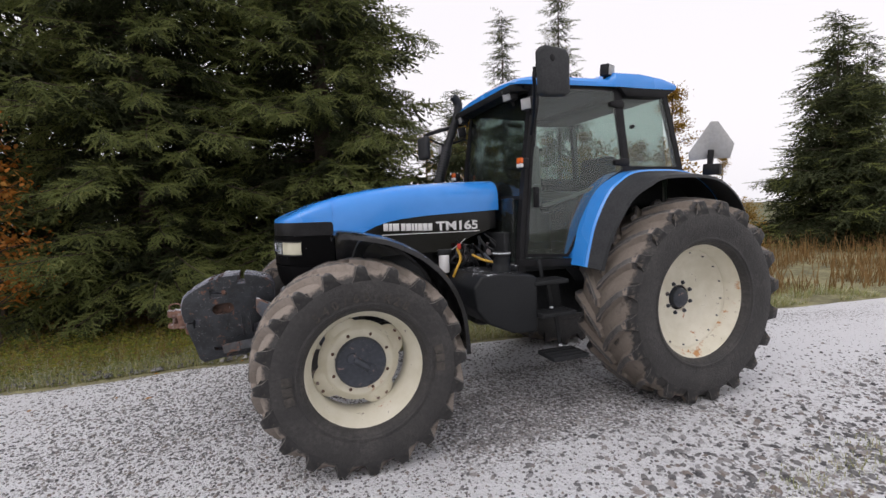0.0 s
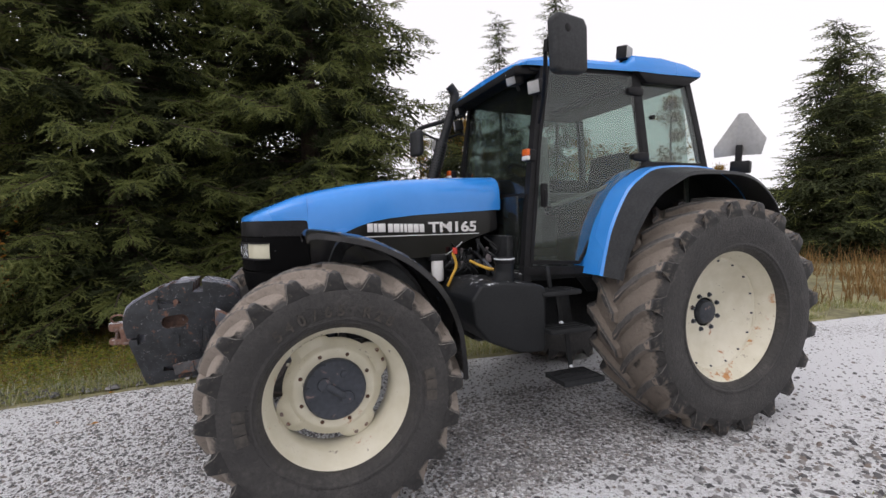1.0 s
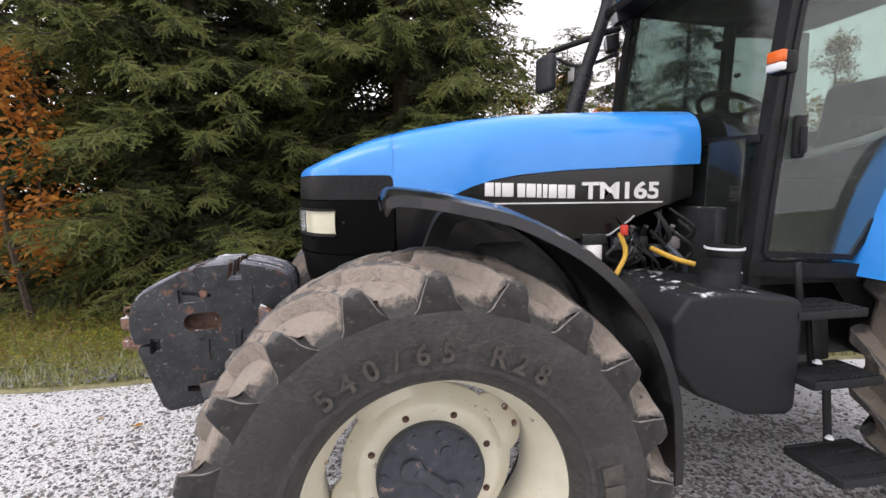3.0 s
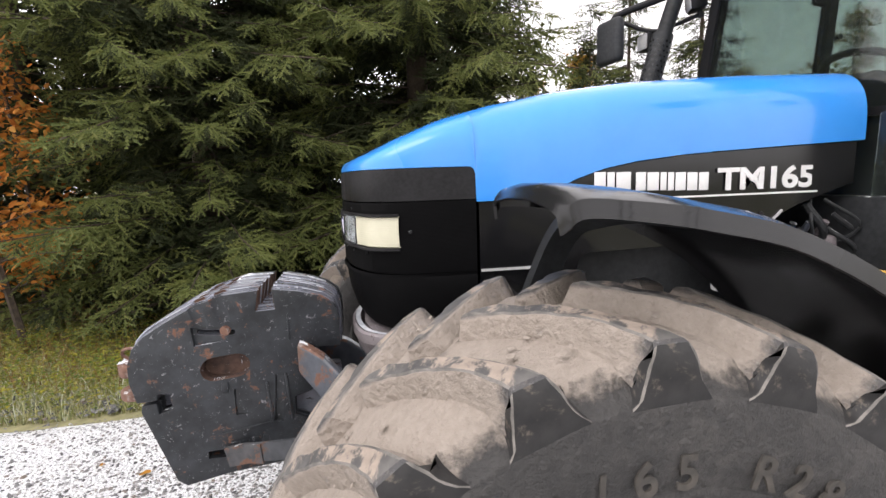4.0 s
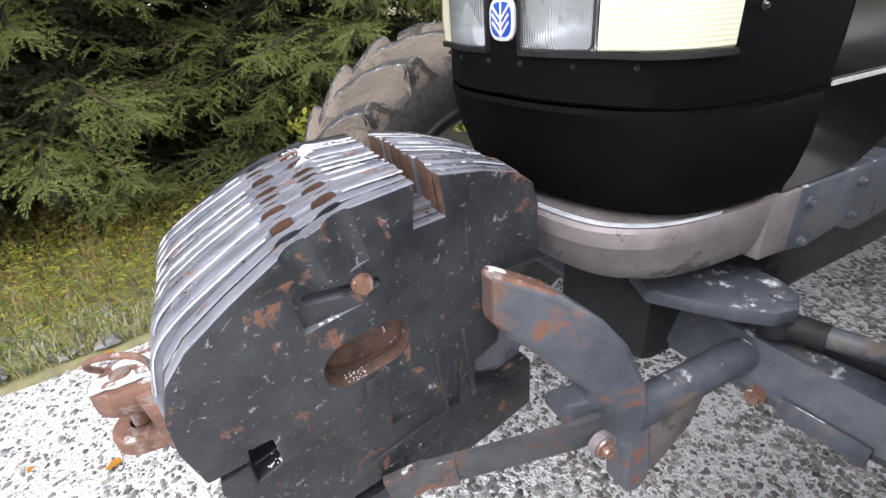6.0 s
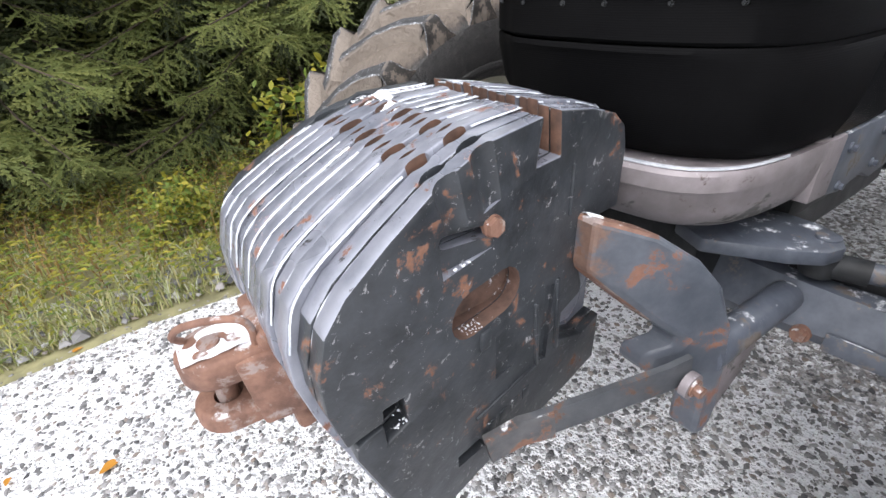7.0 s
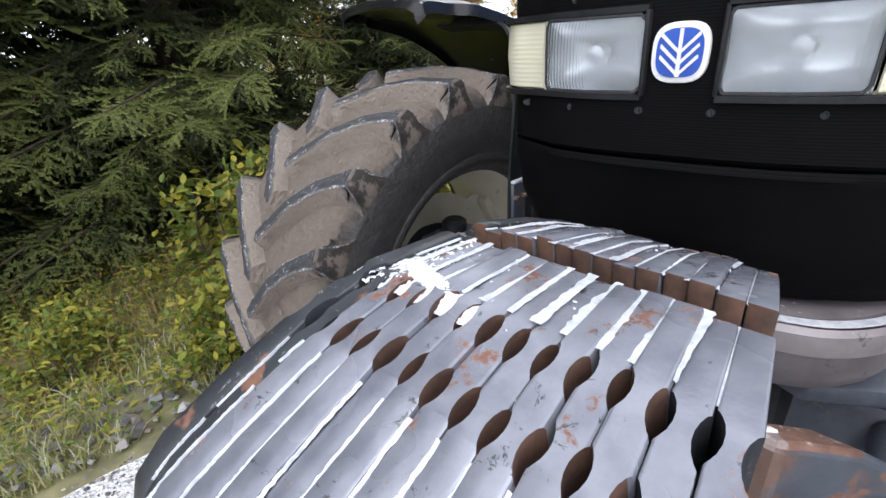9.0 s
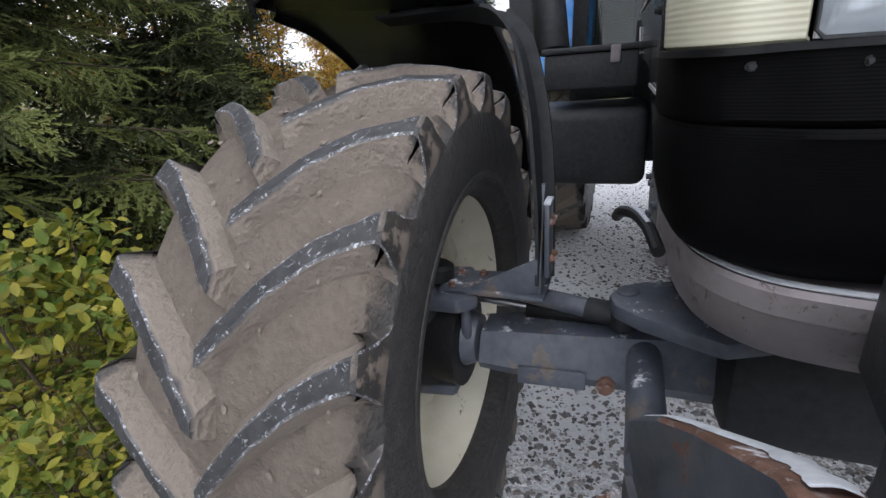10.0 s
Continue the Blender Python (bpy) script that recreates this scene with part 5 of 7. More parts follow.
def work_lamp(at, turn):
    w = tagged(new("work_lamp"), "small square black work lamp")
    w.parent = tractor
    part("housing", block(0.085, 0.11, 0.10, (0, 0, 0), 0.014), PLASTIC, w)
    part("lens", block(0.012, 0.092, 0.082, (0.042, 0, 0), 0.004), SIGN, w, "pale ribbed lens")
    part("reflector", block(0.004, 0.086, 0.076, (0.0335, 0, 0), 0), REFLECT, w)
    part("stalk", rod((-0.02, 0, -0.09), (-0.01, 0, -0.03), 0.014, 12), PLASTIC, w)
    w.matrix_basis = pose(*at, *turn)


for s in (1, -1):
    work_lamp((-1.44, s * 0.50, 2.60), (0, 12, s * 10))
    work_lamp((-1.50, s * 0.70, 2.49), (0, 8, s * 22))
    work_lamp((-2.30, s * 0.66, 2.815), (0, 5, s * 115))
    ind = tagged(new("indicator"), "orange and white indicator lamp on the pillar")
    ind.parent = tractor
    part("housing", block(0.06, 0.075, 0.085, (-1.43, s * 0.72, 2.01), 0.012), PLASTIC, ind)
    part("amber_lens", block(0.03, 0.07, 0.045, (-1.395, s * 0.72, 2.032), 0.008), AMBER, ind)
    part("white_lens", block(0.03, 0.07, 0.030, (-1.395, s * 0.72, 1.993), 0.006), WHITE, ind)
    mir = tagged(new("mirror"), "large black mirror on a bent arm")
    mir.parent = tractor
    if s > 0:
        part("mirror_arm", pipe([(-1.49, 0.74, 2.24), (-1.42, 0.90, 2.36), (-1.32, 1.08, 2.50), (-1.28, 1.14, 2.58), (-1.29, 1.16, 2.62), (-1.36, 1.19, 2.65)], 0.013, 10, up=(1, 0, 0)), PLASTIC, mir)
        sh = soften(slab([(-0.115, -0.145), (-0.125, 0.10), (-0.10, 0.15), (0.10, 0.165), (0.135, 0.13), (0.135, -0.15), (0.10, -0.17), (-0.08, -0.165)], -0.04, 0.04, "y"), 0.024, 3, 30)
        bmesh.ops.transform(sh, matrix=pose(-1.375, 1.24, 2.58, 0, 3, 10), verts=sh.verts)
        part("mirror_shell", sh, GREYP, mir)
        part("clamp", merge(rod((-1.33, 1.25, 2.655), (-1.335, 1.29, 2.655), 0.026, 16, bevel=0.006), rod((-1.285, 1.15, 2.56), (-1.285, 1.15, 2.63), 0.018, 12), rod((-1.29, 1.15, 2.64), (-1.36, 1.24, 2.655), 0.012, 10)), PLASTIC, mir)
    else:
        part("mirror_arm", pipe([(-1.56, -0.70, 2.60), (-1.38, -0.85, 2.555), (-1.20, -1.0, 2.505), (-1.185, -1.01, 2.44)], 0.021, 10), PLASTIC, mir)
        part("mirror_arm", pipe([(-1.52, -0.70, 2.42), (-1.36, -0.86, 2.38), (-1.22, -0.98, 2.46)], 0.012, 10), PLASTIC, mir)
        part("mirror_shell", block(0.07, 0.20, 0.26, (-1.17, -1.03, 2.36), 0.03, (0, 0, 12), 3), GREYP, mir)
work_lamp((-1.36, -0.92, 2.33), (0, 0, 0))

# exhaust stack on the right front corner
ex = tagged(new("exhaust"), "black upright exhaust stack with a perforated guard")
ex.parent = tractor
part("guard", rod((-1.17, -0.76, 1.74), (-1.345, -0.76, 2.33), 0.058, 28, bevel=0.006), STEEL, ex, "perforated black heat guard")
part("outlet", pipe([(-1.34, -0.76, 2.31), (-1.44, -0.76, 2.60), (-1.488, -0.76, 2.76), (-1.478, -0.76, 2.83), (-1.43, -0.76, 2.885)], 0.043, 16, up=(0, 1, 0)), STEEL, ex)
part("base", rod((-1.06, -0.70, 1.35), (-1.18, -0.76, 1.78), 0.07, 24, bevel=0.01), STEEL, ex)
HOLE = rod((0, 0, -0.002), (0, 0, 0.0015), 0.0062, 6)
HOLE_MESH = finish(HOLE, "guard_hole", PANEL, 0)
axis = Vector((-1.345, 0, 2.33)) - Vector((-1.17, 0, 1.74))
for i in range(20):
    for k in range(9):
        w = radians(-20 + 25 * k + (12.5 if i % 2 else 0))
        out = (axis.normalized().cross(Vector((0, 1, 0))) * math.cos(w) + Vector((0, 1, 0)) * math.sin(w)).normalized()
        hole = new("guard_hole", HOLE_MESH)
        hole.parent = ex
        hole.matrix_basis = Matrix.Translation(Vector((-1.17, -0.76, 1.74)) + axis * (0.06 + 0.045 * i) + out * 0.0575) @ out.to_track_quat("Z", "Y").to_matrix().to_4x4()


# inside: seat, wheel, console
def cab_fittings():
    seat = tagged(new("seat"), "dark cloth driver's seat")
    seat.parent = tractor
    part("cushion", block(0.50, 0.50, 0.14, (-2.40, 0, 1.66), 0.05, steps=3), SEAT, seat)
    part("backrest", block(0.13, 0.46, 0.46, (-2.70, 0, 1.92), 0.05, (0, -10, 0), 3), SEAT, seat)
    part("pedestal", block(0.36, 0.36, 0.42, (-2.42, 0, 1.38), 0.03), PLASTIC, seat)
    for s in (1, -1):
        part("armrest", block(0.34, 0.07, 0.06, (-2.45, s * 0.29, 1.86), 0.025), SEAT, seat)
    st = tagged(new("steering_wheel"), "dark steering wheel on its column")
    st.parent = tractor
    ringm = pose(-1.86, 0, 1.93, 0, -32, 0)
    tor = lathe([(0.20 + 0.016 * math.cos(w), 0.016 * math.sin(w)) for w in np.linspace(0, 2 * math.pi, 10, endpoint=False)], 40, "z")
    bmesh.ops.transform(tor, matrix=ringm, verts=tor.verts)
    part("ring", tor, PLASTIC, st)
    part("column", rod((-1.86, 0, 1.93), (-1.66, 0, 1.35), 0.045, 16), PLASTIC, st)
    part("spoke", rod((-1.86, -0.19, 1.93), (-1.86, 0.19, 1.93), 0.014, 10), PLASTIC, st)
    part("dashboard", soften(slab([(-1.42, 1.3), (-1.42, 1.86), (-1.60, 1.93), (-1.76, 1.84), (-1.66, 1.3)], -0.24, 0.24, "y"), 0.03), PLASTIC, cab)
    part("grab_bar", pipe([(-2.30, 0.66, 1.86), (-1.95, 0.63, 1.74), (-1.68, 0.60, 1.67)], 0.016, 10), TRIMG, cab)
    part("side_console", block(0.55, 0.18, 0.55, (-2.5, -0.48, 1.55), 0.03), TRIMG, cab)
    part("door_trim", slab([(-1.52, 1.90), (-1.57, 2.16), (-1.63, 2.16), (-1.65, 1.68), (-1.50, 1.62)], 0.615, 0.627, "y", 0.004), TRIMG, cab)


cab_fittings()


# ---- tank, steps, pipes, sign ----
def left_side():
    tank = tagged(new("fuel_tank"), "dark grey moulded fuel tank with a filler neck")
    tank.parent = tractor
    prof = [(-0.88, 1.06), (-0.95, 1.155), (-1.12, 1.165), (-1.40, 1.13), (-1.43, 1.10), (-1.43, 0.70), (-1.40, 0.67), (-1.22, 0.685), (-1.0, 0.78), (-0.90, 0.90)]
    part("body", soften(slab(prof, 0.30, 0.90, "y"), 0.075, 5, 20), TANKP, tank, smooth=70)
    part("filler_neck", pipe([(-1.18, 0.74, 1.10), (-1.19, 0.755, 1.20), (-1.19, 0.76, 1.285)], 0.062, 24, up=(1, 0, 0), scale=lambda t: 1.45 - 0.45 * min(1, t * 1.6)), TANKP, tank)
    part("cap", rod((-1.19, 0.76, 1.275), (-1.19, 0.76, 1.315), 0.068, 28, bevel=0.006), PLASTIC, tank, "black filler cap")
    part("frost_ring", lathe([(0.0665, 1.303), (0.0705, 1.303), (0.0705, 1.312), (0.0665, 1.312)], 28, "z", (-1.19, 0.76, 0)), ICE, tank)
    steps = tagged(new("cab_steps"), "black steel access steps with serrated treads")
    steps.parent = tractor
    for x, z, y0, y1 in ((-1.555, 1.065, 0.72, 0.90), (-1.585, 0.815, 0.78, 0.96), (-1.615, 0.495, 0.84, 1.07)):
        st = part("step", merge(block(0.31, y1 - y0, 0.012, (x, (y0 + y1) / 2, z), 0.003), block(0.31, 0.012, 0.032, (x, y1, z - 0.004), 0.003), block(0.31, 0.012, 0.032, (x, y0, z - 0.004), 0.003),
                                block(0.012, y1 - y0, 0.032, (x - 0.155, (y0 + y1) / 2, z - 0.004), 0.003), block(0.012, y1 - y0, 0.032, (x + 0.155, (y0 + y1) / 2, z - 0.004), 0.003)), FLAT, steps)
        for k in range(3):
            teeth = [(x - 0.15 + 0.01 * i, z + (0.016 if i % 2 else 0.008)) for i in range(31)] + [(x + 0.15, z), (x - 0.15, z)]
            y = y0 + (y1 - y0) * (0.3 + 0.3 * k)
            part("serrated_strip", slab(teeth, y - 0.004, y + 0.004, "y"), FLAT, steps)
    part("hanger", merge(block(0.03, 0.012, 0.20, (-1.545, 0.76, 1.14), 0.003, (0, 10, 0)), block(0.035, 0.012, 0.27, (-1.60, 0.80, 0.94), 0.003, (0, 10, 0)), block(0.035, 0.012, 0.34, (-1.655, 0.83, 0.65), 0.003, (0, 8, 0))), STEEL, steps)
    part("rear_hanger", merge(block(0.10, 0.02, 0.26, (-1.70, 0.72, 0.93), 0.01, (0, 8, 0))), STEEL, steps)
    for x, y, z in ((-1.61, 0.81, 0.832), (-1.67, 0.84, 0.518)):
        part("snow_lump", lathe([(0.002, 0.016), (0.012, 0.012), (0.018, 0.0), (0.002, 0.0)], 10, "z", (x, y, z), closed=False), ICE, steps)
    filt = tagged(new("oil_filter"), "white canister filter")
    filt.parent = tractor
    part("canister", rod((-0.86, 0.34, 1.13), (-0.86, 0.34, 1.28), 0.045, 24, bevel=0.008), WHITE, filt)
    part("filter_head", block(0.12, 0.1, 0.05, (-0.86, 0.32, 1.305), 0.01), STEEL, filt)
    part("yellow_hose", pipe([(-0.95, 0.42, 1.34), (-0.97, 0.44, 1.25), (-0.93, 0.45, 1.17), (-0.90, 0.44, 1.10)], 0.011, 10), YELLOW, tractor, "yellow spiral hose")
    part("yellow_hose", pipe([(-1.05, 0.5, 1.28), (-1.12, 0.56, 1.24), (-1.18, 0.62, 1.22)], 0.011, 10), YELLOW, tractor)
    part("red_plug", rod((-0.965, 0.43, 1.33), (-0.965, 0.43, 1.375), 0.017, 14, bevel=0.003), RED, tractor)
    rnd = random.Random(8)
    for i in range(16):
        x, z = rnd.uniform(-1.30, -0.95), rnd.uniform(1.18, 1.45)
        part("engine_pipe", pipe([(x, 0.30 + rnd.uniform(0, 0.12), z), (x + rnd.uniform(-0.1, 0.1), 0.36 + rnd.uniform(0, 0.1), z - 0.1), (x + rnd.uniform(-0.2, 0.2), 0.28, z - rnd.uniform(0.15, 0.3))], rnd.choice((0.006, 0.009, 0.014)), 8, 5), rnd.choice((STEEL, PLASTIC, AXLE, STEEL)), tractor)
    for i in range(6):
        x = -0.92 - 0.07 * i
        part("engine_fitting", merge(block(0.05, 0.06, 0.06, (x, 0.30 + 0.02 * (i % 3), 1.24 + 0.04 * (i % 2)), 0.008), rod((x, 0.3, 1.30), (x, 0.34, 1.36), 0.012, 10)), (STEEL, AXLE, CAST)[i % 3], tractor)
    hose = part("hose", pipe([(0.05, -0.395, 1.015), (0.10, -0.385, 1.042), (0.15, -0.360, 1.054), (0.21, -0.338, 1.048), (0.28, -0.322, 1.030)], 0.012, 10), PLASTIC, tractor, "black hose under the nose with frost on it")
    part("frost_strip", pipe([(0.10, -0.385, 1.051), (0.15, -0.360, 1.063), (0.21, -0.338, 1.057)], 0.0055, 8), SEAM_ICE, hose)
    part("bulkhead", block(0.06, 0.92, 0.62, (-1.36, 0.08, 1.14), 0.01), STEEL, tractor)
    part("scuttle", slab([(0.39, 1.24), (0.40, 1.74), (0.60, 1.74), (0.60, 1.24)], -1.40, -1.385, "x", 0.004), SCREEN, cab, "lower corner pane").visible_shadow = False
    # battery box and toolbox on the right
    part("side_box", block(0.42, 0.46, 0.30, (-1.06, -0.545, 0.985), 0.045, steps=4), GREYP, tractor, "grey plastic box")
    part("tool_box", merge(block(0.34, 0.34, 0.13, (-1.04, -0.535, 1.275), 0.012), block(0.36, 0.36, 0.022, (-1.04, -0.535, 1.352), 0.008)), GREYP, tractor, "grey toolbox with a steel latch")
    part("latch", block(0.01, 0.035, 0.06, (-0.862, -0.445, 1.33), 0.003), CAST, tractor)
    sgn = tagged(new("warning_sign"), "grey back of a triangular slow vehicle sign")
    sgn.parent = tractor
    part("plate", slab([(-0.03, -0.06), (-0.03, 0.32), (0.04, 0.315), (0.20, 0.08), (0.17, -0.06)], -0.006, 0.006, "x", 0.003), SIGN, sgn)
    flange = slab([(0.0, -0.06), (0.0, 0.32), (-0.20, 0.0), (-0.19, -0.085)], -0.005, 0.005, "x", 0.002)
    bmesh.ops.transform(flange, matrix=pose(0.0, -0.028, 0, 0, 0, 38), verts=flange.verts)
    part("flange", flange, SIGN, sgn, "folded grey side of the sign")
    part("post", block(0.05, 0.05, 0.26, (0.03, 0, -0.10), 0.006), PLASTIC, sgn)
    part("tail_lamp", block(0.10, 0.16, 0.11, (0.02, 0.02, -0.17), 0.015), PLASTIC, sgn)
    sgn.matrix_basis = pose(-3.30, 0.86, 2.10, -3, 0, 26) @ Matrix.Scale(0.88, 4)


left_side()


# ---- front ballast: a pack of hung plates and a tow jaw ----
CREST = [(1.137, 1.02), (1.120, 1.066), (1.088, 1.100), (1.03, 1.136), (0.95, 1.180), (0.87, 1.207), (0.760, 1.212), (0.772, 1.142), (0.713, 1.142), (0.720, 1.212), (0.63, 1.194), (0.56, 1.171), (0.522, 1.142), (0.507, 1.10), (0.508, 0.99)]
FOOT = [(0.523, 0.612), (0.64, 0.600), (0.90, 0.598), (1.015, 0.585), (1.04, 0.61), (1.115, 0.862)]
# end plates: room for the bracket, a stepped opening behind it, and a square hole that is slit to the front
FACE = CREST + [(0.640, 1.0), (0.645, 0.95), (0.61, 0.862), (0.612, 0.842), (0.672, 0.828), (0.675, 0.763), (0.59, 0.722), (0.522, 0.735)] + FOOT + [
    (1.112, 0.884), (1.069, 0.886), (1.068, 0.848), (1.030, 0.858), (1.033, 0.910), (1.066, 0.914), (1.068, 0.894), (1.124, 0.896), (1.138, 0.965)]
INNER_FACE = CREST + [(0.60, 0.98), (0.61, 0.862), (0.523, 0.86)] + FOOT + [(1.124, 0.896), (1.138, 0.965)]
PLATES = 14


def near_y(x):
    return 0.184 + 0.17 * (x - 0.75)


def far_y(x):
    return -0.160 - 0.18 * (x - 0.75)


def joint_y(x, k):
    """The pack fans out ahead: sideways place of the k-th joint at x."""
    return near_y(x) + (far_y(x) - near_y(x)) * k / PLATES


def grown(x, z, grow):
    return x + (grow * min(1, max(0, x - 0.85) / 0.2)), z + (grow * 0.45 if z > 1.05 else 0)


def slot(a, b, r):
    d = (Vector(b) - Vector(a)).normalized()
    pts, base = [], math.atan2(d.y, d.x)
    for c, turn in ((Vector(b), base), (Vector(a), base + math.pi)):
        pts += [(c.x + r * math.cos(turn + w), c.y + r * math.sin(turn + w)) for w in np.linspace(-math.pi / 2, math.pi / 2, 9)]
    return pts


def weight_plate(k, grow, end):
    """One wedge-shaped plate between two joints, scooped along both edges of its crest."""
    gap = 0.008
    bm = soften(slab([grown(x, z, grow) for x, z in (FACE if end else INNER_FACE)], 0.0, 0.04, "y"), 0.0035 if end else 0.0048, 2, 20)
    for v in bm.verts:
        f = k + gap + (1 - 2 * gap) * v.co.y / 0.04
        v.co.y = joint_y(v.co.x, f)
    tools = []
    for j, sgn in ((k, 1), (k + 1, -1)):
        for x, z in ((0.947, 1.185 + grow * 0.4), (0.884, 1.205 + grow * 0.4)):
            y = joint_y(x, j) + sgn * (0.0243 if 0 < j < PLATES else 0.0225)
            tools.append(rod((x - 0.022, y, z - 0.085), (x + 0.012, y, z + 0.05), 0.0320, 28))
    if k < 2:
        holes = [(slot((0.912, 0.970), (0.843, 0.973), 0.040), 0.3), (slot((0.945, 1.097), (0.848, 1.088), 0.0095), 0.3), ([(0.728, 0.92), (0.742, 0.755), (0.716, 0.745), (0.702, 0.912)], 0.011),
                 ([(0.955, 0.690), (0.955, 0.664), (0.885, 0.657), (0.90, 0.688)], 0.3), ([(0.966, 1.118), (0.866, 1.108), (0.868, 1.062), (0.962, 1.054)], 0.009), ([(0.79, 0.90), (0.79, 0.80), (0.86, 0.80), (0.86, 0.89)], 0.0025)]
        for pts, depth in holes:
            y = near_y(sum(p[0] for p in pts) / len(pts))
            if depth < 0.1 and k > 0:
                continue
            tools.append(slab(pts, y - depth if k == 0 else -0.4, y + 0.05, "y"))
    bm = cut(bm, *tools)
    # bare rust inside the scoops and on the slot's walls
    for f in bm.faces:
        c, n = f.calc_center_median(), f.normal
        inner = abs(c.y - joint_y(c.x, k + 0.5)) < abs(joint_y(c.x, k) - joint_y(c.x, k + 0.5)) * 0.93
        if not end and 0.85 < c.x < 0.985 and c.z > 1.08 and abs(n.z) < 0.8 and inner and abs(n.y) > 0.4 and f.calc_area() < 0.0012 or 0.70 < c.x < 0.775 and c.z > 1.145 and abs(n.x) > 0.7:
            f.material_index = 1
        elif k < 2 and 0.79 < c.x < 0.965 and 0.92 < c.z < 1.02 and abs(n.y) < 0.6:
            f.material_index = 3
        # end plates' upward faces take the paler coat: sky reflection put into the colour
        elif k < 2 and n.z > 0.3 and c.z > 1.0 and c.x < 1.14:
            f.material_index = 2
    return bm


rnd = random.Random(5)
for i in range(PLATES):
    outer = i < 2 or i > PLATES - 3
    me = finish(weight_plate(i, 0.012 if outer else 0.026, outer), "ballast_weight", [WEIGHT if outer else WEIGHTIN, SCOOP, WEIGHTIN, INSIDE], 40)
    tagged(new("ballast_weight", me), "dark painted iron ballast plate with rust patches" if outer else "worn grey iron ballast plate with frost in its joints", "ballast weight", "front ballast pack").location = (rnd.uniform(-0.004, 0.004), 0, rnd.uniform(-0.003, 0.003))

# raised casting rails and worn marks on the near end plate
END = [o for o in bpy.data.objects if o.name == "ballast_weight"][0]
for x, z, a, b, lean in ((0.690, 0.835, 0.010, 0.17, 4), (0.752, 0.825, 0.009, 0.15, 4), (0.675, 1.08, 0.007, 0.09, 0)):
    part("casting_rail", block(a, 0.008, b, (x, near_y(x) + 0.001, z), 0.003, (0, lean, 9.6)), WEIGHT, END)
for i in range(4):
    part("casting_mark", block(0.020, 0.004, 0.026, (0.775 + 0.032 * i, near_y(0.775 + 0.032 * i), 0.70 - 0.002 * i), 0.0015, (0, 0, 9.6)), WEIGHT, END)
part("casting_ridge", block(0.165, 0.007, 0.007, (0.828, near_y(0.828), 0.748), 0.002, (0, 3, 9.6)), WEIGHT, END)
part("casting_stub", block(0.022, 0.010, 0.034, (0.885, near_y(0.885), 0.905), 0.003, (0, -4, 9.6)), WEIGHT, END)

# frost packed into the joints along the crest, ragged and broken
for i in range(1, PLATES):
    g = 0.026 if 1 < i < PLATES - 1 else 0.012
    rnd2 = random.Random(20 + i)
    bm = bmesh.new()
    heavy = 0.36 if 0 < i < PLATES - 1 else 0.0
    for line in ([grown(x, z, g) for x, z in FACE[0:7]], [(x, z + g * 0.45) for x, z in FACE[9:12]]):
        pts = [Vector((q.x, 0, q.y)) for q in bend([(a, b, 0) for a, b in line], 22)]
        prev = None
        for k, q in enumerate(pts):
            here = noise.noise((q.x * 11, i * 3.7, 0)) + 0.22 * noise.noise((q.x * 60, i * 1.3, 5)) + heavy
            scoop = 0.86 < q.x < 0.972 and q.z > 1.14
            w = 0.0 if here < -0.12 or scoop else 0.0012 + (0.0052 if q.x < 0.87 else 0.0022) * max(0, here + 0.12)
            if w <= 0:
                prev = None
                continue
            d = (pts[min(k + 1, len(pts) - 1)] - pts[max(k - 1, 0)]).normalized()
            up = Vector((d.z, 0, -d.x))
            if up.z < 0:
                up = -up
            y = joint_y(q.x, i) + rnd2.uniform(-0.0008, 0.0008)
            wl, wr = w * rnd2.uniform(0.82, 1.18), w * rnd2.uniform(0.82, 1.18)
            row = [bm.verts.new(Vector((q.x, y + o, q.z)) + up * h) for o, h in ((-wl, -0.0042 + 0.55 * wl), (-0.4 * wl, -0.0012), (0.4 * wr, -0.0014), (wr, -0.0042 + 0.55 * wr))]
            if prev:
                for a in range(3):
                    bm.faces.new((prev[a], prev[a + 1], row[a + 1], row[a]))
            prev = row
    tagged(new("frost_seam", finish(bm, "frost_seam", SEAM_ICE)), "white frost packed in the joint between ballast plates", "frost", "frost seams", "stuff")


def clumps(name, spots, label, seed):
    """Small flattened lumps of snow."""
    r = random.Random(seed)
    bm = bmesh.new()
    for x, y, z, s in spots(r):
        got = bmesh.ops.create_icosphere(bm, subdivisions=2, radius=1, matrix=Matrix.Translation((x, y, z)) @ Matrix.Diagonal((s * r.uniform(0.8, 1.5), s * r.uniform(0.8, 1.4), s * r.uniform(0.3, 0.5), 1)))
        for v in got["verts"]:
            v.co += Vector((noise.noise(v.co * 260), noise.noise(v.co * 260 + Vector((9, 0, 0))), noise.noise(v.co * 260 + Vector((0, 9, 0))))) * s * 0.4
    return tagged(new(name, finish(bm, name, ICE, 180)), label, "snow", kind="stuff")


def crest(x):
    """Height of the inner plates' crest."""
    return along(sorted(FACE[0:7]), x) + 0.012


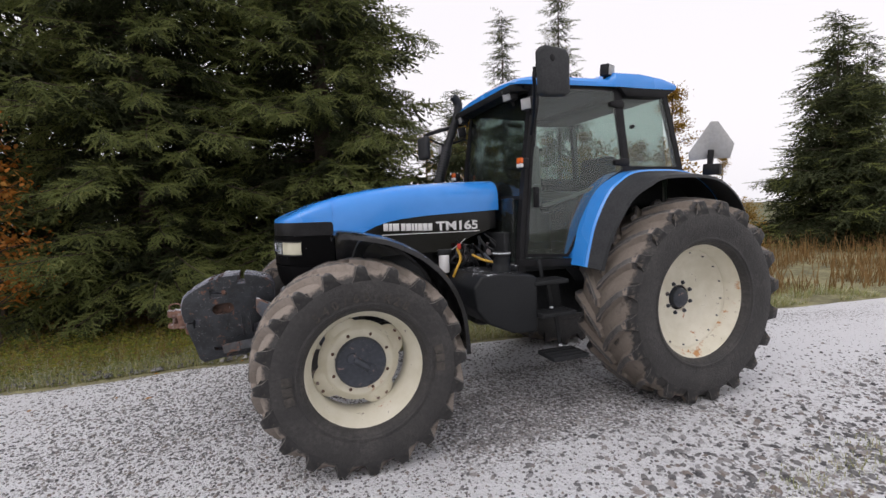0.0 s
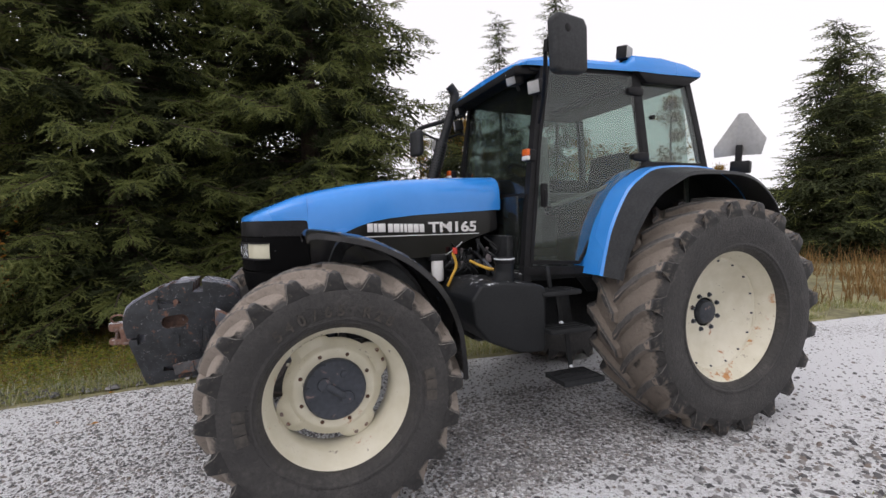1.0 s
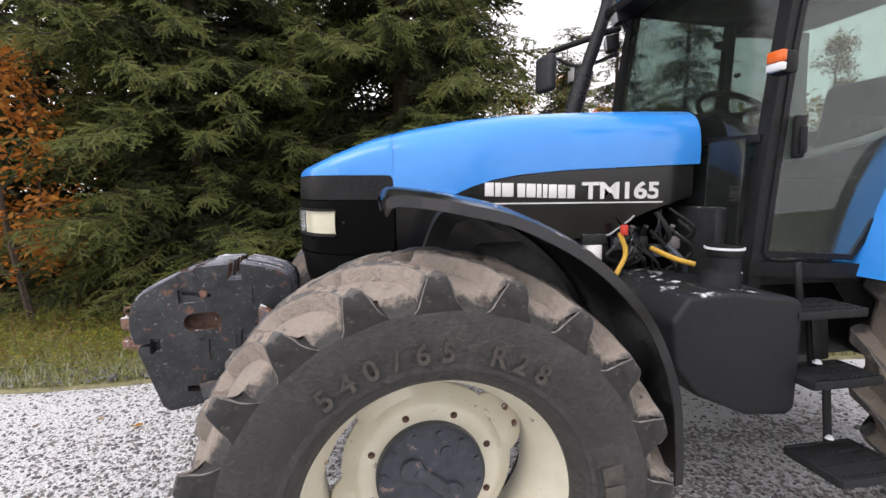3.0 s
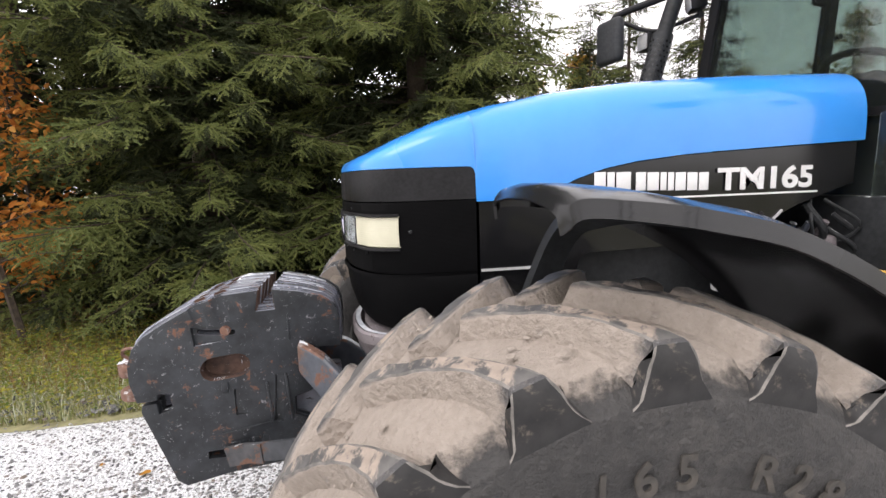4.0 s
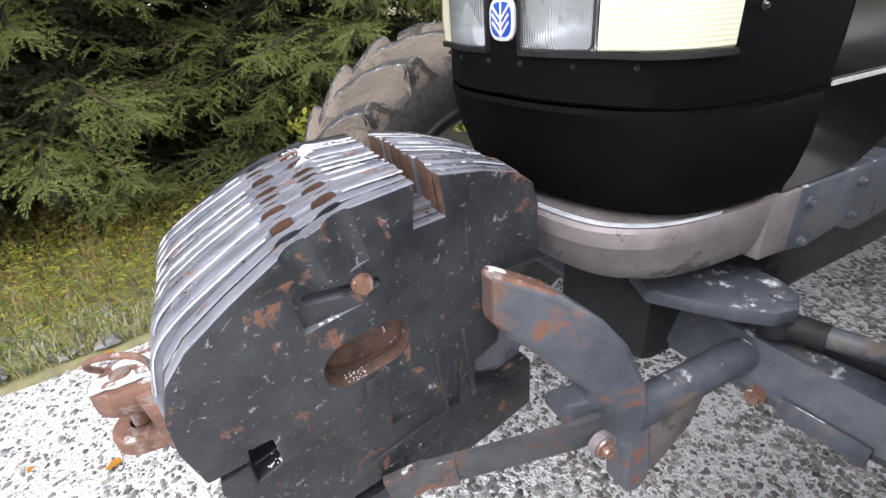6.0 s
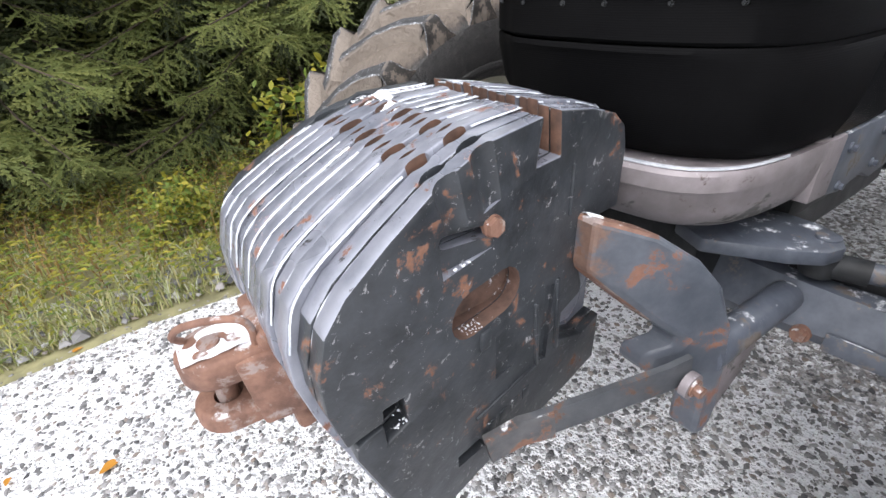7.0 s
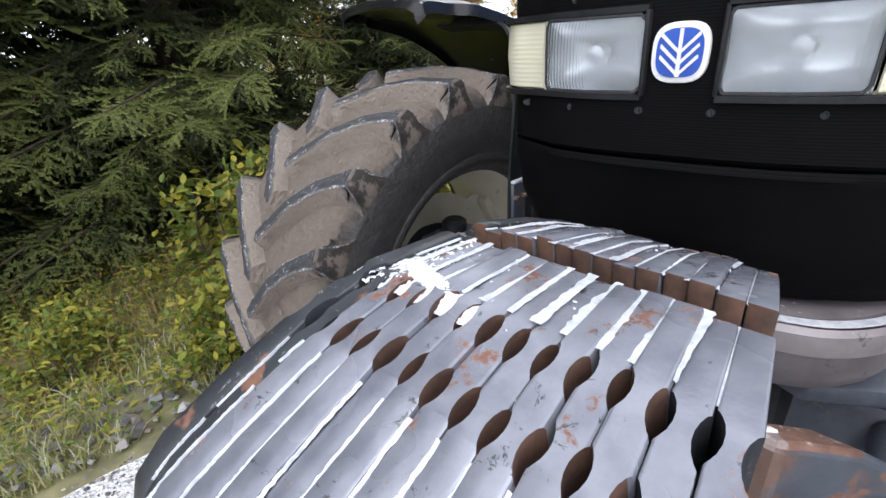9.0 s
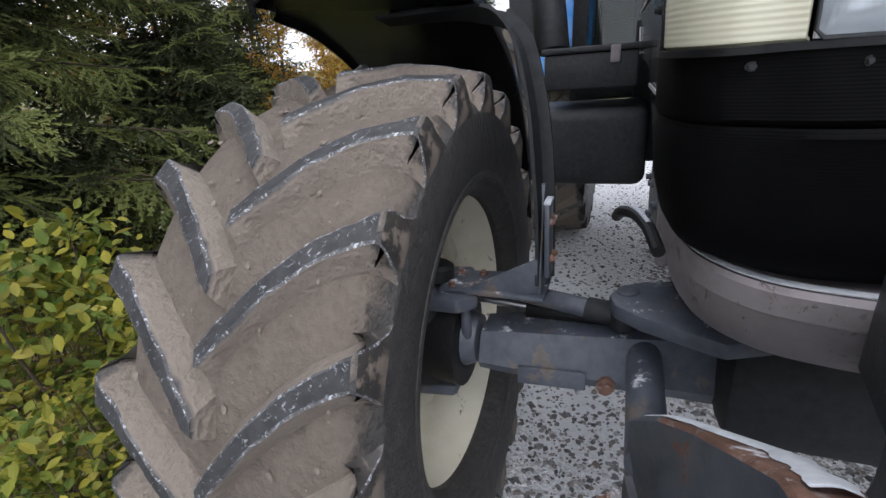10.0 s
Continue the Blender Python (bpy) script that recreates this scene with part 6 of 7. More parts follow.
def patch(r):
    for _ in range(70):
        k, x = r.uniform(0.5, 13.5), r.choice((r.uniform(0.53, 0.71), r.uniform(0.77, 1.08)))
        z = along(sorted(FACE[0:7] if x > 0.75 else FACE[9:13]), x) + (0.011 if 2 < k < 12 else 0.0045)
        yield x, joint_y(x, k), z, r.uniform(0.0007, 0.0018)
    for _ in range(40):
        k = r.uniform(0.3, 13.7)
        yield r.uniform(0.725, 0.75), joint_y(0.74, k), 1.146, r.uniform(0.0015, 0.004)


def snow_sheet():
    """A thin uneven sheet that shows only where the snow is thick enough to rise over the plates."""
    xs, ks = np.linspace(0.765, 0.888, 100), np.linspace(7.4, 13.9, 190)
    verts = []
    for k in ks:
        for x in xs:
            y = joint_y(x, k)
            mid = 0.846 + 0.008 * (12 - k)
            ridge = 1 - ((x - mid) / 0.011) ** 2 - max(0, (abs(k - 11.0) - 1.2) / 0.8) ** 2
            loose = 0.25 * min(1, max(0, (k - 11.0) / 0.8)) - 0.56
            q = Vector((x, y, 0))
            much = 0.45 * noise.noise(q * 130) + 0.42 * noise.noise(q * 330) + 0.22 * noise.noise(q * 800) + max(0.8 * ridge, loose)
            base = crest(x) - (0.0065 if k > PLATES - 2 else 0)
            verts.append((x, y, base + max(-0.006, min(0.0055, 0.006 * (much - 0.20)))))
    n = len(xs)
    faces = [(a * n + b, a * n + b + 1, (a + 1) * n + b + 1, (a + 1) * n + b) for a in range(len(ks) - 1) for b in range(n - 1)
             if max(verts[a * n + b][2] - crest(xs[b]), verts[(a + 1) * n + b + 1][2] - crest(xs[b])) > -0.009]
    tagged(new("snow_patch", raw("snow_patch", verts, faces, ICE, True)), "patch of snow lying across the ballast plates", "snow", kind="stuff")


snow_sheet()
clumps("snow_crumbs", patch, "snow crumbs lying on the ballast plates", 41)


def hole_snow(r):
    for _ in range(90):
        x = r.uniform(0.835, 0.92)
        yield x, near_y(x) - r.uniform(0.003, 0.03), 0.9325, r.uniform(0.0005, 0.0015)
    for _ in range(26):
        x = r.uniform(0.85, 0.94)
        yield x, near_y(x) - r.uniform(0.002, 0.008), 1.0592, r.uniform(0.0010, 0.0026)
    for _ in range(12):
        x = r.uniform(1.035, 1.065)
        yield x, near_y(x) - r.uniform(0.004, 0.03), 0.8595, r.uniform(0.0010, 0.0024)


clumps("snow_crumbs", hole_snow, "snow caught in the end plate's holes", 42)

# a tie bolt through the slot
TY = near_y(0.868)
tie = thing("tie_bolt", "rusty square-headed tie bolt in the end plate's slot", "bolt")
part("head", merge(rod((0.868, TY + 0.008, 1.097), (0.868, TY - 0.05, 1.097), 0.0105, 16), rod((0.868, TY - 0.004, 1.097), (0.868, TY + 0.003, 1.097), 0.0165, 20), rod((0.868, TY + 0.002, 1.097), (0.868, TY + 0.011, 1.097), 0.0145, 6)), RUSTY, tie)

bore = tagged(new("grip_bore", finish(slab(slot((0.912, 0.970), (0.843, 0.973), 0.042), near_y(0.87) - 0.058, near_y(0.87) - 0.043, "y"), "grip_bore", INSIDE)), "rusty frosted metal inside the end plate's grip hole", "ballast weight", "front ballast pack")

# tow jaw on the pack's front
jaw = thing("tow_jaw", "rusty iron tow jaw with a pin, frost on its top", "tow hitch")


def tongue(z0, z1, reach, wide):
    r = wide
    pts = [(1.15, wide * 1.2), (1.19, wide * 1.1), (reach - r, r)] + [(reach - r + r * math.sin(w), r * math.cos(w)) for w in np.linspace(0.2, math.pi - 0.2, 11)] + [(reach - r, -r), (1.19, -wide * 1.1), (1.15, -wide * 1.2)]
    return soften(slab([(x, y - 0.012) for x, y in pts], z0, z1, "z"), 0.009, 3)


part("upper_jaw", tongue(0.918, 0.967, 1.298, 0.052), RUSTY, jaw)
part("lower_jaw", cut(tongue(0.832, 0.868, 1.30, 0.052), rod((1.25, -0.012, 0.8), (1.25, -0.012, 1.0), 0.021, 20)), RUSTY, jaw)
part("back_plate", block(0.032, 0.125, 0.21, (1.168, -0.012, 0.885), 0.010, (0, 6, 0)), RUSTY, jaw)
part("side_web", block(0.07, 0.022, 0.13, (1.19, 0.045, 0.895), 0.008, (0, 6, -14)), RUSTY, jaw)
part("pin", rod((1.25, -0.012, 0.828), (1.25, -0.012, 0.972), 0.016, 18, bevel=0.003), RUSTY, jaw)
part("pin_handle", pipe([(1.195, 0.03, 0.965), (1.195, 0.037, 1.000), (1.208, 0.036, 1.020), (1.24, 0.018, 1.022), (1.275, -0.008, 1.010), (1.288, -0.026, 0.988), (1.278, -0.038, 0.968)], 0.0055, 10, up=(0, 1, 0.2)), RUSTY, jaw)
jaw.location = (-0.014, 0.030, -0.006)
fr = bmesh.new()
bmesh.ops.create_grid(fr, x_segments=22, y_segments=16, size=0.5, matrix=Matrix.Translation((1.235, -0.012, 0.967)) @ Matrix.Diagonal((0.11, 0.07, 1, 1)))
for v in fr.verts:
    v.co.z += 0.006 * (noise.noise(v.co * 45) + 0.15)
part("frost_cap", fr, ICE, jaw, "frost lying on the jaw")


# ---- ground: road, verge, field ----


def verge_line(x):
    """y of the road's far edge."""
    return -1.36 - 0.085 * (x + 0.5) - 0.20 * math.exp(-((x - 1.1) / 1.0) ** 2) if x > -12 else -0.38


def ground_height(x, y):
    d = verge_line(x) - y
    h = 0.012 * noise.noise((x * 0.7, y * 0.7, 0)) + 0.006 * noise.noise((x * 2.3, y * 2.3, 4))
    if d > 0:
        h += 0.03 * min(1, d / 0.3) - 0.10 * min(1, max(0, d - 0.5) / 1.5) + 0.05 * noise.noise((x * 0.9, y * 0.9, 9)) * min(1, d)
    return h


def grid_sheet(name, xs, ys, mat, height):
    verts = [(x, y, height(x, y)) for y in ys for x in xs]
    n = len(xs)
    faces = [(j * n + i, j * n + i + 1, (j + 1) * n + i + 1, (j + 1) * n + i) for j in range(len(ys) - 1) for i in range(n - 1)]
    return raw(name, verts, faces, mat, True)


fx = sorted(set([-900, -400, -150, -60, -40] + list(range(-30, 31, 2)) + [40, 60, 150, 400, 900]))
gm = grid_sheet("ground", [float(v) for v in fx], [float(v) for v in fx], FIELD, lambda x, y: -0.16 + 0.04 * noise.noise((x * 0.2, y * 0.2, 0)))
tagged(new("ground", gm), "flat autumn grassland round the gravel road", "ground", kind="structure")

rv, rf = [], []
rows_x = list(np.concatenate([np.arange(-46, -12, 2.0), np.arange(-12, 6, 0.12), np.arange(6, 16, 1.0)]))
offs = list(np.concatenate([np.linspace(0, 5.6, 48), [6.2, 7.0, 8.0]]))
for x in rows_x:
    for o in offs:
        y = verge_line(x) + o - 0.08 + 0.05 * noise.noise((x * 1.7, 3, 0))
        z = 0.012 * noise.noise((x * 0.7, y * 0.7, 0)) + 0.006 * noise.noise((x * 2.3, y * 2.3, 4)) - (0.05 if o == 0 else 0) - max(0, o - 6) * 0.08
        rv.append((x, y, z))
k = len(offs)
rf = [(i * k + j, (i + 1) * k + j, (i + 1) * k + j + 1, i * k + j + 1) for i in range(len(rows_x) - 1) for j in range(k - 1)]
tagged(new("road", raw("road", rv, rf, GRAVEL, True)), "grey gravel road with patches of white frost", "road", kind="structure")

vv, vf = [], []
rows_x = list(np.concatenate([np.arange(-46, -12, 2.0), np.arange(-12, 8, 0.3), np.arange(8, 26, 1.5)]))
offs = list(np.concatenate([np.linspace(-0.05, 3.2, 18), [4.5, 7, 11, 16]]))
for x in rows_x:
    for o in offs:
        y = verge_line(x) - o
        vv.append((x, y, ground_height(x, y)))
k = len(offs)
vf = [(i * k + j, i * k + j + 1, (i + 1) * k + j + 1, (i + 1) * k + j) for i in range(len(rows_x) - 1) for j in range(k - 1)]
tagged(new("verge", raw("verge", vv, vf, SOIL, True)), "rough grassy verge beside the road", "verge", kind="structure")


def scatter(name, count, spot, piece, mat, label, category, seed):
    """Many small pieces in one mesh. spot(r) gives a place; piece(r) gives vertices and faces about the origin."""
    r = random.Random(seed)
    verts, faces = [], []
    for _ in range(count):
        at = spot(r)
        if at is None:
            continue
        pv, pf = piece(r)
        b = len(verts)
        verts.extend((a + at[0], c + at[1], e + at[2]) for a, c, e in pv)
        faces.extend(tuple(b + i for i in f) for f in pf)
    return tagged(new(name, raw(name, verts, faces, mat)), label, category, kind="stuff")


OCTA = [(1, 0, 0), (0, 1, 0), (-1, 0, 0), (0, -1, 0), (0.4, 0.4, 0.8), (-0.4, 0.3, 0.8), (-0.1, -0.5, 0.75)]
OFACE = [(0, 1, 4), (1, 5, 4), (1, 2, 5), (2, 6, 5), (2, 3, 6), (3, 0, 6), (0, 4, 6), (4, 5, 6)]


def pebble(r):
    s = 0.006 + 0.011 * r.random() ** 2.2
    w = r.uniform(0, 6.3)
    c, d = math.cos(w), math.sin(w)
    sx, sy, sz = s * r.uniform(0.8, 1.5), s * r.uniform(0.6, 1.1), s * r.uniform(0.4, 0.9)
    out = []
    for x, y, z in OCTA:
        x, y, z = x * sx * r.uniform(0.8, 1.2), y * sy * r.uniform(0.8, 1.2), z * sz * r.uniform(0.8, 1.2)
        out.append((x * c - y * d, x * d + y * c, z))
    return out, OFACE


def road_spot(r):
    """Thickest round the tractor's front, thinning out along the road."""
    x = r.gauss(-1.0, 3.2)
    y = verge_line(x) + 5.4 * r.random() - 0.15
    if r.random() < 0.55:
        x, y = r.gauss(0.8, 1.25), r.gauss(-0.1, 1.1)
    if y < verge_line(x) - 0.15:
        return None
    z = 0.012 * noise.noise((x * 0.7, y * 0.7, 0)) + 0.006 * noise.noise((x * 2.3, y * 2.3, 4))
    return (x, y, z - 0.002)


scatter("loose_stones", 52000, road_spot, pebble, STONES, "loose crushed grey stones on the road", "gravel", 11)


def blade(r, tall=0.16, wide=0.005, lean=0.7):
    h, w = tall * r.uniform(0.4, 1.2), r.uniform(0, 6.3)
    dx, dy = math.cos(w), math.sin(w)
    l = h * r.uniform(0.1, lean)
    return [(-dy * wide, dx * wide, 0), (dy * wide, -dx * wide, 0), (dy * wide * 0.7 + dx * l * 0.4, -dx * wide * 0.7 + dy * l * 0.4, h * 0.6), (-dy * wide * 0.7 + dx * l * 0.4, dx * wide * 0.7 + dy * l * 0.4, h * 0.6), (dx * l, dy * l, h * 0.9)], [(0, 1, 2, 3), (3, 2, 4)]


def verge_spot(r):
    x = r.uniform(-9, 6)
    y = verge_line(x) - 0.03 - r.random() ** 1.5 * 3.0
    if noise.noise((x * 1.6, y * 1.6, 2)) < -0.28:
        return None
    return (x, y, ground_height(x, y))


scatter("verge_grass", 66000, verge_spot, lambda r: blade(r, r.choice((0.06, 0.08, 0.10, 0.15)), 0.0035, 1.3), GRASS, "short frosted yellow-green grass", "grass", 12)


def weed_spot(r):
    x = r.uniform(-34, -3.5)
    y = verge_line(x) - 0.5 - r.random() * (3 + abs(x) * 0.25)
    if noise.noise((x * 0.55, y * 0.8, 6)) < -0.05:
        return None
    return (x, y, ground_height(x, y) if x > -44 else 0)


scatter("dead_grass", 19000, weed_spot, lambda r: blade(r, r.choice((0.35, 0.5, 0.8)), 0.009, 0.8), STRAW, "tall brown dead grass and weeds", "dry grass", 13)
scatter("dead_grass", 11000, lambda r: (lambda x, y: (x, y, ground_height(x, y)))(r.uniform(-1.5, 7), -2.05 - r.random() * 3.6), lambda r: blade(r, r.choice((0.12, 0.2, 0.32)), 0.0035, 1.1), STRAW, "brown dead grass under the spruces", "dry grass", 14)


# ---- trees ----
def twig(length, wide, teeth, at, way):
    """A needle-clad twig: two crossed serrated blades round one axis."""
    at, way = np.array(at, float), np.array(way, float)
    way = way / np.linalg.norm(way)
    side = np.cross((0, 0, 1.0), way)
    side = side / np.linalg.norm(side)
    up = np.cross(way, side)
    v, f = [at + way * length * i / teeth for i in range(teeth + 1)], []
    for i in range(teeth):
        body = wide * (0.7 + 0.6 * min(1, (i + 1) / 2) - 0.75 * (i / teeth) ** 2)
        for out in (side, -side, up):
            v.append(at + way * length * (i + 1.1) / teeth + out * body)
            f.append((i, i + 1, len(v) - 1))
    return v, f


def frond(pairs, teeth, seed=77):
    """A branchlet along +x of unit length with alternate finger-like twigs, all clad in needles."""
    r = random.Random(seed)
    v, f = [], []
    def add(got):
        b = len(v)
        v.extend(got[0])
        f.extend(tuple(b + i for i in face) for face in got[1])
    add(twig(1.0, 0.044, teeth + 3, (0, 0, 0), (1, 0, 0)))
    for i in range(pairs):
        t = 0.08 + 0.76 * i / pairs
        for s in (1, -1):
            a = radians(r.uniform(36, 58))
            add(twig((0.46 - 0.26 * t) * r.uniform(0.75, 1.15), 0.046, teeth, (t + r.uniform(-0.04, 0.04), 0, 0), (math.cos(a), s * math.sin(a), r.uniform(-0.40, 0.15))))
    return np.array(v, float), f


def spruce(name, height, spread, bare, gap, arms, step, pairs, teeth, seed, facing=None, fine=6.5, droop=0.30, leaf=1.0, young=0.62):
    """Trunk and crown of a spruce in whorls; facing thins the branches that point away from a direction, fine is the height up to which it is full."""
    r = random.Random(seed)
    fv, ff = frond(pairs, teeth)
    ff = np.array(ff)
    wood = [rod((0, 0, -0.3), (0, 0, height), 0.012 * height, 12, 0.01)]
    mats, z = [], bare
    while z < height - 0.2:
        share = (z - bare) / (height - bare)
        reach = spread * (1 - share) ** 0.8 * (0.86 + 0.14 * math.sin(z * 2.1 + seed)) + 0.10
        count = arms if z < fine else max(4, arms // 2)
        for a in range(count):
            az = 2 * math.pi * (a + r.random()) / count
            if facing is not None and math.cos(az - facing) < -0.1 and r.random() < 0.50:
                continue
            long = reach * r.uniform(0.62, 1.12)
            start = Vector((0, 0, z + r.uniform(-2.2, 2.2) * gap))
            d0 = Vector((math.cos(az), math.sin(az), 0))
            sidev = Vector((-d0.y, d0.x, 0))
            lift, sagg = r.uniform(-0.16, 0.22), droop * r.uniform(0.6, 1.4)
            def spot(t):
                return start + d0 * (long * t) + sidev * (0.04 * long * math.sin(3 * t + az)) + Vector((0, 0, long * (lift * t - sagg * t * t + 0.42 * sagg * t ** 4)))
            t, pace = 0.26, step / long * (1.0 if z < fine else 1.8)
            while t < 0.97:
                p = spot(t)
                tl = (0.17 + 0.34 * math.sin(math.pi * min(1, 0.25 + 0.72 * t))) * min(1.2, 0.45 + 0.3 * long) * r.uniform(0.75, 1.25) * leaf
                for s in (1, -1):
                    fan = radians(r.uniform(34, 64))
                    way = d0 * math.cos(fan) + sidev * (s * math.sin(fan)) + Vector((0, 0, r.uniform(-1.15, 0.05)))
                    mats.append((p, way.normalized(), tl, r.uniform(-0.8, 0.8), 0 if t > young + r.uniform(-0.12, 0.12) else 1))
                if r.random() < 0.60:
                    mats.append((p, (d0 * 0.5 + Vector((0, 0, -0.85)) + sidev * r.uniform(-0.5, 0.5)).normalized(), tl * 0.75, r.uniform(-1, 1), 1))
                t += pace * r.uniform(0.75, 1.25)
            tip = spot(0.96)
            mats.append((tip, (spot(1.0) - spot(0.9)).normalized(), 0.30 * leaf, 0, 0))
            if long > 0.5:
                wood.append(sweep([spot(q) for q in (0, 0.35, 0.7, 0.97)], circle(0.006 + 0.005 * long, 4), scale=lambda t: 1 - 0.8 * t))
        z += gap * r.uniform(0.85, 1.15) * (1.0 if z < fine else 3.0)
    n = len(fv)
    P, D = np.array([m[0] for m in mats]), np.array([m[1] for m in mats])
    L, R = np.array([m[2] for m in mats])[:, None], np.array([m[3] for m in mats])[:, None]
    S = np.cross(np.array([0, 0, 1.0]), D)
    S /= np.linalg.norm(S, axis=1)[:, None] + 1e-9
    U = np.cross(D, S)
    S2 = S * np.cos(R) + U * np.sin(R)
    U2 = np.cross(D, S2)
    allv = P[:, None, :] + L[:, :, None] * (fv[None, :, 0:1] * D[:, None, :] + fv[None, :, 1:2] * S2[:, None, :] + fv[None, :, 2:3] * U2[:, None, :])
    allf = (ff[None] + (np.arange(len(mats)) * n)[:, None, None]).reshape(-1, 3)
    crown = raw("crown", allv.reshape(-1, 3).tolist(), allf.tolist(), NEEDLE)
    crown.materials.append(NEEDLE_OLD_SHADED)
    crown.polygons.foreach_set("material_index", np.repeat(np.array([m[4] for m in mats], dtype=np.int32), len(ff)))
    return finish(merge(*wood), "trunk", BARK, 60), crown


def plant_tree(meshes, x, y, turn=0, scale=1.0, label="dark green spruce with drooping branches", group="roadside spruces"):
    t = thing("spruce_tree", label, "tree", group)
    for nm, me in zip(("trunk", "crown"), meshes):
        o = new(nm, me)
        o.parent = t
    t.matrix_basis = pose(x, y, -0.12, 0, 0, turn) @ Matrix.Scale(scale, 4)
    return t


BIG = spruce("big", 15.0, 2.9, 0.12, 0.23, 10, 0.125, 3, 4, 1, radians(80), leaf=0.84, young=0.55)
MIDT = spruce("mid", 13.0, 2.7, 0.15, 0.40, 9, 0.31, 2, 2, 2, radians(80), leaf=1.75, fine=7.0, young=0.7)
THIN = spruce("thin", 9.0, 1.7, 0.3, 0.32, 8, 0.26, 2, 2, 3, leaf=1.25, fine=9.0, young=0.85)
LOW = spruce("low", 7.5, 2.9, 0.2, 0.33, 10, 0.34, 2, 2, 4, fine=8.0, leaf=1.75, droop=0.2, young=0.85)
plant_tree(BIG, 2.3, -4.75)
plant_tree(BIG, -0.5, -5.05, 12, 1.02)
plant_tree(MIDT, 1.0, -6.6, -10, 1.15)
plant_tree(MIDT, 5.2, -6.4, 15, 1.1)
plant_tree(MIDT, 3.2, -7.6, 0, 1.25)
plant_tree(MIDT, 7.6, -8.0, 5, 1.2)
plant_tree(MIDT, -1.6, -8.6, 30, 1.1)
plant_tree(MIDT, 10.5, -9.5, 45, 1.2)
plant_tree(MIDT, 0.6, -9.4, 110, 1.35)
plant_tree(LOW, -5.3, -5.9, 160, 0.45)
plant_tree(MIDT, 5.4, -9.6, 200, 1.3)
plant_tree(LOW, -3.4, -5.6, 0, 0.55)
plant_tree(LOW, -6.4, -8.2, 100, 0.5)
plant_tree(THIN, -8.1, -12.2, 0, 1.0, "slender dark green spruce standing far off", "far spruces")
plant_tree(THIN, -10.6, -12.2, 40, 1.16, "slender dark green spruce standing far off", "far spruces")
plant_tree(LOW, -17.9, -6.6, 0, 0.98, "bushy dark spruce beside dry grass", "far spruces")
plant_tree(LOW, -18.9, -7.2, 70, 1.05, "bushy dark spruce beside dry grass", "far spruces")
plant_tree(LOW, -24.0, -9.0, 60, 1.1, "bushy dark spruce beside dry grass", "far spruces")


def leafy(name, mat, height, wide, leaves, leaf, seed, bark=BARK, stems=1, narrow=0.5):
    """A light crown: stem, a few limbs and many small separate leaves."""
    r = random.Random(seed)
    wood, tips = [], []
    for s in range(stems):
        foot = Vector((r.uniform(-0.2, 0.2), r.uniform(-0.2, 0.2), 0)) * (stems > 1)
        top = foot + Vector((r.uniform(-0.2, 0.2) * wide, r.uniform(-0.2, 0.2) * wide, height * r.uniform(0.8, 1)))
        line = bend([foot, foot.lerp(top, 0.5) + Vector((r.uniform(-0.1, 0.1), r.uniform(-0.1, 0.1), 0)), top], 5)
        wood.append(sweep(line, circle(0.012 * height if stems == 1 else 0.008, 5), up=(1, 0.1, 0), scale=lambda t: 1 - 0.85 * t))
        for i in range(26 if stems == 1 else 7):
            u = r.uniform(0.2, 1)
            a = line[min(len(line) - 1, int(u * (len(line) - 1)))]
            w = r.uniform(0, 6.3)
            l = wide * (1.1 - u * narrow * 1.6) * r.uniform(0.4, 1)
            b = a + Vector((math.cos(w) * l, math.sin(w) * l, l * r.uniform(0.1, 0.9)))
            wood.append(sweep([a, a.lerp(b, 0.5) + Vector((0, 0, 0.05 * l)), b], circle(0.003 * height if stems == 1 else 0.004, 4), up=(0.2, 0.1, 1), scale=lambda t: 1 - 0.8 * t))
            tips.append((a, b))
    verts, faces = [], []
    for _ in range(leaves):
        a, b = r.choice(tips)
        p = a.lerp(b, r.uniform(0.25, 1.08)) + Vector((r.gauss(0, 1), r.gauss(0, 1), r.gauss(0, 1))) * (0.10 * wide)
        q = Euler((r.uniform(-1, 1), r.uniform(-1, 1), r.uniform(0, 6.3))).to_matrix()
        s = leaf * r.uniform(0.6, 1.3)
        n = len(verts)
        for x, y, z in ((-1, 0, 0), (-0.2, 0.5, 0.12), (0.5, 0.42, 0.1), (1, 0, 0), (0.5, -0.42, 0.1), (-0.2, -0.5, 0.12)):
            verts.append(tuple(p + q @ Vector((x * s, y * s, z * s))))
        faces.append((n, n + 1, n + 2, n + 3)), faces.append((n, n + 3, n + 4, n + 5))
    return finish(merge(*wood), "stem", bark, 60), raw("leaves", verts, faces, mat)


def plant_leafy(name, meshes, x, y, label, category, group, turn=0, scale=1.0):
    t = thing(name, label, category, group)
    for nm, me in zip(("trunk", "crown"), meshes):
        o = new(nm, me)
        o.parent = t
    t.matrix_basis = pose(x, y, -0.08, 0, 0, turn) @ Matrix.Scale(scale, 4)
    return t


BI = leafy("birch", BIRCH, 9, 1.7, 4200, 0.055, 31)
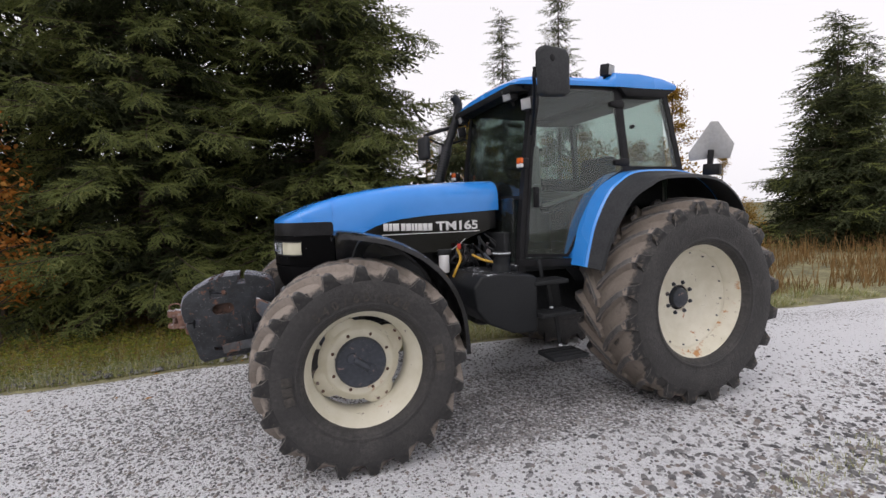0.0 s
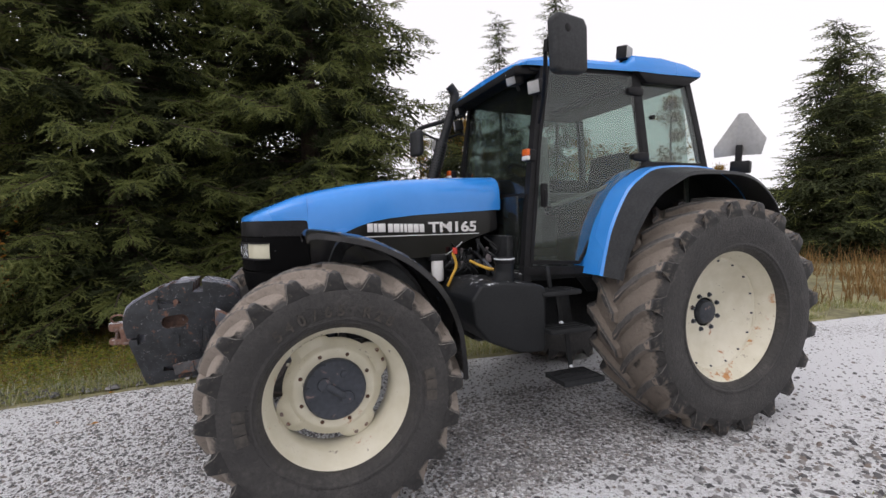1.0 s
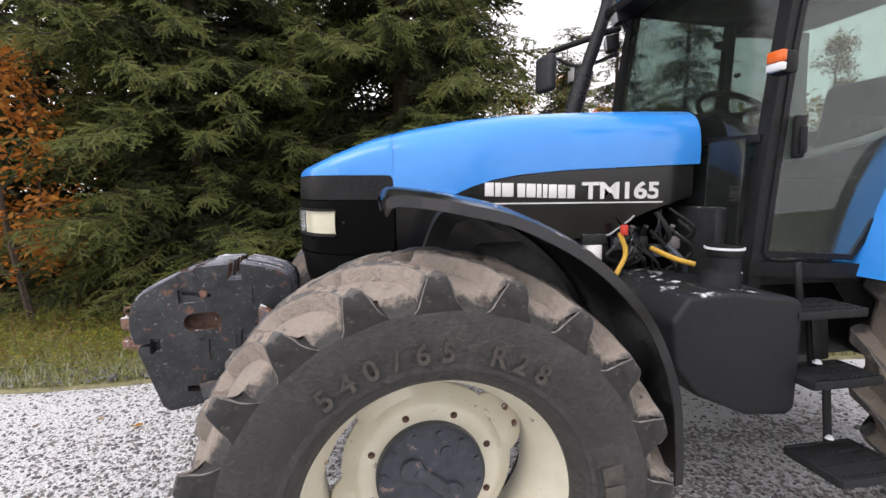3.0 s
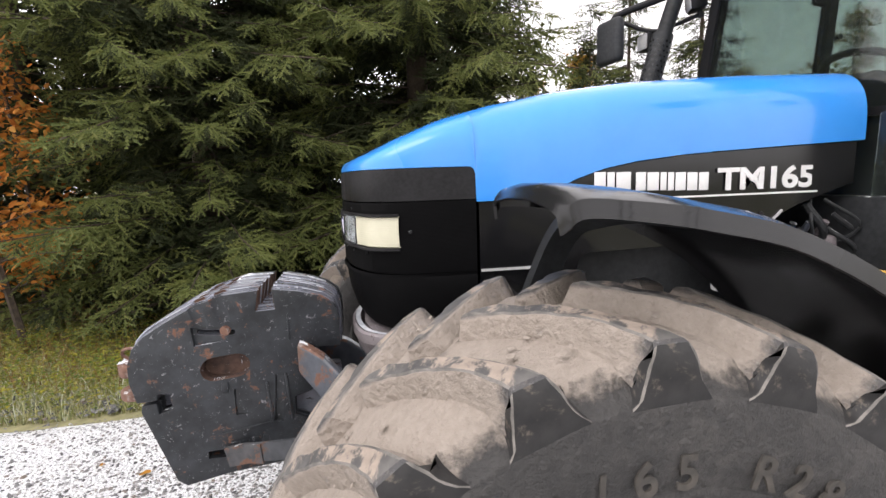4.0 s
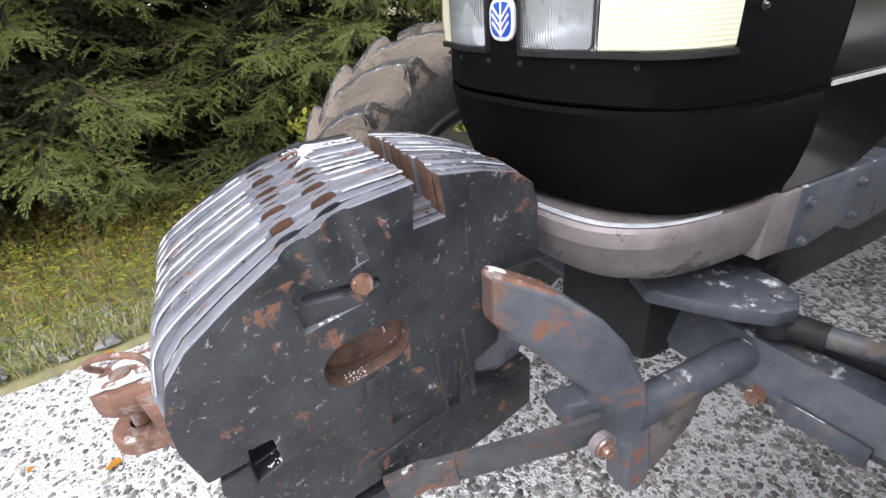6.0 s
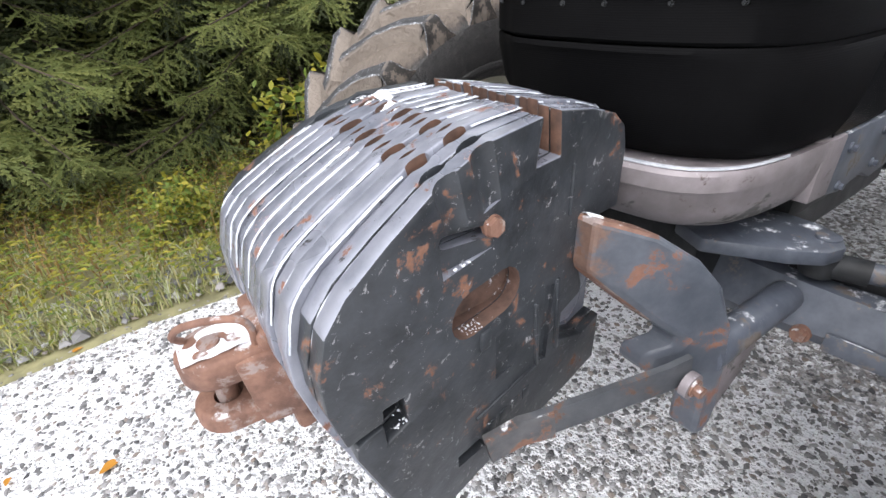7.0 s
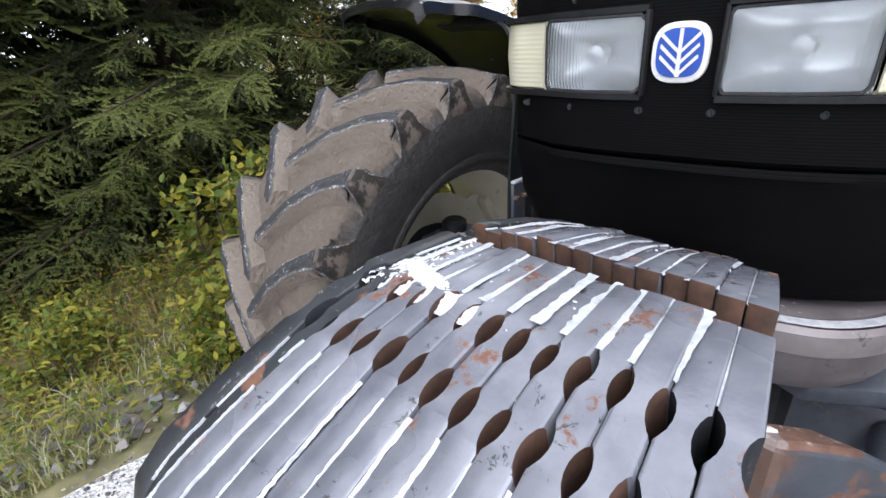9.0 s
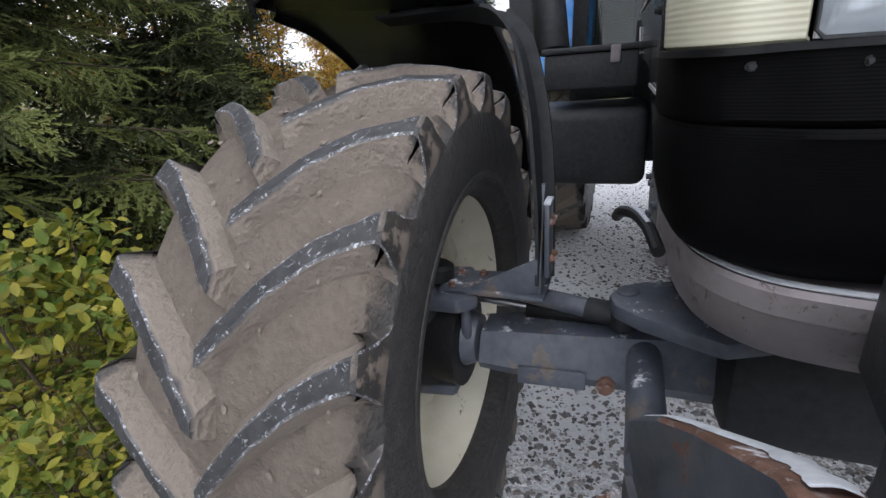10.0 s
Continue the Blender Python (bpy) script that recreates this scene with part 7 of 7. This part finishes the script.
for x, y, a, s in ((-6.3, -12, 0, 0.72), (-7.4, -14, 80, 0.8), (-16.4, -12, 150, 0.95), (-13.0, -17, 30, 0.75), (-4.6, -11.0, 200, 0.6), (-23, -22, 110, 0.8), (-29, -20, 10, 0.7), (-4.4, -4.7, 50, 0.36), (-4.9, -9.2, 20, 0.62), (-5.6, -8.4, 130, 0.5), (-9.6, -9.5, 70, 0.6), (-11.8, -9.0, 210, 0.55)):
    plant_leafy("birch_tree", BI, x, y, "young birch with sparse yellow autumn leaves", "tree", "autumn birches", a, s)
RO = leafy("rowan", ROWAN, 3.2, 0.9, 1500, 0.038, 33)
for x, y, a, s in ((3.85, -3.55, 0, 1.1), (4.3, -4.7, 100, 1.2)):
    plant_leafy("rowan_tree", RO, x, y, "young rowan with orange autumn leaves", "tree", "rowans", a, s)
SH = leafy("shrub", SHRUB, 0.85, 0.42, 1500, 0.028, 35, stems=6)
for x, y, a, s in ((-0.1, -2.05, 0, 1.0), (0.55, -2.0, 70, 0.8), (-0.7, -2.3, 140, 1.2), (-1.5, -2.4, 20, 1.3), (0.1, -2.6, 200, 1.3), (1.1, -2.35, 260, 0.7), (-2.3, -2.6, 90, 1.3)):
    plant_leafy("shrub", SH, x, y, "low leafy shrub turning yellow", "shrub", "roadside shrubs", a, s)
YB = leafy("bush", BIRCH, 2.2, 0.8, 2600, 0.03, 37, stems=5)
for x, y, a, s in ((-3.6, -3.4, 0, 0.8), (-4.8, -3.9, 70, 1.0), (-6.4, -4.6, 150, 1.1), (-8.5, -5.2, 30, 1.1), (-11.0, -5.5, 220, 1.1), (-13.2, -6.2, 10, 0.9), (-6.0, -4.3, 200, 1.5), (-7.4, -4.9, 300, 1.6), (-9.3, -5.6, 100, 1.6)):
    plant_leafy("autumn_bush", YB, x, y, "bush with yellow and orange autumn leaves", "shrub", "autumn bushes", a, s)


def root_stump(x, y):
    """A torn-out stump: twisted roots with frost along their tops."""
    t = thing("tree_stump", "weathered tangled stump with frost on its roots", "stump")
    r = random.Random(61)
    for i in range(11):
        w, l = r.uniform(0, 6.3), r.uniform(0.25, 0.6)
        mid = Vector((math.cos(w) * l * 0.5, math.sin(w) * l * 0.5, r.uniform(0.12, 0.3)))
        end = Vector((math.cos(w + 0.4) * l, math.sin(w + 0.4) * l, r.uniform(0.0, 0.38)))
        part("root", pipe([(0, 0, 0.08), mid, end], r.uniform(0.025, 0.05), 7, 5, scale=lambda k: 1.1 - 0.8 * k), BARK, t)
        if i % 2:
            part("frost_strip", pipe([mid * 0.7 + Vector((0, 0, 0.075)), mid + Vector((0, 0, 0.032)), mid.lerp(end, 0.7) + Vector((0, 0, 0.022))], 0.016, 6, 4, scale=lambda k: 1.0 - 0.6 * k), ICE, t)
    t.location = (x, y, ground_height(x, y))


root_stump(4.35, -5.35)

# ---- fallen leaves, verge stones, big gravel along the near edge ----
def fallen_leaf(x, y, size, turn):
    bm = bmesh.new()
    rim = [bm.verts.new((size * math.cos(w) * (1 + 0.25 * math.cos(3 * w)), size * 0.7 * math.sin(w), 0.006 + 0.3 * size * abs(math.sin(w)) ** 2)) for w in np.linspace(0, 2 * math.pi, 14, endpoint=False)]
    mid = bm.verts.new((0, 0, 0.004))
    for i in range(14):
        bm.faces.new((rim[i - 1], rim[i], mid))
    o = tagged(new("fallen_leaf", finish(bm, "fallen_leaf", LEAF)), "yellow-orange leaf lying on the gravel", "leaf", "fallen leaves")
    o.matrix_basis = pose(x, y, 0.004, 0, 0, turn)


for x, y, z, t in ((1.66, -0.87, 0.028, 20), (1.95, -1.02, 0.016, 80), (1.45, -1.75, 0.024, 140), (1.75, -1.66, 0.02, 200), (0.9, -1.72, 0.018, 10), (2.6, -1.0, 0.02, 60), (-1.0, 2.3, 0.02, 30), (0.4, -1.5, 0.016, 100)):
    fallen_leaf(x, y, z, t)


def cobble(r):
    v, f = pebble(r)
    return [(a * 1.9, b * 1.9, c * 1.9) for a, b, c in v], f


scatter("coarse_gravel", 15000, lambda r: (lambda x: (x, 3.4 + 0.12 * x + r.gauss(0, 0.75), -0.002))(r.gauss(-2.4, 1.9)), cobble, STONES, "coarser grey stones along the road's edge", "gravel", 15)
scatter("verge_stones", 900, lambda r: (lambda x: (x, verge_line(x) - 0.02 - 0.45 * r.random(), 0.03))(r.uniform(-1.5, 4.5)), lambda r: ([(a * 2.6, b * 2.6, c * 2.6) for a, b, c in pebble(r)[0]], OFACE), STONES, "scattered stones in the verge", "gravel", 16)
scatter("edge_grass", 420, lambda r: (lambda x: (x, 2.62 + 0.1 * x + r.gauss(0, 0.12), 0))(r.choice((-2.3, -2.75, -3.1)) + r.gauss(0, 0.13)), lambda r: blade(r, 0.05, 0.003), GRASS, "small tufts of grass in the gravel", "grass", 17)

# never in view: two spruces added for the bonnet and glass to mirror
for x, y, a, sc in ((-4, 21, 0, 1.1), (6, 20, 160, 1.1)):
    plant_tree(THIN, x, y, a, sc * 1.1, "unseen dark spruce added to be mirrored in the tractor", "spruces across the road")


def sprig(r):
    """A low weed: a few small leaves on short stems."""
    v, f = [], []
    for _ in range(5):
        w, h, s = r.uniform(0, 6.3), r.uniform(0.02, 0.26), r.uniform(0.012, 0.03)
        c, d = math.cos(w), math.sin(w)
        o = r.uniform(0, 0.10)
        n = len(v)
        v += [(c * o, d * o, h), (c * (o + s) - d * s * 0.4, d * (o + s) + c * s * 0.4, h + s * 0.3), (c * (o + 2 * s), d * (o + 2 * s), h), (c * (o + s) + d * s * 0.4, d * (o + s) - c * s * 0.4, h + s * 0.3)]
        f.append((n, n + 1, n + 2, n + 3))
    return v, f


scatter("undergrowth", 5200, lambda r: (lambda x, y: (x, y, ground_height(x, y)))(r.uniform(-3.5, 5.5), -1.75 - r.random() * 2.2), sprig, SHRUB, "low green and yellow weeds under the spruces", "weeds", 18)
